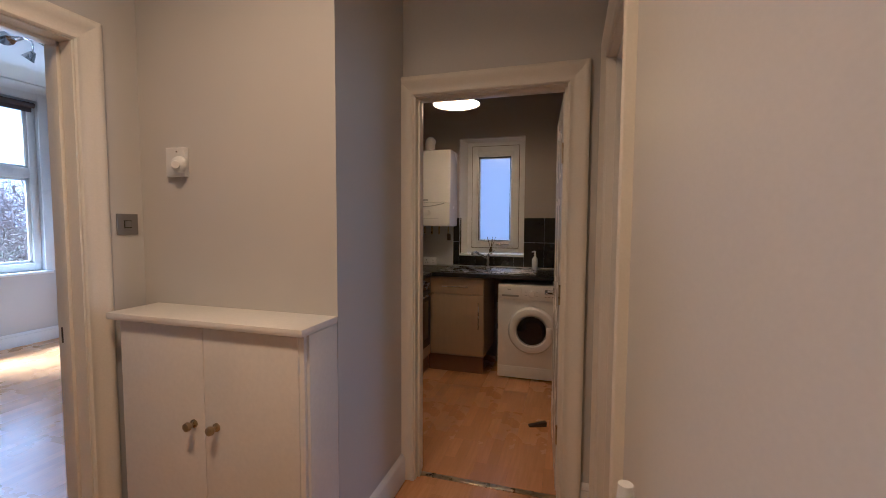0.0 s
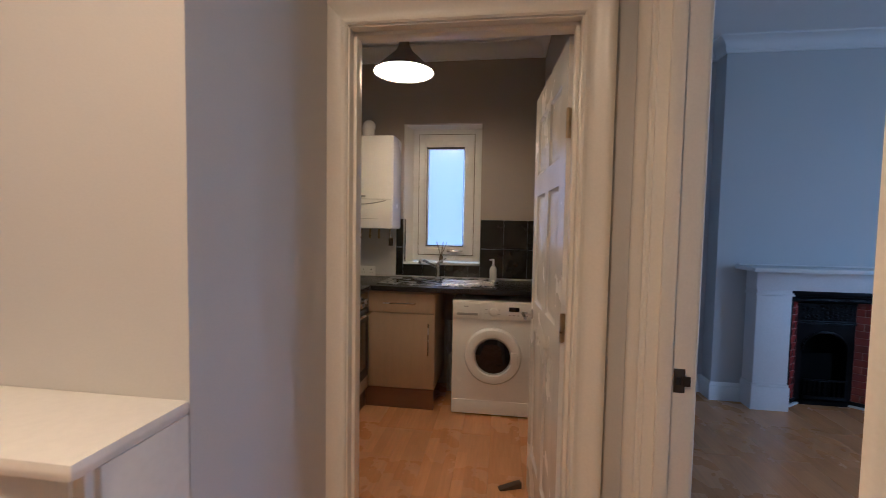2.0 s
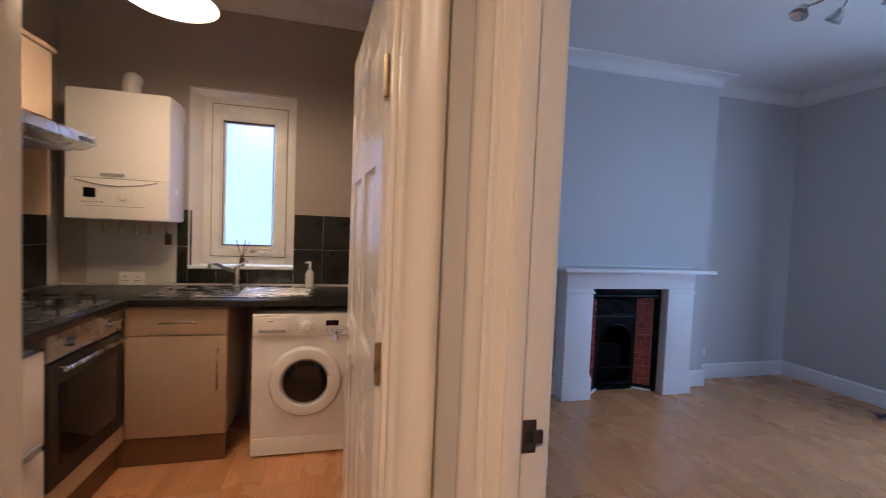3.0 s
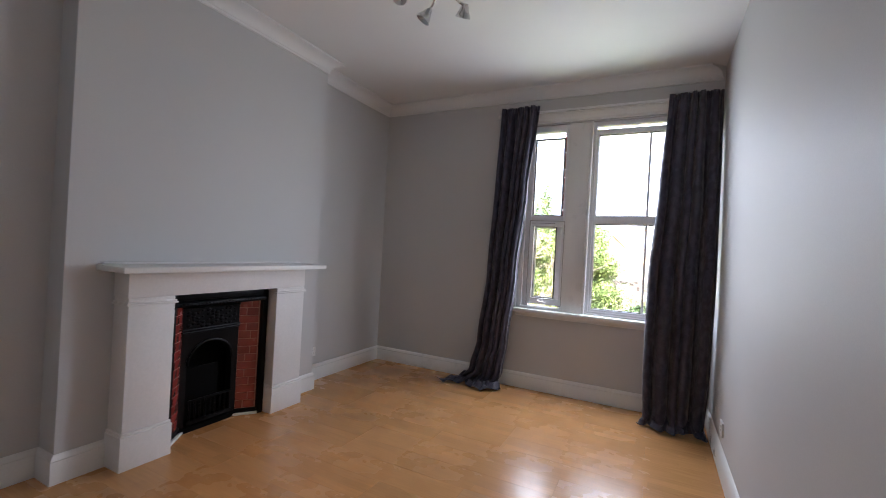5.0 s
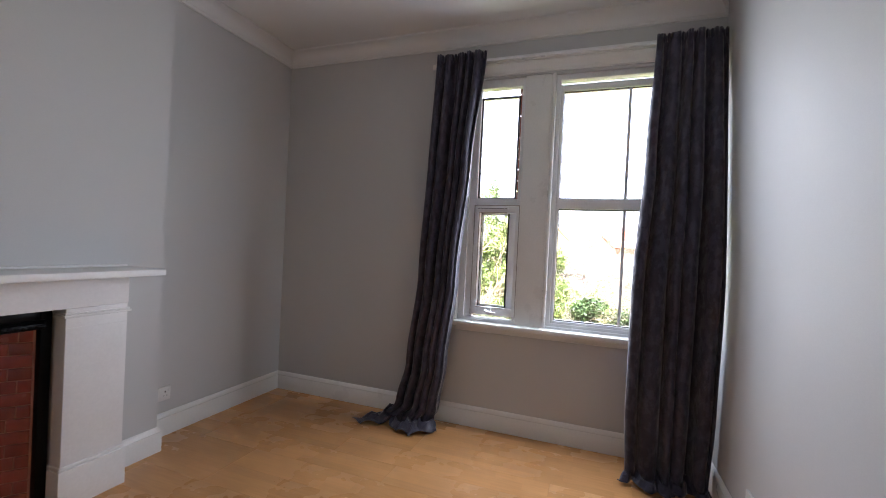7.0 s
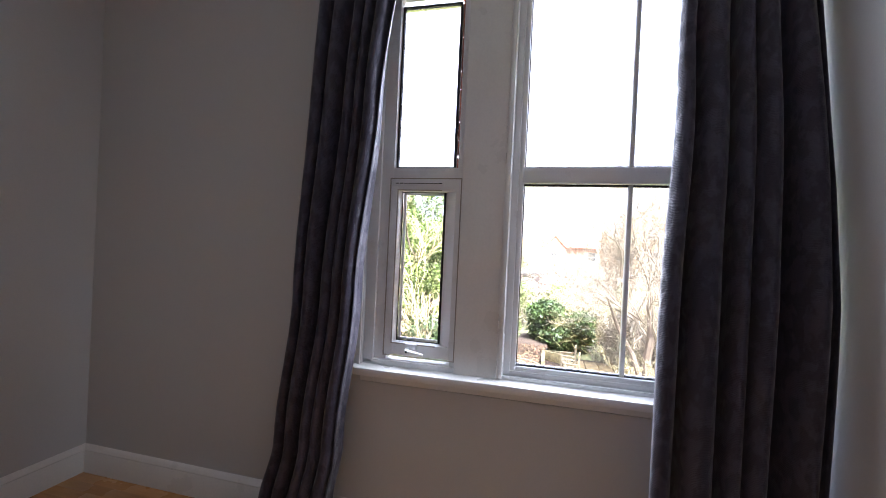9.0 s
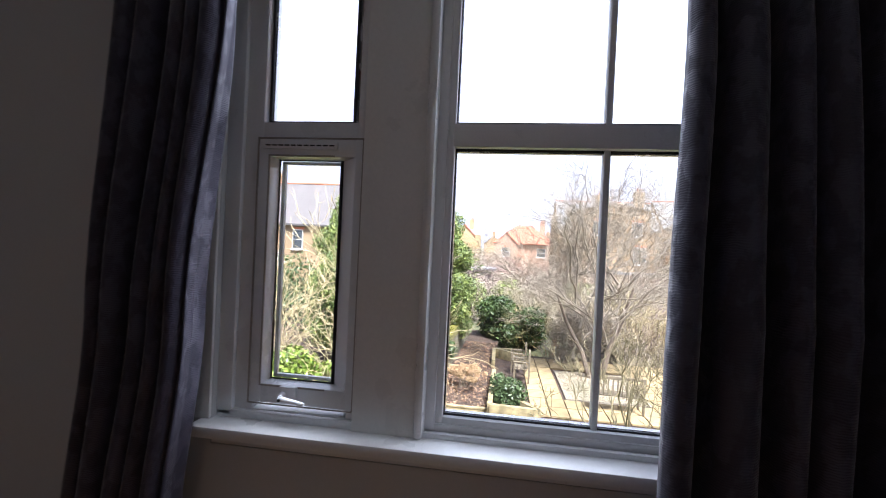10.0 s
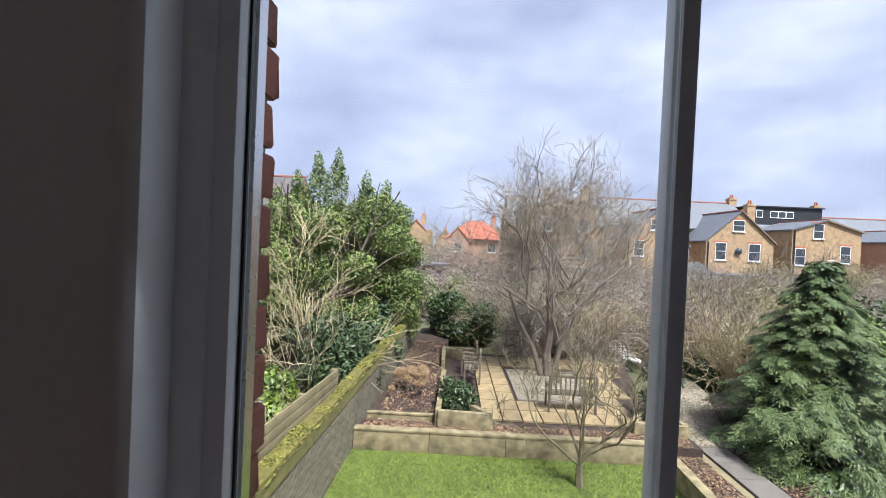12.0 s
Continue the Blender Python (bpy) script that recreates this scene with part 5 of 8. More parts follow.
part("filling_valve", boxes((-0.985, -0.955, 4.27, 4.31, 1.20, 1.27), bevel=0.004), BRONZE, bo)
solid("boiler_board", boxes((-1.444, -0.938, KI_N - 0.02, KI_N - 0.001, 0.941, 1.345), bevel=0.002), WALL, "plain painted board beneath the boiler", "panel")
socket((-1.19, KI_N - 0.02, 0.972), 0, "white double wall socket just above the worktop")

# oven run
ov = thing("built_in_oven", "built-in oven with a steel control panel and black glass door", "oven")
OY0, OY1 = 3.155, 3.752
part("body", boxes((-1.57, OF - 0.02, OY0, OY1, 0.24, 0.886)), GREYP, ov)
op = part("control_panel", boxes((OF - 0.02, OF + 0.004, OY0, OY1, 0.775, 0.884), bevel=0.003), STEEL, ov)
for y in (3.29, 3.62):
    bm = bmesh.new()
    lathe(bm, [(0.0, 0.0), (0.022, 0.0), (0.02, 0.012), (0.017, 0.03), (0, 0.032)], 18, pose(OF + 0.004, y, 0.83, 0, 90))
    part("knob", bm, STEEL, op)
od = part("oven_door", boxes((OF - 0.02, OF + 0.006, OY0 + 0.003, OY1 - 0.003, 0.25, 0.765), bevel=0.003), BLACK, ov)
part("door_window", boxes((OF + 0.006, OF + 0.009, OY0 + 0.07, OY1 - 0.07, 0.33, 0.67), bevel=0.001), DGLASS, od)
bm = bmesh.new()
tube(bm, (OF + 0.045, OY0 + 0.04, 0.738), (OF + 0.045, OY1 - 0.04, 0.738), 0.009)
for y in (OY0 + 0.07, OY1 - 0.07):
    tube(bm, (OF, y, 0.738), (OF + 0.045, y, 0.738), 0.007)
part("oven_handle", bm, STEEL, od)
part("filler_panel", boxes((OF - 0.02, OF, OY0, OY1 + 0.025, 0.152, 0.244), bevel=0.002), BEECH, ov)
part("plinth", boxes((OF - 0.045, OF - 0.028, 2.3, 3.79, 0.0, 0.150), bevel=0.002), KICKW, ov)
fz = thing("under_counter_freezer", "white under-counter freezer beside the oven", "freezer")
part("body", boxes((-1.56, OF - 0.03, 2.60, 3.14, 0.152, 0.84), bevel=0.004), WHITEM, fz)
part("door", boxes((OF - 0.03, OF + 0.004, 2.60, 3.14, 0.46, 0.835), bevel=0.008), WHITEM, fz)
part("drawer", boxes((OF - 0.03, OF + 0.004, 2.60, 3.14, 0.160, 0.44), bevel=0.008), WHITEM, fz)
part("grip", boxes((OF + 0.004, OF + 0.018, 2.7, 3.10, 0.455, 0.48), bevel=0.004), GREYP, fz)
hb = thing("gas_hob", "black gas hob with steel burner caps", "hob")
part("plate", boxes((-1.56, -1.03, 3.19, 3.73, 0.926, 0.934), bevel=0.003), STEEL, hb)
for x in (-1.42, -1.16):
    for y in (3.32, 3.60):
        bm = bmesh.new()
        lathe(bm, [(0, 0.03), (0.04, 0.03), (0.045, 0.02), (0.05, 0.0)], 18, Matrix.Translation((x, y, 0.934)))
        bn = part("burner", bm, BLACK, hb)
        bm = bmesh.new()
        for k in range(4):
            c, s = math.cos(k * math.pi / 2), math.sin(k * math.pi / 2)
            tube(bm, (x + 0.03 * c, y + 0.03 * s, 0.976), (x + 0.11 * c, y + 0.11 * s, 0.976), 0.005, n=6)
            tube(bm, (x + 0.11 * c, y + 0.11 * s, 0.976), (x + 0.11 * c, y + 0.11 * s, 0.934), 0.005, n=6)
        part("pan_support", bm, BLACK, bn)
ho = thing("cooker_hood", "slim steel cooker hood under the wall cupboard", "cooker hood")
bm = bmesh.new()
sec = [(0, 0), (0.43, 0.0), (0.49, 0.03), (0.485, 0.075), (0.25, 0.13), (0, 0.14)]
moulding(bm, sec, (KI_W, 3.14, 1.69), (KI_W, 3.735, 1.69), (1, 0, 0), (0, 0, 1))
part("canopy", bm, STEEL, ho)
part("control_slot", boxes((-1.118, -1.105, 3.60, 3.70, 1.725, 1.745)), BLACK, ho)
part("filter", boxes((KI_W + 0.02, -1.2, 3.18, 3.70, 1.682, 1.692)), GREYP, ho)
wc = thing("wall_cabinet", "pale beech wall cabinet over the cooker hood", "kitchen cabinet", group="kitchen cabinets")
part("body", boxes((KI_W, -1.318, 3.14, 3.735, 1.835, 2.16)), BEECH, wc)
part("door", boxes((-1.316, -1.298, 3.142, 3.733, 1.837, 2.158), bevel=0.003), BEECH, wc)
part("cornice", boxes((KI_W, -1.285, 3.12, 3.75, 2.16, 2.185), bevel=0.006), BEECH, wc)
solid("side_panel", boxes((KI_W, -1.318, 3.737, 3.755, 1.36, 2.16), bevel=0.002), BEECH, "pale beech end panel beside the hood", "panel")

# wall tiles, each its own piece
tw = thing("trim_wall_tiles_north", "black glazed wall tiles with pale joints behind the sink", "wall tiles", kind="structure")
part("grout_bed", boxes((KWX1 + 0.001, KI_E, KI_N - 0.006, KI_N - 0.001, 0.94, 1.436), (-0.937, KWX0 - 0.001, KI_N - 0.006, KI_N - 0.001, 0.94, 1.436),
                        (KWX0 - 0.001, KWX1 + 0.001, KI_N - 0.006, KI_N - 0.001, 0.94, KWZ0 - 0.013)), KGROUT, tw)
whole = mesh_of("tile", boxes((0.0, 0.196, -0.008, 0.0, 0.0, 0.244), bevel=0.002), BTILE)


def tile(host, x, z, w, h, y, me=None):
    ob = new("tile", me or mesh_of("tile", boxes((0, w, -0.008, 0.0, 0, h), bevel=0.002), BTILE))
    ob.parent, ob.location = host, (x, y, z)
    return ob


for z in (0.942, 1.190):
    for x, w in ((-0.202, 0.196), (-0.004, 0.196), (0.194, 0.104)):
        tile(tw, x, z, w, 0.244, KI_N - 0.006, whole if w == 0.196 else None)
    tile(tw, -0.936, z, 0.062, 0.244, KI_N - 0.006)
for x, w in ((-0.872, 0.17), (-0.70, 0.196), (-0.502, 0.196), (-0.304, 0.1)):
    tile(tw, x, 0.942, w, 0.098, KI_N - 0.006)
ts = thing("trim_wall_tiles_west", "black glazed wall tiles above the hob", "wall tiles", kind="structure")
part("grout_bed", boxes((KI_W + 0.001, KI_W + 0.006, 2.4, KI_N - 0.03, 0.94, 1.686)), KGROUT, ts)
for j in range(3):
    for i in range(9):
        y = 2.42 + i * 0.2
        ob = new("tile", whole)
        ob.parent = ts
        ob.matrix_basis = pose(KI_W + 0.006, y, 0.942 + j * 0.248, 0, 0, 90)
for z in (0.942, 1.190):
    ob = new("tile", mesh_of("tile", boxes((0, 0.02, -0.008, 0.0, 0, 0.244), bevel=0.002), BTILE))
    ob.parent, ob.matrix_basis = tw, pose(KWX0 + 0.006, KI_N + 0.001, max(z, KWZ0 + 0.007), 0, 0, 90)

# pendant
pd = thing("pendant_lamp", "lit pendant lamp with a wide conical metal shade", "pendant lamp", (-0.639, 3.325, 0))
SHADE = surface("pewter_shade", (0.22, 0.20, 0.18), 0.4, metal=0.4, dark=0.9, scale=6, grain=90, bump=0.03)
INNER = surface("white_shade_lining", (0.85, 0.84, 0.80), 0.5, dark=0.98, scale=6, grain=90, bump=0.0)
part("shade", lathe(bmesh.new(), [(0.186, 2.308), (0.188, 2.312), (0.05, 2.44), (0.034, 2.475), (0.03, 2.52), (0.0, 2.522)], 40), SHADE, pd)
part("shade_lining", lathe(bmesh.new(), [(0.184, 2.309), (0.046, 2.436), (0.0, 2.46)], 40), INNER, pd)
GLOW = glowing("lit_opal_glass", (1.0, 0.56, 0.22), 2.3)
part("bulb", ball(bmesh.new(), (0, 0, 2.378), 0.045), GLOW, pd, "lit opal bulb")
part("diffuser", lathe(bmesh.new(), [(0.178, 2.316), (0.12, 2.305), (0.06, 2.300), (0.0, 2.298)], 40), GLOW, pd, "glowing opal diffuser")
part("flex", tube(bmesh.new(), (0, 0, 2.52), (0, 0, CEIL_Z - 0.02), 0.004, n=8), BLACK, pd)
part("ceiling_rose", tube(bmesh.new(), (0, 0, CEIL_Z - 0.03), (0, 0, CEIL_Z), 0.045, 0.05, n=20), PLAST, pd)

# ---- lounge window, seen through the far doorway ----
w3 = thing("window_3", "white sash bay window of the lounge with a raised blind", "window", kind="structure")
LX = LO_W - 0.06
for d in ((LW0, LW0 + 0.07, LWZ0, LWZ1), (LW1 - 0.07, LW1, LWZ0, LWZ1), (2.5, 2.6, LWZ0, LWZ1), (LW0, LW1, LWZ0, LWZ0 + 0.09), (LW0, LW1, LWZ1 - 0.08, LWZ1), (LW0, LW1, 1.86, 1.97)):
    part("window_frame", box(bmesh.new(), LX - 0.06, LX + (0.012 if d[3] - d[2] > 1 else 0.008), d[0], d[1], d[2], d[3], 0.006), GLOSS, w3)
for y0, y1 in ((LW0 + 0.07, 2.5), (2.6, LW1 - 0.07)):
    for z0, z1 in ((LWZ0 + 0.09, 1.86), (1.97, LWZ1 - 0.08)):
        p = part("pane", boxes((LX - 0.03, LX - 0.025, y0, y1, z0, z1)), GLASS, w3)
        p.visible_shadow = False
        for d in ((y0, y0 + 0.03, z0, z1), (y1 - 0.03, y1, z0, z1), (y0, y1, z0, z0 + 0.03), (y0, y1, z1 - 0.03, z1)):
            part("sash_bar", box(bmesh.new(), LX - 0.04, LX - 0.012, *d, 0.004), GLOSS, w3)
part("window_sill", boxes((LO_W - 0.1, LO_W + 0.06, LW0 - 0.05, LW1 + 0.05, LWZ0 - 0.03, LWZ0), bevel=0.006), GLOSS, w3)
for y in (LW0 - 0.09, LW1):
    part("jamb_trim", box(bmesh.new(), LO_W, LO_W + 0.02, y, y + 0.09, LWZ0, LWZ1 + 0.09, 0.005), GLOSS, w3)
part("head_trim", box(bmesh.new(), LO_W, LO_W + 0.019, LW0, LW1, LWZ1, LWZ1 + 0.09, 0.005), GLOSS, w3)
DARKP = surface("brown_blind_fabric", (0.10, 0.075, 0.07), 0.7, dark=0.8, scale=8, grain=90, bump=0.1)
bl = thing("roller_blind", "rolled-up brown blind at the head of the lounge window", "blind")
part("roll", tube(bmesh.new(), (LO_W - 0.02, LW0 + 0.02, LWZ1 - 0.05), (LO_W - 0.02, LW1 - 0.02, LWZ1 - 0.05), 0.03), DARKP, bl)
part("cloth", boxes((LO_W - 0.025, LO_W - 0.02, LW0 + 0.04, LW1 - 0.04, LWZ1 - 0.13, LWZ1 - 0.05)), DARKP, bl)
ll = copy_thing(cl, pose(-3.75, 2.32, CEIL_Z, 0, 0, 30))
tagged(ll, "switched-off chrome lounge ceiling light with curved arms")

# ---- garden ----
GZ = -3.0
LAWN = surface("mossy_lawn", (0.17, 0.215, 0.035), 0.9, dark=0.3, scale=7, grain=26, bump=0.8, depth=0.02)
SOIL = surface("leafy_soil", (0.08, 0.052, 0.038), 0.95, dark=0.5, scale=4, grain=40, bump=0.9, depth=0.03)
CONC = surface("mossy_concrete", (0.34, 0.28, 0.15), 0.9, dark=0.35, scale=5.5, grain=60, bump=0.4, depth=0.006)
MOSS = surface("moss", (0.23, 0.20, 0.045), 0.95, dark=0.3, scale=9, grain=50, bump=0.9, depth=0.02)
FLAG = surface("buff_paving", (0.33, 0.245, 0.125), 0.88, dark=0.5, scale=3.5, grain=50, bump=0.3, depth=0.004, vary=0.24)
SLABG = surface("grey_paving", (0.17, 0.15, 0.125), 0.88, dark=0.7, scale=2.5, grain=50, bump=0.3, depth=0.004, vary=0.12)
GRAVEL = surface("pale_gravel", (0.36, 0.31, 0.24), 0.92, dark=0.4, scale=30, grain=70, bump=1.0, depth=0.02)
GREYBR = surface("weathered_garden_brick", (0.18, 0.16, 0.105), 0.92, dark=0.5, scale=5, grain=90, bump=0.5, depth=0.004, vary=0.22)
MOSSW = surface("moss_streaks", (0.22, 0.20, 0.06), 0.95, dark=0.45, scale=7, grain=60, bump=0.8, depth=0.01)
BENCHW = surface("grey_bench_timber", (0.17, 0.14, 0.095), 0.9, dark=0.6, scale=4, grain=30, bump=0.4, depth=0.003, vary=0.15)
TIMBER = surface("green_weathered_timber", (0.25, 0.205, 0.11), 0.9, dark=0.6, scale=4, grain=30, bump=0.4, depth=0.003, vary=0.15)
BARK = surface("grey_brown_bark", (0.20, 0.155, 0.12), 0.9, dark=0.6, scale=8, grain=60, bump=0.6, depth=0.006)
TWIG = surface("pale_bare_twigs", (0.30, 0.255, 0.20), 0.85, dark=0.75, scale=4, grain=40, bump=0.2, depth=0.002)
OLIVEB = surface("olive_bark", (0.21, 0.175, 0.10), 0.9, dark=0.65, scale=6, grain=50, bump=0.4, depth=0.004)
STRAW = surface("straw_stems", (0.42, 0.345, 0.20), 0.85, dark=0.75, scale=4, grain=40, bump=0.2, depth=0.002)


def leaf_mat(name, a, b, rough=0.45):
    m = bpy.data.materials.new(name)
    m.use_nodes = True
    nt = m.node_tree
    p = nt.nodes["Principled BSDF"]
    g = nt.nodes.new("ShaderNodeNewGeometry")
    broad = noise_fac(nt, 1.1, 3, 0.35, 0.65)
    c = mix_rgb(nt, g.outputs["Random Per Island"], a, b)
    c = mix_rgb(nt, broad, mix_rgb(nt, 1.0, c, (0.6, 0.66, 0.6), "MULTIPLY"), c)
    link(nt, c, p.inputs["Base Color"])
    p.inputs["Roughness"].default_value = rough
    return m


SLAB_ROOF = surface("roof_felt", (0.08, 0.08, 0.08), 0.9)
STOCK0 = surface("pale_painted_brick", (0.45, 0.44, 0.42), 0.9, dark=0.8, scale=2, grain=30, bump=0.3, depth=0.004)
HOLLY = leaf_mat("holly_leaves", (0.05, 0.09, 0.025), (0.27, 0.32, 0.075), 0.5)
IVY = leaf_mat("ivy_leaves", (0.03, 0.055, 0.018), (0.10, 0.14, 0.06))
LAUREL = leaf_mat("laurel_leaves", (0.07, 0.12, 0.015), (0.24, 0.31, 0.045))
CONIF = leaf_mat("conifer_sprays", (0.05, 0.09, 0.028), (0.21, 0.26, 0.085), 0.6)
# dark shrubs; also the painted shade deep in the conifer
DARKG = leaf_mat("dark_shrub_and_shaded_leaves", (0.02, 0.045, 0.012), (0.07, 0.11, 0.025))
DRYL = leaf_mat("dry_flower_heads", (0.30, 0.17, 0.10), (0.55, 0.38, 0.22), 0.9)
LITTER = leaf_mat("fallen_leaves", (0.14, 0.06, 0.04), (0.42, 0.28, 0.17), 0.9)
BLADE = leaf_mat("grass_blades", (0.05, 0.10, 0.012), (0.28, 0.34, 0.05), 0.7)


def mesh_arrays(name, verts, faces, mat):
    me = bpy.data.meshes.new(name)
    me.from_pydata(verts, [], faces)
    me.materials.append(mat)
    me.update()
    return me


def leaf_cloud(rng, pts, out, size, long=1.8, droop=0.0, jitter=0.7):
    """One kinked leaf at each point, facing roughly outward."""
    n = len(pts)
    d = out + rng.normal(0, jitter, (n, 3))
    d /= np.linalg.norm(d, axis=1)[:, None] + 1e-9
    t = np.cross(d, rng.normal(0, 1, (n, 3)))
    t[:, 2] -= droop
    t /= np.linalg.norm(t, axis=1)[:, None] + 1e-9
    s = np.cross(d, t)
    sz = size * rng.uniform(0.6, 1.3, n)[:, None]
    v = np.stack([pts - t * sz * long / 2, pts + s * sz * 0.5 + d * sz * 0.12, pts + t * sz * long / 2, pts - s * sz * 0.5 + d * sz * 0.12], 1).reshape(-1, 3)
    f = np.arange(4 * n).reshape(-1, 4)
    return v, f


def crown_points(rng, blobs, n, shell=0.45):
    """Points in the outer shell of many overlapping blobs (x, y, z, rx, ry, rz), with a lumpy outline."""
    b = np.array(blobs)
    w = b[:, 3] * b[:, 4] + b[:, 5] * b[:, 4]
    k = rng.choice(len(b), n, p=w / w.sum())
    d = rng.normal(0, 1, (n, 3))
    d /= np.linalg.norm(d, axis=1)[:, None]
    r = 1 - shell * rng.random(n) ** 1.6
    r *= 1 + 0.10 * np.sin(d[:, 0] * 9 + k) * np.cos(d[:, 1] * 7 + d[:, 2] * 8)
    return b[k, :3] + d * b[k, 3:] * r[:, None], d


def foliage(host, rng, blobs, n, size, mat, long=1.8, name="crown", droop=0.0):
    pts, d = crown_points(rng, blobs, n)
    v, f = leaf_cloud(rng, pts, d, size, long, droop)
    ob = new(name, mesh_arrays(name, v.tolist(), f.tolist(), mat))
    ob.parent = host
    return ob


class Limbs:
    """Collects tapered limbs into one mesh."""
    def __init__(self, sides=5, least=0.004):
        self.v, self.f, self.k, self.least = [], [], sides, least

    def limb(self, pts, radii):
        base = len(self.v)
        radii = [max(q, self.least) for q in radii]
        k = self.k if radii[0] > 0.012 else 3
        for i, (p, r) in enumerate(zip(pts, radii)):
            d = (pts[min(i + 1, len(pts) - 1)] - pts[max(i - 1, 0)]).normalized()
            a = d.orthogonal().normalized()
            b = d.cross(a)
            for j in range(k):
                q = 2 * math.pi * j / k
                self.v.append(tuple(p + (a * math.cos(q) + b * math.sin(q)) * r))
        for i in range(len(pts) - 1):
            for j in range(k):
                self.f.append((base + i * k + j, base + i * k + (j + 1) % k, base + (i + 1) * k + (j + 1) % k, base + (i + 1) * k + j))

    def grow(self, rnd, p, d, length, r, depth, spread, lift, kids, shrink=0.68, thin=0.6, tips=None):
        n = 4
        pts, radii = [p], [r]
        for i in range(n):
            d = (d + Vector((rnd.gauss(0, 1), rnd.gauss(0, 1), rnd.gauss(0, 1))) * 0.2 + Vector((0, 0, lift))).normalized()
            p = p + d * (length / n)
            pts.append(p)
            radii.append(r * (1 - (1 - thin) * (i + 1) / n))
        self.limb(pts, radii)
        if depth == 0:
            if tips is not None:
                tips.append(p)
            return
        for _ in range(kids if depth > 1 else kids + 1):
            j = rnd.randint(1, n)
            side = Vector((rnd.gauss(0, 1), rnd.gauss(0, 1), rnd.gauss(0, 1)))
            side = (side - d * side.dot(d)).normalized()
            nd = (d + side * spread * rnd.uniform(0.6, 1.3)).normalized()
            self.grow(rnd, pts[j], nd, length * shrink * rnd.uniform(0.75, 1.2), radii[j] * 0.62, depth - 1, spread, lift, kids, shrink, thin, tips)
        side = Vector((rnd.gauss(0, 1), rnd.gauss(0, 1), 0)) * 0.25
        self.grow(rnd, p, (d + side).normalized(), length * shrink, radii[-1], depth - 1, spread, lift, kids, shrink, thin, tips)

    def part(self, name, mat, host):
        ob = new(name, mesh_arrays(name, self.v, self.f, mat))
        ob.parent = host
        return ob


# ground: one sheet to the horizon
bm = bmesh.new()
bmesh.ops.create_grid(bm, x_segments=60, y_segments=60, size=1500, matrix=Matrix.Translation((1200, 0, GZ - 0.06)))
GROUND = surface("rough_garden_ground", (0.10, 0.105, 0.05), 0.95, dark=0.5, scale=0.25, grain=8, bump=0.6, depth=0.05)
setting("ground", bm, GROUND, "rough garden ground reaching the horizon", "ground")


def slab(name, label, cat, pts, z0, z1, mat, kind="structure"):
    bm = bmesh.new()
    lo = [bm.verts.new((x, y, z0)) for x, y in pts]
    hi = [bm.verts.new((x, y, z1)) for x, y in pts]
    bm.faces.new(lo[::-1])
    bm.faces.new(hi)
    for i in range(len(pts)):
        bm.faces.new((lo[i], lo[(i + 1) % len(pts)], hi[(i + 1) % len(pts)], hi[i]))
    return solid(name, bm, mat, label, cat, kind=kind)


slab("lawn", "mossy green lawn below the window", "lawn", ((5.0, -2.0), (12.88, -2.32), (12.88, 3.96), (5.0, 4.2)), GZ - 0.05, GZ, LAWN)
slab("ground_bed_front", "soil bed with fallen leaves behind the low wall", "flower bed", ((12.95, -3.2), (13.6, -3.2), (13.6, 3.9), (12.95, 3.9)), GZ, -2.66, SOIL)
slab("ground_bed_left", "brown soil bed beside the boundary wall", "flower bed", ((13.66, 2.28), (23.5, 2.0), (23.5, 3.3), (13.66, 3.75)), GZ, -2.60, SOIL)
slab("ground_bed_right", "soil strip with leaf litter beside the lawn", "flower bed", ((5.0, -2.95), (13.4, -3.25), (13.4, -2.45), (5.0, -2.1)), GZ - 0.02, -2.84, SOIL)
slab("patio_base", "paved terrace bedding", "patio", ((13.6, -2.7), (16.0, -3.3), (19.6, -4.2), (19.6, 2.2), (13.6, 2.2)), GZ - 0.02, -2.66, SOIL)
slab("path_gravel", "pale gravel path curving past the conifer", "path", ((13.42, -3.12), (14.6, -3.55), (16.7, -4.6), (19.5, -4.9), (19.4, -6.2), (16.9, -5.65), (15.2, -4.75), (13.42, -4.15)), GZ, -2.80, GRAVEL)
slab("path_base", "brown soil bed under the path slabs and the conifer", "path", ((5.0, -3.37), (13.42, -3.35), (13.42, -4.2), (15.2, -4.8), (16.9, -5.7), (16.9, -8.6), (5.0, -8.6)), GZ - 0.08, -2.885, SOIL)
slab("patio_gravel", "gravel patch round the bare tree", "gravel", ((15.1, 0.22), (17.75, 0.22), (17.75, -2.0), (15.1, -2.0)), -2.7, -2.612, GRAVEL)


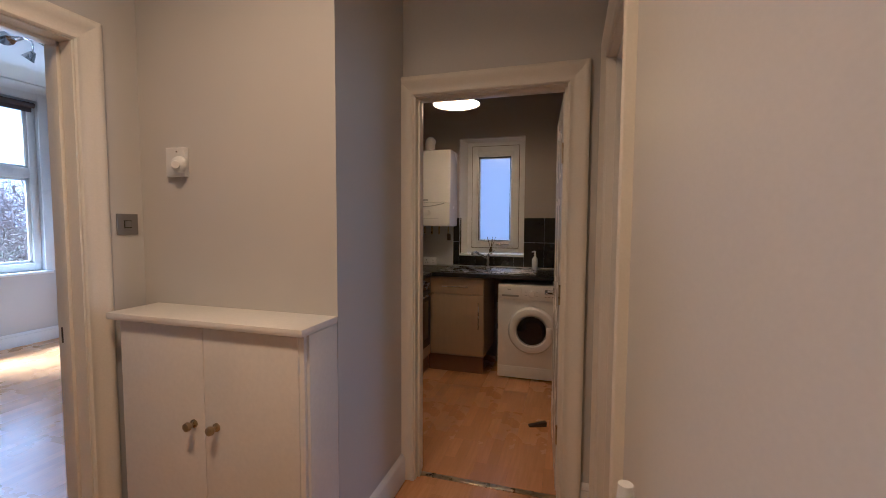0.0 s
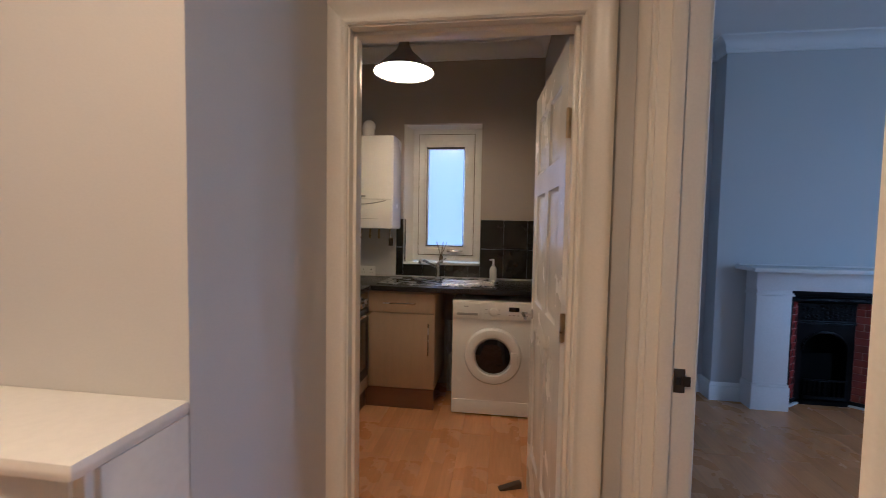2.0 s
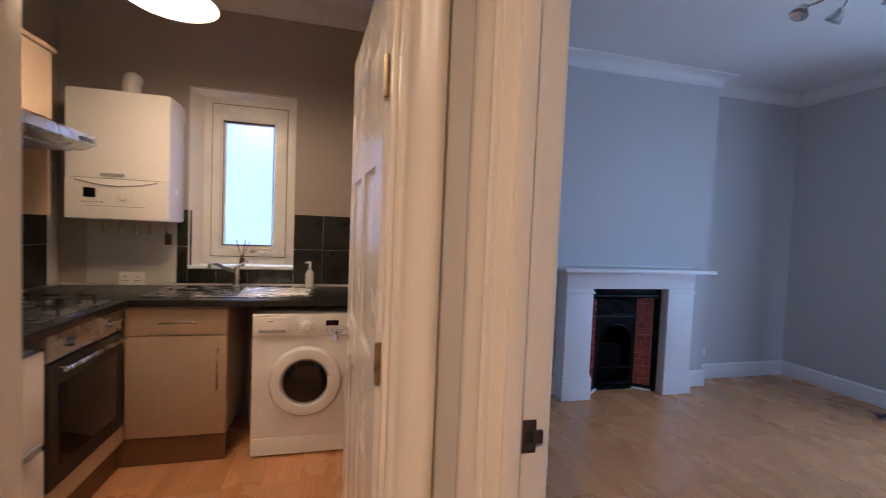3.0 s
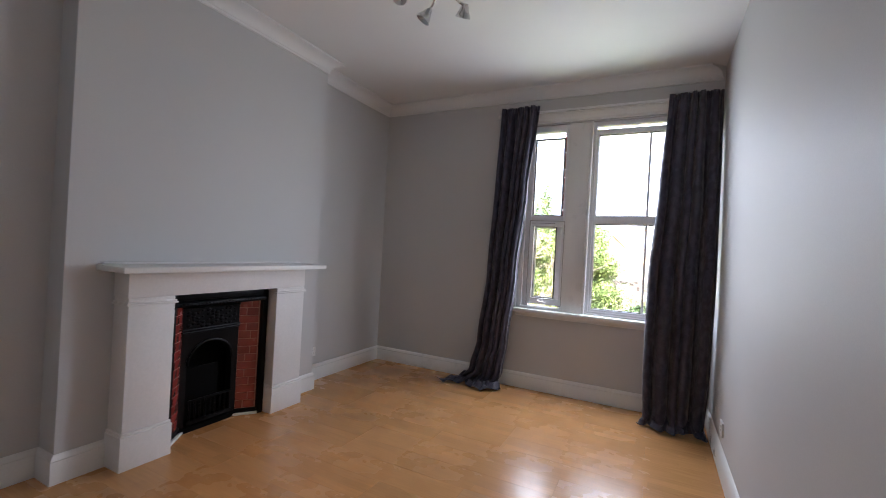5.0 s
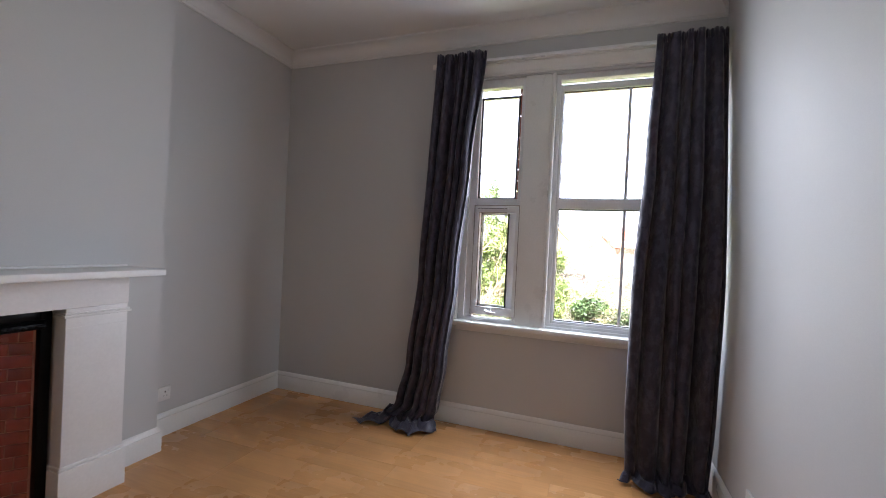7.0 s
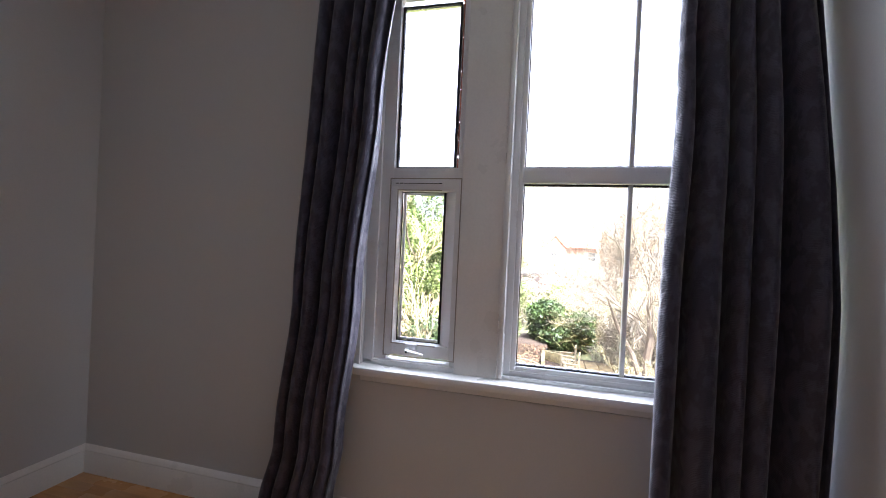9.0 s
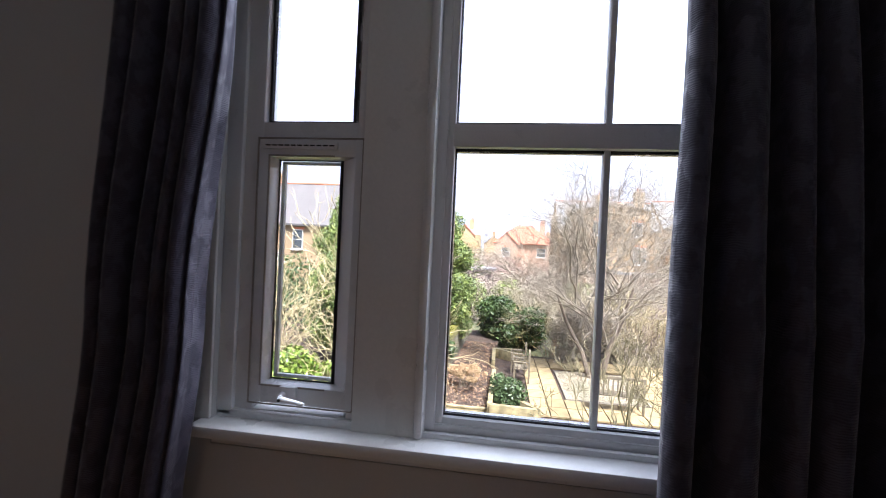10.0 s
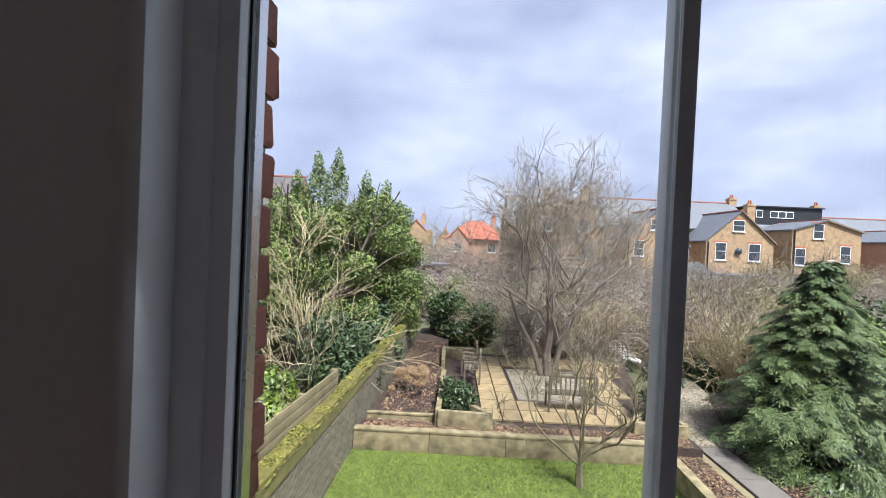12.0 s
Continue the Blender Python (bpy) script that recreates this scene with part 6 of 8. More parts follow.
def low_wall(name, label, a, b, z0, z1, thick=0.16, cope=True, mat=None):
    """A low garden wall with a slightly wider worn coping."""
    host = thing(name, label, "low wall")
    a, b = Vector((*a, 0)), Vector((*b, 0))
    L = (b - a).length
    ang = math.degrees(math.atan2((b - a).y, (b - a).x))
    rnd = random.Random(int(L * 100))
    m = pose(a.x, a.y, 0, 0, 0, ang)
    n = max(1, round(L / 1.5))
    for i in range(n):
        w = part("wall_panel", boxes((i * L / n + 0.004, (i + 1) * L / n - 0.004, -thick / 2, thick / 2, z0, z1 - 0.05), bevel=0.008), mat or CONC, host, at=m)
        if cope:
            part("coping", boxes((i * L / n + 0.003, (i + 1) * L / n - 0.003, -thick / 2 - 0.012, thick / 2 + 0.012, z1 - 0.05, z1 + rnd.uniform(-0.006, 0.006)), bevel=0.01), mat or CONC, host, at=m)
    return host


low_wall("garden_wall", "low mossy concrete wall along the lawn", (12.92, 3.92), (12.92, -2.30), GZ, -2.55)
low_wall("garden_wall", "low mossy concrete wall turning beside the lawn", (12.95, -2.36), (5.0, -2.02), GZ, -2.60)
low_wall("bed_edging", "timber edging board of the planting bed", (13.62, 3.8), (13.62, 2.25), -2.8, -2.50, 0.07)
PL = thing("raised_planter", "triangular raised concrete planter on the terrace", "planter")
for a, b in (((13.40, 2.22), (13.32, 1.08)), ((13.40, 2.22), (16.3, 2.16)), ((13.32, 1.08), (14.6, 2.16))):
    a, b = Vector((*a, 0)), Vector((*b, 0))
    part("side", boxes((0, (b - a).length, -0.06, 0.06, -2.75, -2.31), bevel=0.01), CONC, PL, at=pose(a.x, a.y, 0, 0, 0, math.degrees(math.atan2((b - a).y, (b - a).x))))
PL2 = thing("raised_planter", "far raised concrete planter on the terrace", "planter")
for a, b in (((19.05, 2.2), (18.4, 1.15)), ((19.05, 2.2), (17.4, 2.2)), ((19.05, 2.2), (19.2, 1.15))):
    a, b = Vector((*a, 0)), Vector((*b, 0))
    part("side", boxes((0, (b - a).length, -0.06, 0.06, -2.75, -2.33), bevel=0.01), CONC, PL2, at=pose(a.x, a.y, 0, 0, 0, math.degrees(math.atan2((b - a).y, (b - a).x))))
PL3 = thing("raised_planter", "triangular raised planter holding a young shrub", "planter")
for a, b in (((13.55, -2.05), (13.45, -3.15)), ((13.55, -2.05), (14.9, -2.95)), ((13.45, -3.15), (14.9, -2.95))):
    a, b = Vector((*a, 0)), Vector((*b, 0))
    part("side", boxes((0, (b - a).length, -0.06, 0.06, -2.85, -2.40), bevel=0.01), CONC, PL3, at=pose(a.x, a.y, 0, 0, 0, math.degrees(math.atan2((b - a).y, (b - a).x))))

# boundary wall on the other side, with bricks and a mossy top
bwall = thing("boundary_wall", "old brick boundary wall with a yellow mossy top", "brick wall", (8.3, 4.33, 0), math.degrees(math.atan2(-0.62, 10.0)))
part("core", boxes((0, 14.0, -0.10, 0.10, GZ, -1.63)), MORTAR, bwall)
part("mossy_top", boxes((0, 14.0, -0.13, 0.13, -1.65, -1.575), bevel=0.025), MOSS, bwall)
part("moss_cover", boxes((0, 14.0, -0.128, -0.121, -1.86, -1.65)), MOSSW, bwall)
MOSSL = leaf_mat("moss_tufts", (0.10, 0.10, 0.02), (0.34, 0.31, 0.07), 0.95)
mr = np.random.default_rng(41)
mp = np.column_stack([mr.uniform(0, 14, 9000), mr.normal(0, 0.075, 9000).clip(-0.15, 0.15), np.full(9000, -1.575)])
mp[:, 2] += 0.03 * np.sin(mp[:, 0] * 5.3) * np.sin(mp[:, 0] * 2.1) - np.where(np.abs(mp[:, 1]) > 0.12, 0.04, 0)
mv, mf = leaf_cloud(mr, mp, np.tile((0, 0, 1.0), (9000, 1)), 0.035, 1.3, 0, 0.6)
ob = new("moss_tufts", mesh_arrays("moss_tufts", mv.tolist(), mf.tolist(), MOSSL))
ob.parent = bwall
tagged(ob, kind="stuff")
gb = [brick_mesh(0.213, 0.10, 0.066, 20 + k, GREYBR) for k in range(4)]
verts, faces = [], []
src = [tuple(v.co) for v in gb[0].vertices], [tuple(p.vertices) for p in gb[0].polygons]
rnd = random.Random(11)
for c in range(18):
    for i in range(62):
        x = 0.11 + i * 0.225 + (0.112 if c % 2 else 0)
        if x > 13.9:
            continue
        z, y = GZ + 0.04 + c * 0.0755, -0.064 + rnd.uniform(-0.003, 0.003)
        if 0.9 < x < 4.6:
            ob = new("brick", gb[(c * 7 + i) % 4])
            ob.parent, ob.location = bwall, (x, y, z)
        else:
            k = len(verts)
            verts += [(p[0] + x, p[1] + y, p[2] + z) for p in src[0]]
            faces += [tuple(q + k for q in f) for f in src[1]]
ob = new("far_bricks", mesh_arrays("far_bricks", verts, faces, GREYBR))
ob.parent = bwall
tagged(ob, kind="stuff")

fence = thing("wooden_fence", "low weathered timber fence behind the boundary wall", "fence", (8.0, 4.66, 0), math.degrees(math.atan2(-0.45, 4.2)))
for i in range(4):
    part("post", boxes((0.15 + i * 1.35, 0.25 + i * 1.35, -0.05, 0.05, GZ, -1.18), bevel=0.01), TIMBER, fence)
for r in range(7):
    part("slat", boxes((0.0, 4.3, -0.075, -0.055, GZ + 0.75 + r * 0.155, GZ + 0.89 + r * 0.155), bevel=0.004), TIMBER, fence)
tre = thing("trellis", "grey timber trellis panel at the end of the terrace", "trellis", (19.6, -3.6, -2.6), -80)
for i in range(8):
    part("upright", boxes((i * 0.22, i * 0.22 + 0.03, 0, 0.02, 0, 1.7)), TIMBER, tre)
for i in range(10):
    part("cross_slat", boxes((0, 1.57, 0.021, 0.04, 0.05 + i * 0.17, 0.08 + i * 0.17)), TIMBER, tre)


def garden_bench(at, turn, label, w=1.2):
    h = thing("garden_bench", label, "bench", at, turn)
    for x in (0.03, w - 0.08):
        part("leg", boxes((x, x + 0.05, 0.0, 0.05, 0, 0.60), bevel=0.006), BENCHW, h)
        part("leg", boxes((x, x + 0.05, 0.42, 0.47, 0, 0.90), bevel=0.006), BENCHW, h)
        part("armrest", boxes((x - 0.01, x + 0.06, -0.02, 0.46, 0.60, 0.63), bevel=0.006), BENCHW, h)
    for i in range(4):
        part("seat_slat", boxes((0.02, w - 0.02, 0.02 + i * 0.1, 0.10 + i * 0.1, 0.40, 0.425), bevel=0.004), BENCHW, h)
    part("top_rail", boxes((0.03, w - 0.03, 0.425, 0.465, 0.83, 0.90), bevel=0.006), BENCHW, h)
    for i in range(int(w / 0.11)):
        part("back_slat", boxes((0.1 + i * 0.11, 0.13 + i * 0.11, 0.435, 0.455, 0.43, 0.83)), BENCHW, h)
    return h


garden_bench((19.1, 0.1, -2.6), -95, "weathered timber bench on the terrace", 1.2)
garden_bench((16.6, 1.55, -2.6), 175, "weathered timber garden chair beside the planter", 0.6)
garden_bench((17.6, 1.6, -2.6), 175, "weathered timber garden chair in the shade", 0.6)
garden_bench((14.75, -1.55, -2.6), 88, "weathered timber bench facing away", 1.2)

rng = np.random.default_rng(5)


def scatter(name, label, cat, poly, n, z, size, mat, lift=0.02, host=None):
    """Loose leaves or blades lying over a quadrilateral of the ground."""
    a, b, c, d = (np.array(p) for p in poly)
    u, v = rng.random(n)[:, None], rng.random(n)[:, None]
    xy = (a * (1 - u) + b * u) * (1 - v) + (d * (1 - u) + c * u) * v
    pts = np.column_stack([xy, z + lift * rng.random(n)])
    vv, ff = leaf_cloud(rng, pts, np.tile((0, 0, 1.0), (n, 1)), size, 1.3, 0, 0.35)
    ob = new(name, mesh_arrays(name, vv.tolist(), ff.tolist(), mat))
    return tagged(ob, label, cat, kind="stuff")


scatter("leaf_litter", "fallen brown leaves over the front bed", "leaf litter", ((12.98, -3.1), (13.55, -3.1), (13.55, 3.8), (12.98, 3.8)), 4200, -2.655, 0.035, LITTER)
scatter("leaf_litter", "fallen brown leaves over the long bed", "leaf litter", ((13.7, 2.3), (21, 2.1), (21, 3.4), (13.7, 3.6)), 2600, -2.595, 0.045, LITTER)
scatter("leaf_litter", "fallen leaves on the soil strip", "leaf litter", ((8, -2.9), (13.3, -3.2), (13.3, -2.5), (8, -2.25)), 3000, -2.835, 0.04, LITTER)
PEB = leaf_mat("gravel_stones", (0.20, 0.15, 0.10), (0.62, 0.53, 0.41), 0.9)
scatter("gravel", "loose pale gravel stones on the path", "gravel", ((13.45, -3.2), (16.7, -4.65), (16.9, -5.6), (13.45, -4.1)), 9000, -2.797, 0.035, PEB, 0.012)
scatter("gravel", "loose pale gravel stones round the bare tree", "gravel", ((15.15, 0.18), (17.7, 0.18), (17.7, -1.95), (15.15, -1.95)), 7000, -2.609, 0.035, PEB, 0.012)
scatter("gravel", "loose pale gravel stones where the path turns away", "gravel", ((16.7, -4.65), (19.4, -4.95), (19.3, -6.1), (16.9, -5.6)), 6000, -2.797, 0.035, PEB, 0.012)
scatter("leaf_litter", "brown needles and leaves under the conifer", "leaf litter", ((10.0, -4.0), (13.4, -4.2), (13.4, -6.4), (10.0, -6.2)), 4000, -2.88, 0.04, LITTER)
n = 60000
xy = np.column_stack([rng.uniform(7.6, 12.85, n), rng.uniform(-2.1, 3.95, n)])
base = np.column_stack([xy, np.full(n, GZ)])
tip = base + np.column_stack([rng.normal(0, 0.03, n), rng.normal(0, 0.03, n), rng.uniform(0.012, 0.045, n)])
w = rng.normal(0, 1, (n, 3)) * np.array((1, 1, 0))
w *= 0.009 / (np.linalg.norm(w, axis=1)[:, None] + 1e-9)
v = np.stack([base - w, base + w, tip], 1).reshape(-1, 3)
tagged(new("grass", mesh_arrays("grass", v.tolist(), np.arange(3 * n).reshape(-1, 3).tolist(), BLADE)), "short mossy grass blades on the lawn", "grass", kind="stuff")

# evergreen tree with pointed tops
ht = thing("evergreen_tree", "dense evergreen holly tree with several pointed tops", "tree", (19.2, 6.2, GZ))
L = Limbs()
rnd = random.Random(4)
for k in range(5):
    a = k * 1.3
    L.grow(rnd, Vector((0.15 * math.cos(a), 0.2 * math.sin(a), 0)), Vector((0.25 * math.cos(a), 0.35 * math.sin(a), 1)), 3.2, 0.10, 2, 0.6, 0.1, 2)
L.part("trunk", BARK, ht)
blobs = []
for k in range(64):
    z = rnd.uniform(0.8, 5.6)
    r = 2.75 * math.sqrt(max(0.05, 1 - ((z - 2.6) / 3.9) ** 2))
    a = rnd.uniform(0, 2 * math.pi)
    q = r * math.sqrt(rnd.uniform(0.35, 1))
    s = rnd.uniform(0.45, 0.85)
    blobs.append((q * math.cos(a) * 0.9, q * math.sin(a), z, s, s, s * 0.9))
for y, z, h in ((0.75, 6.2, 1.3), (0.05, 6.3, 1.35), (-1.0, 5.9, 0.95), (-1.7, 5.6, 0.95), (1.5, 5.9, 0.9), (-2.2, 5.1, 0.7), (2.2, 5.4, 0.8)):
    blobs += [(rnd.uniform(-0.4, 0.4), y, z - 0.3, 0.42, 0.40, h * 0.75), (0, y, z + h * 0.35, 0.22, 0.2, h * 0.55)]
foliage(ht, rng, blobs, 120000, 0.055, HOLLY)

# ivy and wispy shrubs over the wall
iv = thing("ivy_shrub", "dark ivy bush tumbling over the boundary wall", "shrub", (16.6, 4.9, GZ))
foliage(iv, rng, [(rnd.uniform(-2.2, 2.4), rnd.uniform(-0.9, 0.9), rnd.uniform(0.4, 1.9), 0.6, 0.6, 0.5) for _ in range(26)], 16000, 0.08, IVY)


def wispy(name, label, at, n, length, mat, seed, spread=0.8, r=0.012, lift=0.02, depth=2):
    h = thing(name, label, "shrub", at)
    L = Limbs(4, 0.007)
    rn = random.Random(seed)
    for _ in range(n):
        a = rn.uniform(0, 2 * math.pi)
        L.grow(rn, Vector((rn.gauss(0, 0.25), rn.gauss(0, 0.25), 0)), Vector((spread * math.cos(a), spread * math.sin(a), 1)), length * rn.uniform(0.6, 1.1), r, depth, 0.5, lift, 2, 0.6)
    L.part("stems", mat, h)
    return h


wispy("bare_shrub", "pale arching bare stems before the evergreen", (14.6, 5.9, GZ), 22, 2.2, STRAW, 3, 0.9, 0.014, -0.02)
wispy("bare_shrub", "tangle of pale bare stems along the wall", (12.4, 5.6, GZ), 44, 0.85, TWIG, 5, 1.2, 0.012, -0.04)
wispy("bare_shrub", "tall straw-coloured stems in the next garden", (15.2, 9.2, GZ), 40, 2.6, STRAW, 6, 0.55, 0.014, 0.0)
hb2 = thing("laurel_hedge", "bright green laurel hedge in the next garden", "hedge", (12.3, 7.9, GZ))
foliage(hb2, rng, [(rnd.uniform(-1.8, 1.8), rnd.uniform(-2.3, 1.9), rnd.uniform(0.3, 1.15), 0.6, 0.6, 0.5) for _ in range(40)], 22000, 0.085, LAUREL, 2.0)
us = thing("low_undergrowth", "green undergrowth behind the timber fence", "shrub", (10.9, 5.5, GZ))
foliage(us, rng, [(rnd.uniform(-1.6, 1.4), rnd.uniform(-0.6, 0.6), rnd.uniform(0.2, 0.8), 0.5, 0.5, 0.35) for _ in range(16)], 8000, 0.07, LAUREL)
hy = thing("hydrangea_bush", "hydrangea bush with dry pinkish flower heads", "shrub", (15.3, 3.0, -2.6))
L = Limbs(4)
tips = []
for k in range(46):
    a = rnd.uniform(0, 6.28)
    L.grow(rnd, Vector((rnd.gauss(0, 0.25), rnd.gauss(0, 0.2), 0)), Vector((0.5 * math.cos(a), 0.5 * math.sin(a), 1)), 0.55, 0.006, 0, 0.4, 0.0, 1, tips=tips)
L.part("stems", TWIG, hy)
foliage(hy, rng, [(*t, 0.085, 0.085, 0.07) for t in tips], 7000, 0.026, DRYL, 1.2, "flower_heads")
ds = thing("dark_shrub", "rounded dark green shrub at the end of the bed", "shrub", (22.6, 1.7, GZ))
foliage(ds, rng, [(rnd.uniform(-0.9, 0.9), rnd.uniform(-1.2, 1.2), rnd.uniform(0.4, 1.7), 0.55, 0.6, 0.5) for _ in range(22)], 9000, 0.10, DARKG)
ps2 = thing("potted_shrub", "small grey-green shrub in the raised planter", "shrub", (13.95, 1.85, -2.5))
foliage(ps2, rng, [(rnd.uniform(-0.25, 0.3), rnd.uniform(-0.35, 0.2), rnd.uniform(0.1, 0.55), 0.22, 0.22, 0.2) for _ in range(12)], 2600, 0.05, IVY)
yt = thing("young_tree", "young evergreen tree in the raised planter", "tree", (14.1, -2.85, -2.6))
L = Limbs()
L.grow(rnd, Vector((0, 0, 0)), Vector((0, 0, 1)), 0.9, 0.02, 2, 0.5, 0.1, 2)
L.part("trunk", BARK, yt)
foliage(yt, rng, [(rnd.uniform(-0.3, 0.3), rnd.uniform(-0.3, 0.3), rnd.uniform(0.5, 1.25), 0.24, 0.24, 0.22) for _ in range(14)], 2600, 0.05, IVY)

# big bare tree on the terrace
bt = thing("bare_tree", "large bare tree with a dense spray of twigs", "tree", (17.3, -1.0, -2.62))
rnd = random.Random(21)
L = Limbs(7, 0.02)
L.limb([Vector((0, 0, 0)), Vector((0.05, 0.04, 0.7)), Vector((-0.02, -0.05, 1.5)), Vector((0.06, 0.02, 2.4)), Vector((0.0, 0.1, 3.3))], [0.17, 0.13, 0.12, 0.10, 0.06])
L.limb([Vector((0.1, -0.2, 0)), Vector((0.12, -0.4, 0.9)), Vector((0.05, -0.75, 1.9)), Vector((0.1, -1.05, 2.9))], [0.10, 0.08, 0.065, 0.04])
L.limb([Vector((-0.1, 0.2, 0)), Vector((0.0, 0.45, 0.8)), Vector((0.1, 0.95, 1.7)), Vector((0.0, 1.3, 2.6))], [0.09, 0.07, 0.055, 0.03])
L.part("trunk", BARK, bt)
L = Limbs(5, 0.0048)
for k in range(22):
    a = k * 2.4 + 0.3
    z = 1.0 + 0.105 * k
    at = Vector((0.03, (0.0, -0.55, 0.7)[k % 3] * min(1, z / 2), z))
    L.grow(rnd, at, Vector((0.5 * math.cos(a), 0.62 * math.sin(a), 1.05)), 1.75, 0.042, 4, 0.66, 0.05, 3 if k % 2 else 2, 0.72)
L.part("limbs", TWIG, bt)
# slender bare tree by the lawn
st = thing("small_bare_tree", "slender bare tree with forked stems beside the lawn", "tree", (11.95, -0.42, GZ))
L = Limbs(5, 0.006)
rnd = random.Random(13)
L.limb([Vector((0, 0, 0)), Vector((0.01, 0.02, 0.25)), Vector((0.0, 0.02, 0.45))], [0.08, 0.066, 0.06])
for k, (dy, dx) in enumerate(((0.75, 0.1), (0.3, -0.2), (-0.1, 0.1), (-0.45, -0.1), (-0.7, 0.15), (0.1, 0.4))):
    L.grow(rnd, Vector((0, 0.01, 0.38 + 0.02 * k)), Vector((dx, dy * 1.15, 1)), 1.15, 0.030, 4, 0.45, 0.05, 2, 0.62)
L.part("trunk_and_limbs", OLIVEB, st)

# conifer with drooping sprays
cf = thing("conifer_tree", "broad green cypress with drooping feathery sprays", "tree", (13.4, -5.76, GZ))
L = Limbs()
L.limb([Vector((0, 0, 0)), Vector((0, 0, 2)), Vector((0, 0, 4.4))], [0.12, 0.08, 0.01])
L.part("trunk", BARK, cf)
r2 = np.random.default_rng(8)


def conifer_sprays(n, per, inset, size, name, mat):
    """Flat drooping fans set in tiers round the trunk, with a lumpy outline and gaps between the fans."""
    P, T, N = [], [], []
    for k in range(n):
        h = r2.random() ** 1.2
        a = r2.uniform(0, 2 * math.pi)
        lump = 1 + 0.13 * math.sin(3 * a + 7 * h) + 0.10 * math.sin(5 * a - 19 * h + 1.3) + r2.normal(0, 0.06)
        R = (1.86 * (1 - h) ** 0.78 + 0.05) * lump * inset
        z = 0.30 + 3.95 * h
        length = 0.30 + 0.42 * (1 - h) * r2.uniform(0.6, 1.2)
        o = np.array((math.cos(a), math.sin(a), 0.0))
        side = np.array((-math.sin(a), math.cos(a), 0.0))
        tw = r2.normal(0, 0.35)
        ax = o * math.cos(tw) + side * math.sin(tw)
        sd = np.array((-ax[1], ax[0], 0.0))
        s = r2.random(per) ** 0.8
        w = r2.normal(0, 0.5, per) * (1.1 - 0.8 * s) * length * 0.55
        root = o * max(R - length * 0.75, 0.02) + np.array((0, 0, z))
        p = root + ax * (s * length)[:, None] + sd * w[:, None]
        p[:, 2] += 0.10 * s - 0.50 * length * s ** 2 - 0.5 * np.abs(w) + r2.normal(0, 0.018, per)
        t = ax + sd * (np.sign(w) * 0.75)[:, None] + np.array((0, 0, 1.0)) * (0.1 - 0.95 * s)[:, None] + r2.normal(0, 0.22, (per, 3))
        P.append(p)
        T.append(t)
        N.append(np.tile(ax * 0.5 + np.array((0, 0, 1.0)), (per, 1)) + r2.normal(0, 0.3, (per, 3)))
    P, T, N = np.concatenate(P), np.concatenate(T), np.concatenate(N)
    T /= np.linalg.norm(T, axis=1)[:, None]
    S = np.cross(T, N)
    S /= np.linalg.norm(S, axis=1)[:, None]
    sz = size * r2.uniform(0.6, 1.3, len(P))[:, None]
    v = np.stack([P - T * sz * 1.6, P + S * sz * 0.5, P + T * sz * 2.2, P - S * sz * 0.5], 1).reshape(-1, 3)
    ob = new(name, mesh_arrays(name, v.tolist(), np.arange(len(v)).reshape(-1, 4).tolist(), mat))
    ob.parent = cf


conifer_sprays(640, 250, 1.0, 0.0165, "crown", CONIF)
# darker leaves inside the crown: the shade between fans, put into the colour
conifer_sprays(300, 70, 0.72, 0.05, "shaded_inner_foliage", DARKG)

# background planting
for k, (x, y, hgt, n, mat, sd) in enumerate(((21, -6.5, 2.3, 70, TWIG, 31), (24, -9.5, 2.6, 80, TWIG, 32), (27, -13, 2.8, 80, TWIG, 33), (20.5, -3.0, 2.2, 50, STRAW, 34),
                                             (26, -3.5, 2.4, 60, TWIG, 35), (25, 0.3, 1.8, 50, TWIG, 36), (29, -18, 3.0, 70, TWIG, 37), (18.5, -6.8, 1.6, 60, STRAW, 38), (32, -8, 3.0, 60, TWIG, 39))):
    wispy("bare_bush", "brown leafless bush among the far gardens", (x, y, GZ), n, hgt, mat, sd, 0.75, 0.016, 0.0)
for k, (x, y, s) in enumerate(((19.0, -8.6, 1.0), (23, -16.5, 1.6), (30, 3.0, 1.3), (33, -3.0, 1.2), (18.6, -6.9, 0.6), (16, -9.5, 1.5), (28, 6.5, 2.0), (23.5, 12, 2.0))):
    g = thing("green_bush", "green bush among the far gardens", "shrub", (x, y, GZ))
    foliage(g, rng, [(rnd.uniform(-1, 1) * s, rnd.uniform(-1.2, 1.2) * s, rnd.uniform(0.3, 1.5) * s, 0.6 * s, 0.6 * s, 0.5 * s) for _ in range(16)], 5000, 0.10, (DARKG, LAUREL, HOLLY)[(k + 2) % 3])



def twig_mass(label, at, blobs, n, mat, size=0.022, long=20):
    """A dense leafless thicket."""
    h = thing("bare_thicket", label, "shrub", at)
    pts, d = crown_points(rng, blobs, n, 0.8)
    d[:, 2] = np.abs(d[:, 2]) * 0.5
    v, f = leaf_cloud(rng, pts, d, size, long, 0.0, 0.9)
    ob = new("twigs", mesh_arrays("twigs", v.tolist(), f.tolist(), mat))
    ob.parent = h


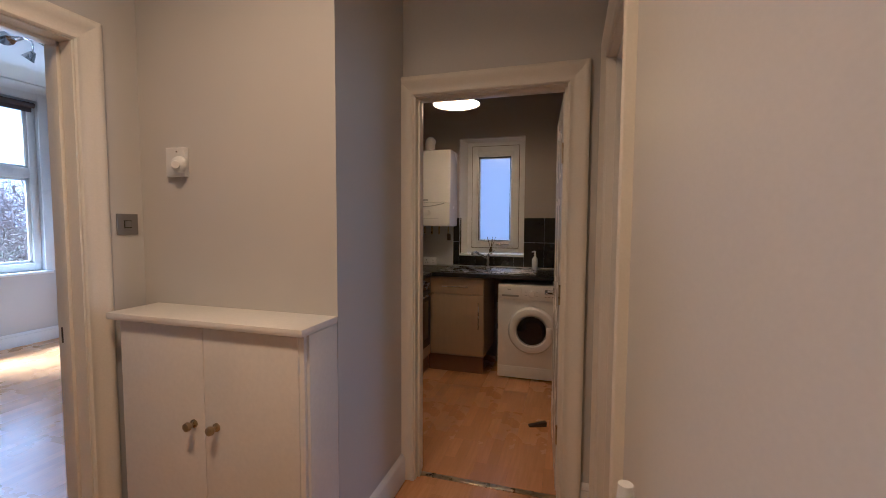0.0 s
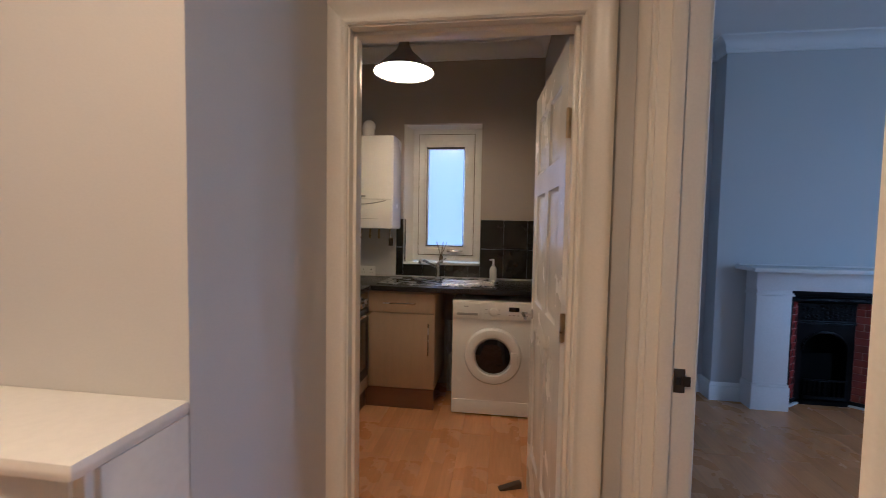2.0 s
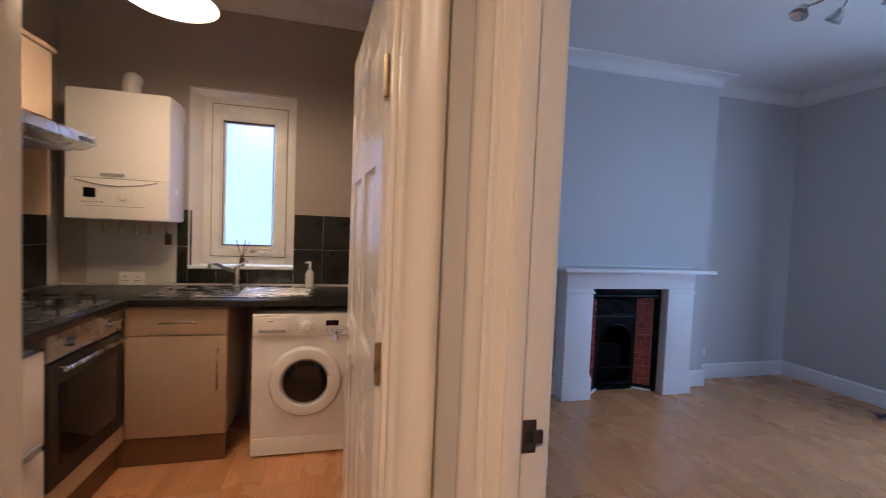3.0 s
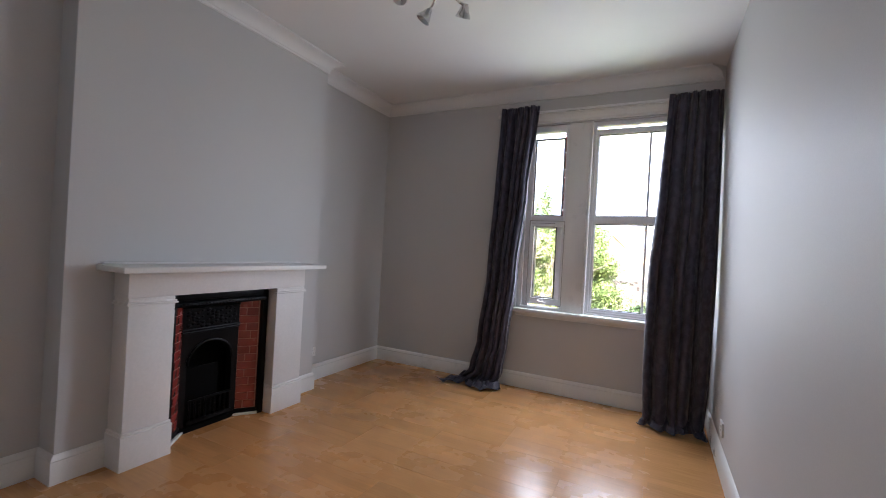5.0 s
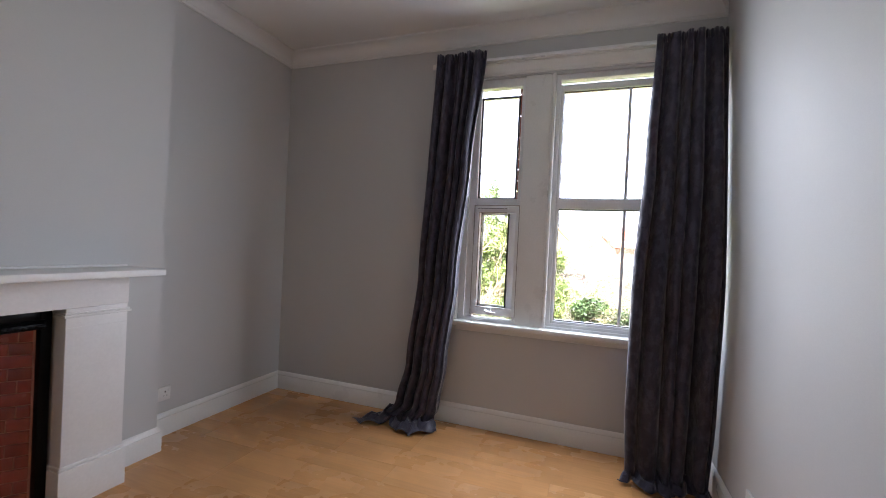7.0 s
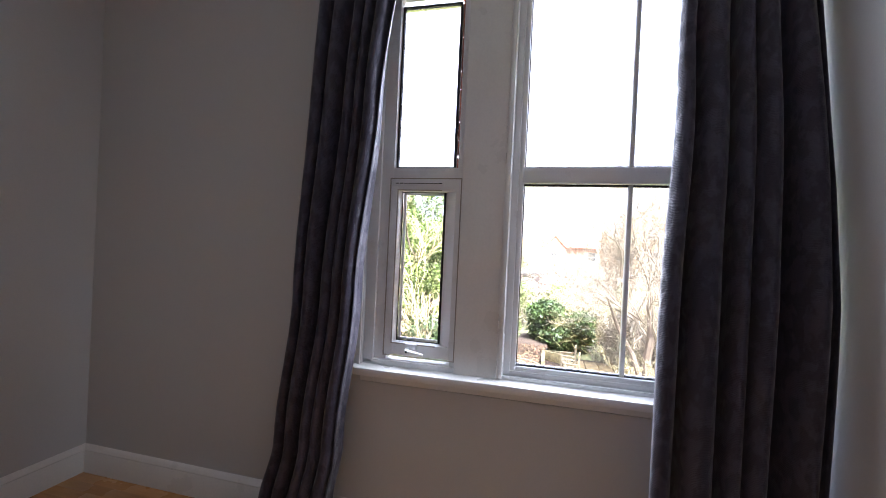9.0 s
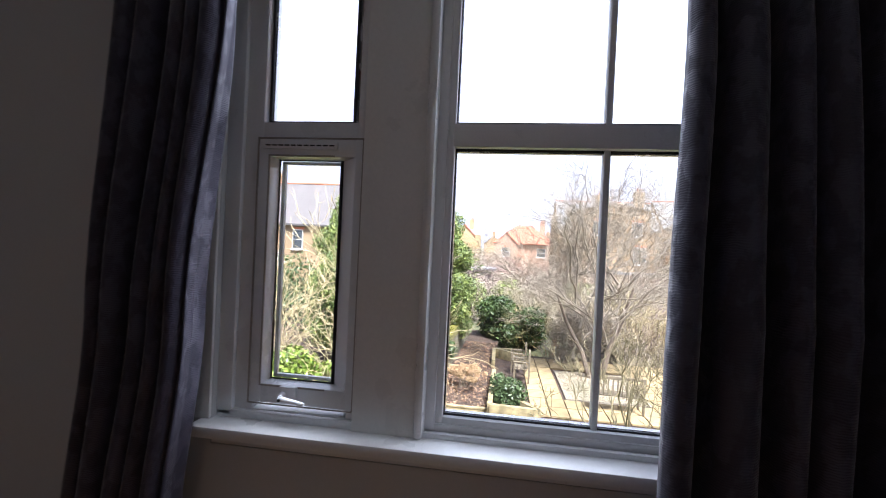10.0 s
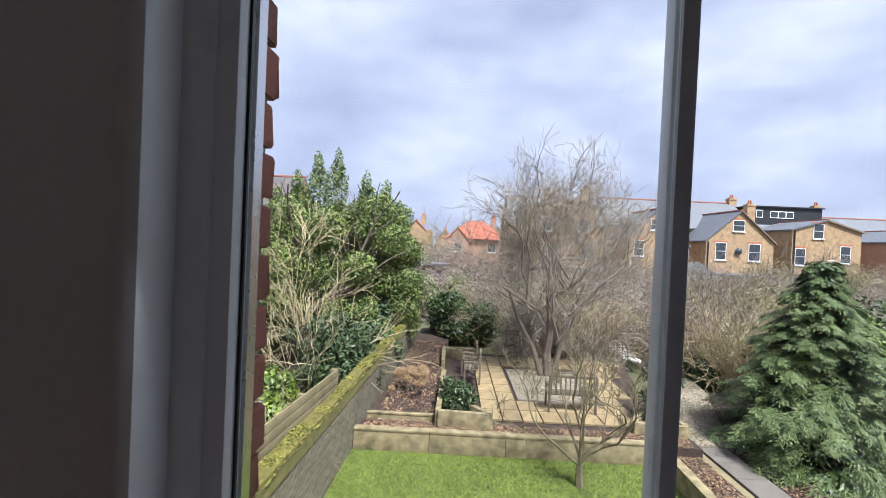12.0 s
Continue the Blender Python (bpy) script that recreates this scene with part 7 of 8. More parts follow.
OLIVE = surface("olive_twigs", (0.26, 0.23, 0.11), 0.9, dark=0.7, scale=2, grain=30, bump=0.1)
PURP = surface("purple_brown_twigs", (0.27, 0.20, 0.18), 0.9, dark=0.7, scale=2, grain=30, bump=0.1)
rnd = random.Random(77)
for k, (x, y, s, hgt) in enumerate(((20.5, -2.0, 1.5, 2.0), (22, -5.5, 1.8, 2.2), (24, -1.0, 2.0, 2.4), (26, -8, 2.4, 2.6), (21.5, -8.5, 2.0, 2.2), (24, -12, 2.5, 2.8),
                                    (29, -5, 2.8, 3.0), (30, -13, 3.0, 3.2), (34, -19, 3.4, 3.6), (31, -24, 3.2, 3.4), (36, -9, 3.2, 3.2), (38, -28, 3.5, 3.6), (28, 2, 2.4, 2.6),
                                    (36, 1.0, 3.0, 3.2), (40, -15, 3.2, 3.4), (44, 8, 3.5, 4.0), (55, 4, 4.0, 4.2), (18, -10.5, 2.0, 2.2), (25, -18, 2.8, 3.0), (43, -36, 4, 4.4), (60, 12, 5, 5))):
    b = [(rnd.uniform(-1, 1) * s, rnd.uniform(-1.3, 1.3) * s, rnd.uniform(0.2, 0.8) * hgt, 0.5 * s, 0.55 * s, 0.42 * hgt) for _ in range(12)]
    twig_mass("tangled leafless thicket in the gardens beyond", (x, y, GZ), b, 5200, (TWIG, PURP, OLIVE)[k % 3], 0.018 + 0.0004 * x, 22)
# the bare tree's finest twigs
for bx, by, bz, s in ((0, -0.8, 3.6, 1.7), (0.3, 0.9, 3.4, 1.6), (-0.4, -1.9, 2.9, 1.1), (0, 0.1, 5.0, 1.6), (0.2, -1.2, 5.3, 1.1), (0.1, 1.7, 2.4, 0.9), (0, -2.2, 4.2, 0.8)):
    pts, d = crown_points(rng, [(bx, by, bz + 0.5, s, s, s * 0.95)], 1000, 0.9)
    d = pts - np.array((0, 0, 1.2))
    v, f = leaf_cloud(rng, pts, np.cross(d, rng.normal(0, 1, d.shape)), 0.010, 34, 0.0, 0.3)
    ob = new("fine_twigs", mesh_arrays("fine_twigs", v.tolist(), f.tolist(), TWIG))
    ob.parent = bt
# west of the house, beyond the lounge
for k, (x, y) in enumerate(((-16, 6), (-19, 10), (-17, 13), (-22, 8))):
    twig_mass("bare trees across the street from the lounge", (x, y, GZ), [(rnd.uniform(-1.5, 1.5), rnd.uniform(-2, 2), rnd.uniform(1.5, 5), 1.2, 1.4, 1.4) for _ in range(9)], 3500, PURP, 0.03, 20)
# the rest of the building, and a wall added opposite the kitchen window
setting("wall_lower_storey", boxes((LO_W - 0.2, OUT_E + 0.08, HALL_S - 0.2, RM_N + 0.35, GZ, -0.205)), BRICK, "plain red brick storey below the flat", "wall")
setting("roof_slab", boxes((LO_W - 0.3, OUT_E + 0.12, HALL_S - 0.3, RM_N + 0.4, CEIL_Z + 0.11, CEIL_Z + 0.3)), SLAB_ROOF, "plain slab over the rooms", "roof")
# unseen wall, added to cut the sky light on the frosted pane
setting("wall_sky_blocker", boxes((-4.5, 3.2, 6.3, 6.5, GZ, 4.4)), STOCK0, "added plain wall blocking sky light from the kitchen window", "wall")

# ---- far houses ----
STOCK = surface("yellow_stock_brick", (0.50, 0.34, 0.19), 0.9, dark=0.55, scale=2.2, grain=14, bump=0.3, depth=0.01)
STOCK2 = surface("pinkish_brick", (0.46, 0.28, 0.20), 0.9, dark=0.75, scale=0.9, grain=14, bump=0.3, depth=0.01)
OLDST = surface("weathered_brown_brick", (0.30, 0.215, 0.13), 0.9, dark=0.65, scale=0.9, grain=14, bump=0.3, depth=0.01)
OLDSL = surface("brown_slate", (0.115, 0.105, 0.105), 0.75, dark=0.7, scale=1.2, grain=18, bump=0.4, depth=0.01)
SLATE = surface("grey_slate", (0.15, 0.16, 0.18), 0.6, dark=0.75, scale=1.2, grain=18, bump=0.3, depth=0.01)
REDT = surface("red_roof_tile", (0.42, 0.12, 0.07), 0.85, dark=0.75, scale=1.2, grain=18, bump=0.3, depth=0.01)
DARKCLAD = surface("black_dormer_cladding", (0.02, 0.022, 0.026), 0.6, dark=0.8, scale=1, grain=20, bump=0.1)
TERRA = surface("terracotta", (0.48, 0.17, 0.09), 0.85, dark=0.8, scale=4, grain=20, bump=0.1)
PANE = surface("far_window_glass", (0.05, 0.06, 0.07), 0.1, dark=0.8, scale=1, grain=10, bump=0.0)
WHITEW = surface("white_window_paint", (0.78, 0.78, 0.76), 0.5, dark=0.95, scale=2, grain=20, bump=0.0)


def house_window(host, y, z, w, h, x, sill=True):
    """A sash window on a wall that faces -x."""
    fr = part("window", boxes((x - 0.03, x + 0.02, y - w / 2, y + w / 2, z, z + h)), WHITEW, host)
    for z0, z1 in ((z + 0.07, z + h / 2 - 0.03), (z + h / 2 + 0.03, z + h - 0.07)):
        part("pane", boxes((x - 0.045, x - 0.025, y - w / 2 + 0.07, y + w / 2 - 0.07, z0, z1)), PANE, fr)
    if sill:
        part("sill", boxes((x - 0.12, x, y - w / 2 - 0.08, y + w / 2 + 0.08, z - 0.1, z)), WHITEW, fr)
    part("lintel", boxes((x - 0.02, x + 0.01, y - w / 2 - 0.1, y + w / 2 + 0.1, z + h, z + h + 0.2)), WHITEW if not sill else TERRA, fr)


def chimney(host, x, y, z0, z1, w=0.7, pots=3, mat=None):
    c = part("chimney", boxes((x - 0.35, x + 0.35, y - w / 2, y + w / 2, z0, z1), (x - 0.4, x + 0.4, y - w / 2 - 0.05, y + w / 2 + 0.05, z1 - 0.25, z1 - 0.1)), mat or STOCK, host)
    for i in range(pots):
        part("chimney_pot", tube(bmesh.new(), (x, y + (i - (pots - 1) / 2) * 0.26, z1), (x, y + (i - (pots - 1) / 2) * 0.26, z1 + 0.45), 0.11, 0.09), TERRA, c)


def prism(bm, pts, x0, x1):
    a = [bm.verts.new((x0, y, z)) for y, z in pts]
    b = [bm.verts.new((x1, y, z)) for y, z in pts]
    bm.faces.new(a)
    bm.faces.new(b[::-1])
    for i in range(len(pts)):
        bm.faces.new((a[i], a[(i + 1) % len(pts)], b[(i + 1) % len(pts)], b[i]))
    return bm


def gable_wing(host, x0, x1, y0, y1, eave, apex, wall, roof, ya=None):
    """A wing whose gable faces -x, with a slab roof on either slope."""
    ya = (y0 + y1) / 2 if ya is None else ya
    part("wall", prism(bmesh.new(), ((y0, GZ), (y1, GZ), (y1, eave), (ya, apex), (y0, eave)), x0, x1), wall, host)
    t = 0.16
    part("roof", prism(bmesh.new(), ((y0 - 0.25, eave - 0.18), (ya, apex + 0.02), (ya, apex + t), (y0 - 0.25, eave - 0.18 + t)), x0 - 0.15, x1), roof, host)
    part("roof", prism(bmesh.new(), ((ya, apex + 0.02), (y1 + 0.25, eave - 0.18), (y1 + 0.25, eave - 0.18 + t), (ya, apex + t)), x0 - 0.15, x1), roof, host)
    part("ridge_tiles", boxes((x0 - 0.15, x1, ya - 0.12, ya + 0.12, apex + t - 0.03, apex + t + 0.08)), TERRA, host)


def main_block(host, x0, x1, y0, y1, eave, ridge, wall, roof):
    """The main range with its ridge along y."""
    xm = (x0 + x1) / 2
    bm = bmesh.new()
    box(bm, x0, x1, y0, y1, GZ, eave)
    part("wall", bm, wall, host)
    for xa, xb in ((x0 - 0.3, xm), (x1 + 0.3, xm)):
        bm = bmesh.new()
        v = [bm.verts.new(p) for p in ((xa, y0, eave), (xa, y1, eave), (xb, y1, ridge), (xb, y0, ridge))]
        w = [bm.verts.new((p.co.x, p.co.y, p.co.z + 0.16)) for p in v]
        bm.faces.new(v)
        bm.faces.new(w[::-1])
        for i in range(4):
            bm.faces.new((v[i], v[(i + 1) % 4], w[(i + 1) % 4], w[i]))
        part("roof", bm, roof, host)
    bm = bmesh.new()
    for y in (y0 + 0.01, y1 - 0.31):
        prism(bm, ((y, eave), (y + 0.3, eave), (y + 0.3, eave + 0.01)), x0, x1)
        a = [bm.verts.new(p) for p in ((x0, y, eave), (x1, y, eave), (xm, y, ridge))]
        b = [bm.verts.new((p.co.x, y + 0.3, p.co.z)) for p in a]
        bm.faces.new(a)
        bm.faces.new(b)
        for i in range(3):
            bm.faces.new((a[i], a[(i + 1) % 3], b[(i + 1) % 3], b[i]))
    part("gable_wall", bm, wall, host)
    part("ridge_tiles", boxes((xm - 0.12, xm + 0.12, y0, y1, ridge + 0.13, ridge + 0.24)), TERRA, host)


def dormer(host, x, y0, y1, z0, z1):
    """A black clad loft box with two rows of white windows."""
    d = part("loft_dormer", boxes((x, x + 4.5, y0, y1, z0, z1)), DARKCLAD, host, "black clad loft dormer")
    part("dormer_roof", boxes((x - 0.2, x + 4.6, y0 - 0.2, y1 + 0.2, z1, z1 + 0.14)), DARKCLAD, d)
    for ya, yb, za, zb in ((y0 + 3.4, y0 + 6.2, z1 - 1.3, z1 - 0.45), (y1 - 1.5, y1 - 0.7, z1 - 1.3, z1 - 0.35)):
        f = part("dormer_window", boxes((x - 0.05, x, ya, yb, za, zb)), WHITEW, d)
        n = max(1, round((yb - ya) / 0.9))
        for i in range(n):
            w = (yb - ya) / n
            part("pane", boxes((x - 0.07, x - 0.04, ya + i * w + 0.07, ya + (i + 1) * w - 0.07, za + 0.1, zb - 0.1)), PANE, f)


def terrace_house(label, x, wing, eave, apex, main, ridge, windows, wall, bay=None, stack=()):
    """A brick house: a rear wing with its gable towards the gardens, and the main range behind it."""
    h = thing("terrace_house", label, "house", group="row of brick houses")
    main_block(h, x + 5.0, x + 13.0, main[0], main[1], ridge - 3.6, ridge, wall, SLATE)
    gable_wing(h, x, x + 7.0, wing[0], wing[1], eave, apex, wall, SLATE)
    for y, z, w, hh in windows:
        house_window(h, y, z, w, hh, x)
    for sx, sy, z0, z1 in stack:
        chimney(h, x + sx, sy, z0, z1, 0.9, 2)
    part("verge", prism(bmesh.new(), ((wing[0] - 0.25, eave - 0.22), ((wing[0] + wing[1]) / 2, apex - 0.02), ((wing[0] + wing[1]) / 2, apex + 0.1), (wing[0] - 0.25, eave - 0.1)), x - 0.2, x - 0.14), OLDST, h)
    part("downpipe", tube(bmesh.new(), (x - 0.08, wing[1] - 0.2, GZ), (x - 0.08, wing[1] - 0.2, eave - 0.1), 0.06, n=8), DARKCLAD, h)
    part("ground_floor_extension", boxes((x - 3.5, x, wing[0] - 0.6, wing[1] + 0.4, GZ, -0.7)), STOCK2, h)
    part("extension_roof", boxes((x - 3.7, x, wing[0] - 0.7, wing[1] + 0.5, -0.7, -0.5)), SLATE, h)
    if bay:
        y0, y1, z0, z1 = bay
        b = part("bay_window", boxes((x - 0.9, x, y0, y1, z0, z1)), WHITEW, h, "white framed bay window")
        n = 3
        for i in range(n):
            w = (y1 - y0) / n
            part("pane", boxes((x - 0.93, x - 0.89, y0 + i * w + 0.1, y0 + (i + 1) * w - 0.1, z0 + 0.75, z1 - 0.2)), PANE, b)
        part("bay_roof", prism(bmesh.new(), ((y0 - 0.2, z1), (y1 + 0.2, z1), (y1 - 0.5, z1 + 0.8), (y0 + 0.5, z1 + 0.8)), x - 1.1, x), SLATE, b)
    return h


terrace_house("yellow brick terraced house behind the bare tree", 50, (-13.2, -6.0), 6.0, 6.6, (-16.0, -4.5), 7.6,
              ((-11.9, 3.2, 1.1, 1.5), (-8.0, 3.2, 1.1, 1.5), (-12.3, 0.3, 1.3, 1.8), (-8.4, 0.2, 1.1, 1.7)), STOCK, None, ((1.0, -12.2, 6.0, 8.0), (9, -10.0, 7.0, 8.6)))
ha = terrace_house("yellow brick terraced house with a white bay window", 50, (-23.0, -16.6), 2.9, 5.9, (-25.0, -16.2), 7.9,
                   ((-19.8, 3.75, 1.5, 1.25), (-17.9, 0.9, 1.1, 1.7)), STOCK, (-22.7, -20.3, -0.2, 2.1), ((9, -24.6, 7.2, 8.5), (4.0, -23.0, 3.4, 4.9)))
hb = terrace_house("yellow brick terraced house with a slate gable and tiled ridge", 50, (-32.1, -25.0), 2.9, 6.1, (-33.4, -25.2), 7.9,
                   ((-28.35, 4.0, 1.25, 1.2), (-26.55, 0.9, 1.15, 1.85), (-30.1, 0.9, 1.25, 1.85)), STOCK, None, ((9, -25.6, 7.2, 8.6), (9, -33.2, 7.2, 8.7), (3.0, -31.4, 4.2, 7.3)))
part("satellite_dish", lathe(bmesh.new(), [(0, 0.05), (0.2, 0.0), (0.36, -0.12), (0.34, -0.12), (0.18, 0.02), (0, 0.07)], 16, pose(49.75, -28.4, 1.9, 0, -80, 0)), PANE, hb)
hc = terrace_house("brick terraced house below a black loft dormer", 50, (-41.2, -34.0), 4.5, 5.5, (-44.0, -33.6), 7.2,
                   ((-36.7, 3.6, 1.1, 1.6), (-34.9, 0.7, 1.1, 1.8), (-39.6, 1.1, 1.1, 1.8)), STOCK, None, ((9, -43.8, 7.0, 8.2),))
dormer(hc, 56.6, -42.6, -34.0, 4.4, 7.5)
terrace_house("brick terraced house beyond the conifer", 50, (-52.0, -44.5), 3.6, 4.9, (-54.0, -44.2), 6.6,
              ((-46.2, 0.9, 1.1, 1.8), (-49.5, 1.0, 1.1, 1.8)), STOCK2, None, ((9, -53.6, 6.2, 7.6),))
rh = thing("red_roofed_house", "brick house with a hipped red tiled roof", "house")
part("wall", boxes((76, 84, -6.5, 3.0, GZ, 2.4)), STOCK2, rh)
bm = bmesh.new()
v = [bm.verts.new(p) for p in ((75.4, -7.1, 2.3), (84.6, -7.1, 2.3), (84.6, 3.6, 2.3), (75.4, 3.6, 2.3), (80, -3.2, 5.6), (80, -0.6, 5.6))]
for f in ((0, 1, 4), (1, 2, 5, 4), (2, 3, 5), (3, 0, 4, 5), (0, 3, 2, 1)):
    bm.faces.new([v[i] for i in f])
part("roof", bm, REDT, rh)
gable_wing(rh, 74.2, 78, -0.6, 3.2, 1.9, 4.0, STOCK2, REDT)
for y in (-4.6, 1.3):
    house_window(rh, y, 0.1, 1.4, 1.5, 76 if y < 0 else 74.2)
chimney(rh, 80, -5.0, 4.0, 6.4, 0.9, 2, STOCK2)
yh = thing("distant_house", "small yellow rendered house with chimneys far off", "house")
part("wall", boxes((98, 106, 7.0, 14.0, GZ, 4.2)), STOCK, yh)
gable_wing(yh, 97.5, 104, 8.2, 12.6, 4.0, 6.2, STOCK, REDT)
chimney(yh, 101, 9.0, 5.5, 7.6, 1.0, 3)
for k, (x, y, w, z) in enumerate(((118, 4.2, 5, 4.6), (125, -4, 9, 4.9), (110, -9.5, 7, 4.8), (130, 16, 10, 5.2), (95, 20, 10, 5.0))):
    dh = thing("distant_house", "far house with a slate roof among bare trees", "house")
    gable_wing(dh, x, x + 8, y - w / 2, y + w / 2, z - 2.2, z, (STOCK, STOCK2)[k % 2], (SLATE, REDT)[k % 2])
    chimney(dh, x + 3, y, z - 0.5, z + 1.0, 0.9, 2)

lh = thing("neighbour_house", "yellow brick house with a slate roof and skylights", "house")
gable_wing(lh, 30.0, 38.0, 22.6, 27.0, 1.9, 3.3, OLDST, OLDSL, 25.0)
part("side_range", boxes((30.6, 38.0, 27.0, 35.0, GZ, 1.75)), STOCK, lh)
part("side_roof", prism(bmesh.new(), ((27.0, 1.7), (35.2, 1.7), (35.2, 1.86), (27.0, 1.86)), 30.4, 31.0), OLDSL, lh)
bm = bmesh.new()
v = [bm.verts.new(p) for p in ((30.3, 26.4, 1.75), (30.3, 35.2, 1.75), (34.5, 35.2, 3.3), (34.5, 25.4, 3.3))]
w = [bm.verts.new((p.co.x, p.co.y, p.co.z + 0.14)) for p in v]
bm.faces.new(v)
bm.faces.new(w[::-1])
for i in range(4):
    bm.faces.new((v[i], v[(i + 1) % 4], w[(i + 1) % 4], w[i]))
part("side_slope", bm, OLDSL, lh)
main_block(lh, 36.0, 45.0, 15.0, 40.0, 2.4, 6.3, OLDST, OLDSL)
house_window(lh, 24.4, -0.35, 1.0, 1.85, 30.0)
house_window(lh, 23.2, -2.6, 1.0, 1.1, 30.0)
house_window(lh, 30.2, -2.9, 1.3, 1.0, 30.6)
house_window(lh, 21.2, 0.5, 0.9, 1.6, 36.0)
house_window(lh, 18.6, 0.5, 0.9, 1.6, 36.0)
part("render_panel", boxes((35.9, 36.0, 20.0, 22.4, -2.2, 0.3)), WHITEW, lh, "white rendered panel")
SKY_P = surface("pale_skylight_glass", (0.35, 0.40, 0.44), 0.12, dark=0.9, scale=1, grain=10, bump=0.0)
for y in (25.6, 29.6):
    m = Matrix.Translation((38.3, y, 4.5)) @ pose(0, 0, 0, 0, -41, 0)
    fr = part("skylight", boxes((-0.9, 0.9, -0.55, 0.55, 0.0, 0.12)), WHITEW, lh, at=m)
    part("pane", boxes((-0.78, 0.78, -0.43, 0.43, 0.12, 0.15)), SKY_P, fr)
chimney(lh, 40.5, 23.6, 5.4, 7.4, 1.6, 4)
chimney(lh, 40.5, 33.0, 5.4, 7.3, 1.6, 4)
fb = thing("scaffolded_block", "pale tall building wrapped in scaffolding far off", "building")
part("wall", boxes((118, 132, 101, 121, GZ, 22.0)), STOCK2, fb)
part("roof_plant", boxes((120, 128, 104, 112, 22.0, 25.0)), SLATE, fb)
for i in range(5):
    part("scaffold_deck", boxes((115.5, 117.8, 98, 122, 10 + i * 3.2, 10.25 + i * 3.2)), TIMBER, fb)
for i in range(13):
    part("scaffold_pole", tube(bmesh.new(), (115.6, 98 + i * 2, GZ), (115.6, 98 + i * 2, 24.5 + 1.5 * math.sin(i)), 0.12, n=6), STEEL, fb)
for i in range(6):
    f = part("window", boxes((117.9, 118, 102 + i * 3.2, 104 + i * 3.2, 15.0, 17.2)), WHITEW, fb)
    part("pane", boxes((117.85, 117.9, 102.2 + i * 3.2, 103.8 + i * 3.2, 15.2, 17.0)), PANE, f)
CRB = surface("crane_paint", (0.22, 0.42, 0.62), 0.6, dark=0.9, scale=1, grain=10, bump=0.0)


def lattice(bm, a, b, half, r, bays):
    """A square lattice boom from a to b."""
    a, b = Vector(a), Vector(b)
    d = (b - a).normalized()
    u = d.orthogonal().normalized()
    w = d.cross(u)
    cor = [u * half + w * half, u * half - w * half, -u * half - w * half, -u * half + w * half]
    for c in cor:
        tube(bm, a + c, b + c, r, n=5)
    for i in range(bays):
        p, q = a + (b - a) * (i / bays), a + (b - a) * ((i + 1) / bays)
        for k in range(4):
            tube(bm, p + cor[k], q + cor[(k + 1) % 4], r * 0.6, n=4)
    return bm


cr = thing("tower_crane", "tall blue tower crane on the skyline", "crane", (140, 154, GZ))
part("mast", lattice(bmesh.new(), (0, 0, 0), (0, 0, 86), 1.3, 0.28, 30), CRB, cr)
cr2 = thing("tower_crane", "pale luffing crane raised above the scaffolded block", "crane", (140, 129, GZ))
part("mast", lattice(bmesh.new(), (0, 0, 0), (0, 0, 30), 0.9, 0.2, 12), WHITEW, cr2)
part("jib", lattice(bmesh.new(), (0, 0, 30), (0, -15, 56), 0.7, 0.2, 16), WHITEW, cr2)

# the next garden, past the hedge
PURPLE = surface("purple_plastic", (0.24, 0.13, 0.50), 0.45, dark=0.85, scale=4, grain=60, bump=0.05)
REDP = surface("red_plastic", (0.50, 0.05, 0.07), 0.45, dark=0.85, scale=4, grain=60, bump=0.05)
TURQ = surface("turquoise_paint", (0.03, 0.38, 0.42), 0.5, dark=0.85, scale=4, grain=60, bump=0.05)


def plastic_chair(at, turn, mat, label):
    h = thing("plastic_chair", label, "chair", at, turn, group="chairs in the next garden")
    part("seat", boxes((-0.23, 0.23, -0.23, 0.23, 0.40, 0.43), bevel=0.012), mat, h)
    back = bmesh.new()
    box(back, -0.23, 0.23, 0.21, 0.245, 0.72, 0.82, 0.012)
    for i in range(5):
        box(back, -0.22 + i * 0.1, -0.18 + i * 0.1, 0.215, 0.24, 0.42, 0.73, 0.006)
    part("backrest", back, mat, h)
    for x in (-0.21, 0.21):
        for y in (-0.2, 0.2):
            part("leg", tube(bmesh.new(), (x * 1.12, y * 1.1, 0), (x, y, 0.41), 0.024, 0.02, n=8), mat, h)
        part("armrest", boxes((x - 0.025, x + 0.025, -0.22, 0.23, 0.61, 0.635), bevel=0.008), mat, h)


gt = thing("garden_table", "pale rectangular garden table in the next garden", "table", (18.3, 15.7, GZ), 20)
part("tabletop", boxes((-0.5, 0.5, -0.95, 0.95, 0.70, 0.74), bevel=0.01), FLAG, gt)
for x in (-0.42, 0.42):
    for y in (-0.85, 0.85):
        part("leg", boxes((x - 0.03, x + 0.03, y - 0.03, y + 0.03, 0, 0.70)), FLAG, gt)
for x, y, a, m, c in ((19.4, 16.6, 60, PURPLE, "purple"), (19.5, 15.5, 100, PURPLE, "purple"), (18.6, 14.3, 190, PURPLE, "purple"), (17.2, 16.4, 280, REDP, "red"), (17.3, 15.3, 260, REDP, "red")):
    plastic_chair((x, y, GZ), a, m, c + " plastic chair beside the pale garden table")
cf2 = thing("climbing_frame", "low turquoise tubular frame in the next garden", "climbing frame", (15.2, 10.9, GZ), 35)
for x in (-0.7, 0.7):
    for y in (-0.5, 0.5):
        part("leg", tube(bmesh.new(), (x, y * 1.5, 0), (x, y * 0.5, 0.75), 0.035, n=8), TURQ, cf2)
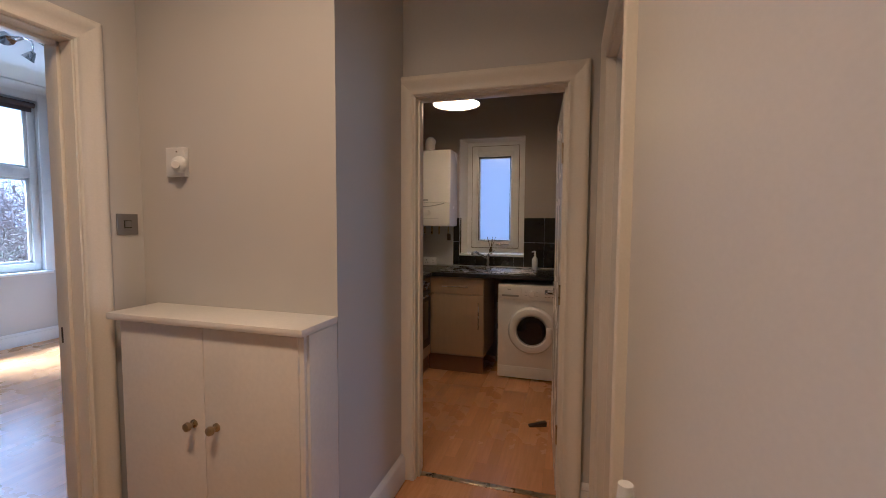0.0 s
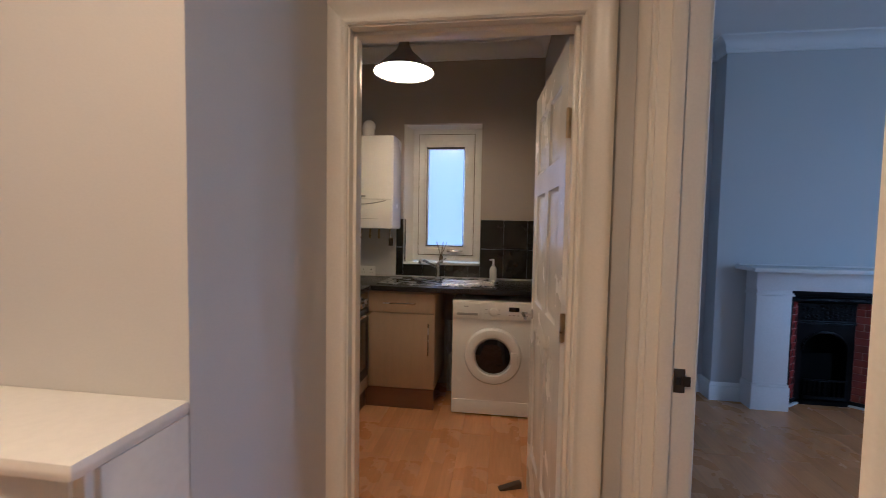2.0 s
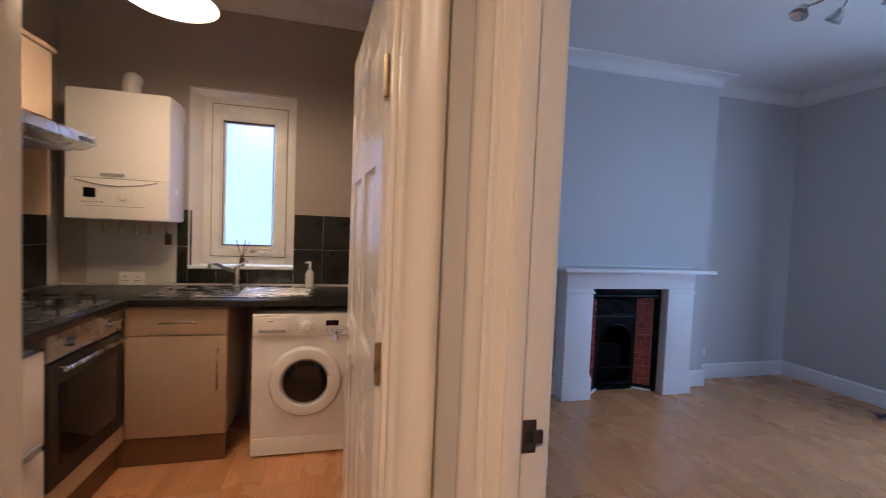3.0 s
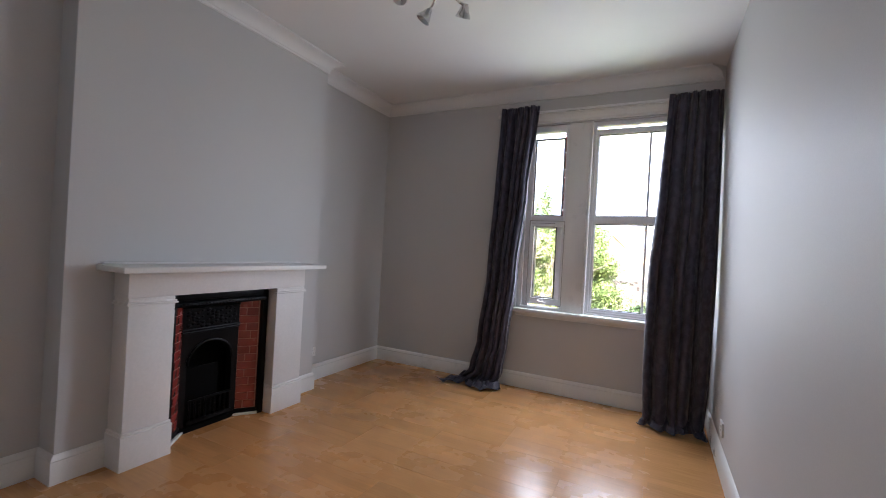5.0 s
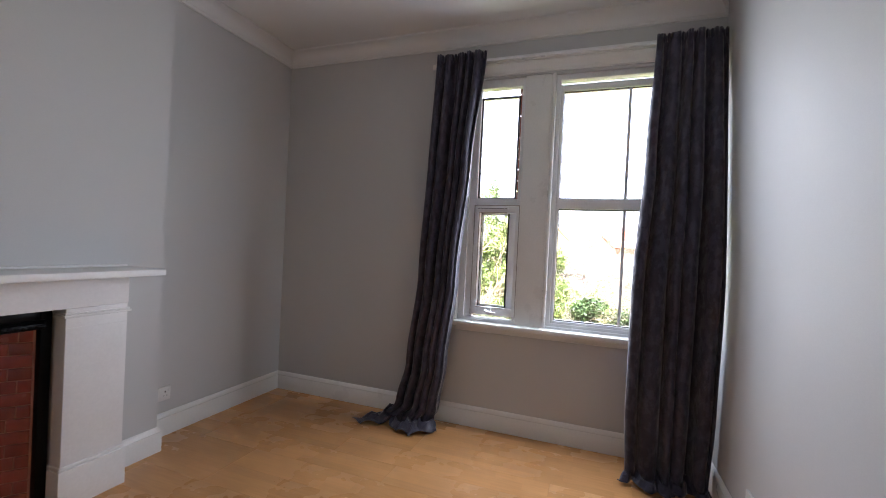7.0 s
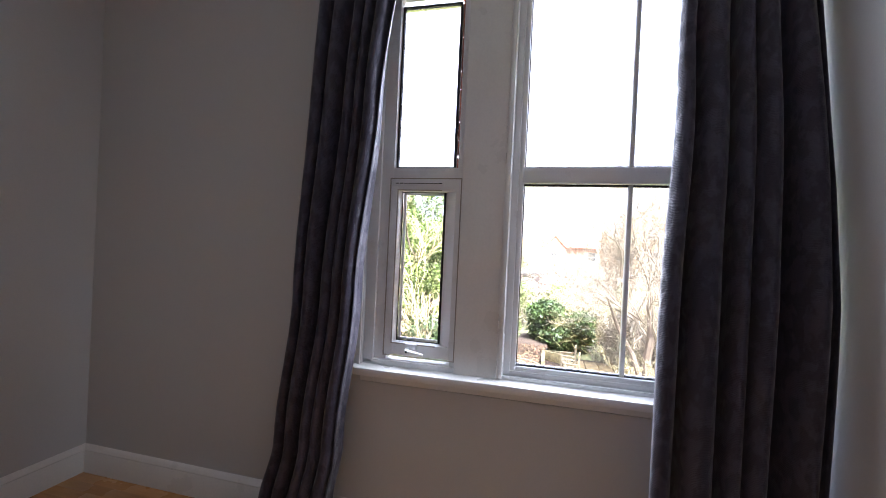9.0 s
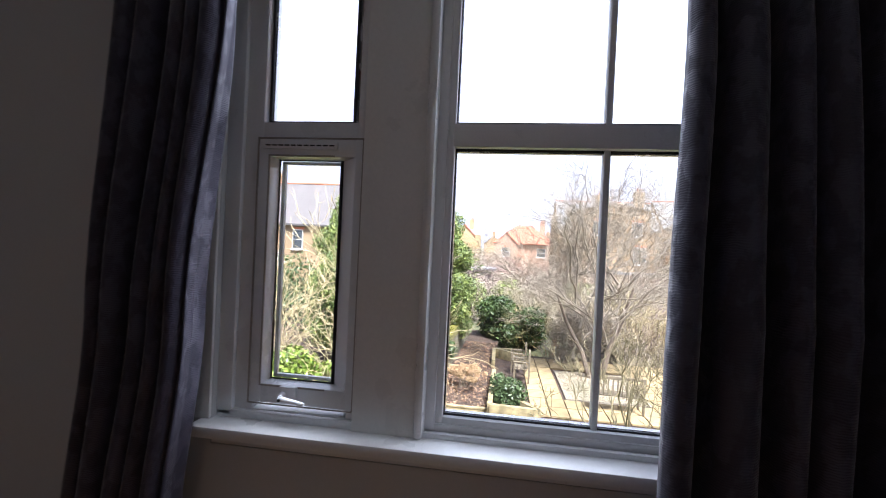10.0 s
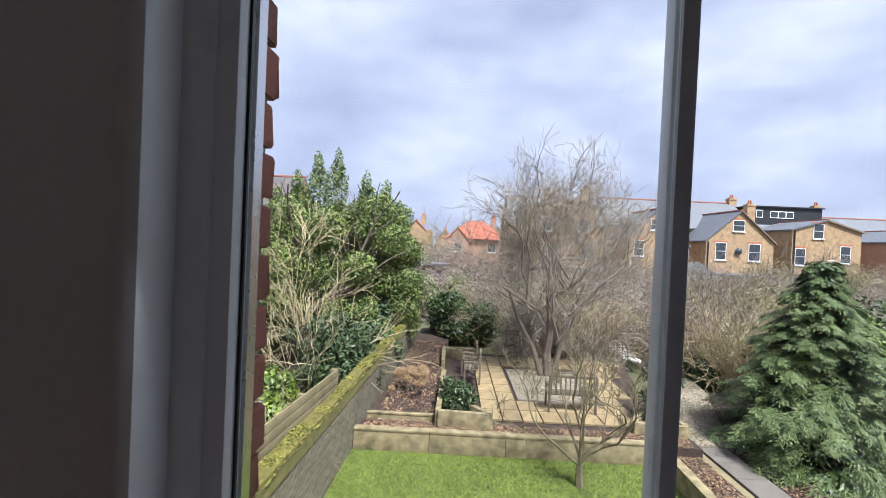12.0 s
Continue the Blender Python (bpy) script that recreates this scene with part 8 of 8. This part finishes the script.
for y in (-0.25, 0.25):
    part("rail", tube(bmesh.new(), (-0.75, y, 0.75), (0.75, y, 0.75), 0.035, n=8), TURQ, cf2)
for i in range(5):
    part("rung", tube(bmesh.new(), (-0.6 + 0.3 * i, -0.25, 0.75), (-0.6 + 0.3 * i, 0.25, 0.75), 0.022, n=8), TURQ, cf2)
rnd = random.Random(51)
for x, y, sz, m in ((16.0, 12.6, 0.75, DARKG), (22.0, 17.4, 1.5, HOLLY), (24.0, 20.0, 1.6, HOLLY), (20.5, 20.5, 1.4, LAUREL), (26.0, 16.0, 1.6, IVY), (13.2, 11.2, 0.7, LAUREL)):
    g = thing("green_bush", "leafy bush in the next garden", "shrub", (x, y, GZ))
    foliage(g, rng, [(rnd.uniform(-1, 1) * sz, rnd.uniform(-1.1, 1.1) * sz, rnd.uniform(0.3, 1.5) * sz, 0.55 * sz, 0.6 * sz, 0.45 * sz) for _ in range(16)], 6000, 0.08, m)
slab("ground_next_garden", "bare trodden soil of the next garden", "ground", ((9.0, 5.0), (30.0, 5.0), (30.0, 24.0), (9.0, 24.0)), GZ - 0.05, GZ - 0.01, SOIL)
wispy("bare_shrub", "pale leafless stems rising before the evergreen", (15.6, 5.6, GZ), 9, 2.7, STRAW, 61, 0.4, 0.016, 0.03, 3)
wispy("bare_shrub", "grey upright stems behind the terrace", (21.0, -1.2, GZ), 22, 2.2, TWIG, 62, 0.45, 0.016, 0.02, 3)
wispy("bare_shrub", "yellow-brown upright stems beside the gravel path", (17.6, -7.0, GZ), 60, 1.7, STRAW, 63, 0.35, 0.012, 0.02, 2)
sh = thing("garden_shed", "dark garden shed with a flat felt roof", "shed", (38, 4.2, GZ))
part("wall", boxes((0, 3, -1.6, 1.6, 0, 2.5)), DARKCLAD, sh)
part("roof", boxes((-0.2, 3.2, -1.8, 1.8, 2.5, 2.65)), SLATE, sh)
cv = thing("conservatory", "white framed conservatory with a glazed roof", "conservatory", (44.6, -21.2, GZ))
part("wall", boxes((0, 3.4, -1.9, 1.9, 0, 2.4)), WHITEW, cv)
for i in range(4):
    part("pane", boxes((-0.03, 0, -1.7 + i * 0.9, -1.0 + i * 0.9, 0.8, 2.2)), PANE, cv)
part("roof", prism(bmesh.new(), ((-2.0, 2.4), (2.0, 2.4), (0, 3.6)), -0.1, 3.5), SLATE, cv)

# terrace flags and path slabs, each its own piece
pf = thing("pavement_terrace", "buff square paving flags of the terrace", "paving", kind="structure")
fm = [mesh_of("flag", boxes((0, 0.572, 0, 0.427, -0.05, 0.0), bevel=0.008), FLAG) for _ in range(1)]
rnd = random.Random(6)
for i in range(9):
    for j in range(14):
        x, y = 13.78 + i * 0.6, 0.78 - j * 0.455
        if 15.0 < x + 0.3 < 17.8 and -2.1 < y + 0.2 < 0.25:
            continue
        if y - 0.1 < -2.55 - 0.27 * (x - 13.6):
            continue
        ob = new("flag", fm[0])
        ob.parent = pf
        ob.matrix_basis = pose(x, y, -2.6 + rnd.uniform(-0.004, 0.004), 0, 0, rnd.uniform(-0.4, 0.4))
pp = thing("pavement_path", "grey concrete path slabs leading to the gravel", "paving", kind="structure")
sm = mesh_of("slab", boxes((0, 0.59, 0, 0.59, -0.05, 0), bevel=0.008), SLABG)
for i in range(13):
    ob = new("slab", sm)
    ob.parent = pp
    ob.matrix_basis = pose(12.8 - i * 0.605, -3.96, -2.81, 0, 0, 0)
low_wall("path_edging", "narrow timber edging along the path", (13.4, -3.24), (5.0, -3.24), GZ - 0.05, -2.78, 0.16, False, TIMBER)
stp = thing("stepping_stones", "irregular pale stepping stones on the far grass", "stepping stones")
rnd = random.Random(9)
for i in range(9):
    bm = bmesh.new()
    k = 7
    ring = [(0.24 * rnd.uniform(0.8, 1.2) * math.cos(6.28 * q / k), 0.2 * rnd.uniform(0.8, 1.2) * math.sin(6.28 * q / k)) for q in range(k)]
    lo = [bm.verts.new((x, y, -0.05)) for x, y in ring]
    hi = [bm.verts.new((x * 0.94, y * 0.94, 0.0)) for x, y in ring]
    bm.faces.new(hi)
    bm.faces.new(lo[::-1])
    for q in range(k):
        bm.faces.new((lo[q], lo[(q + 1) % k], hi[(q + 1) % k], hi[q]))
    part("stone", bm, WHITEW, stp, at=pose(19.7 + 0.34 * i, -4.75 - 0.05 * i + 0.28 * (i % 2), -2.6))
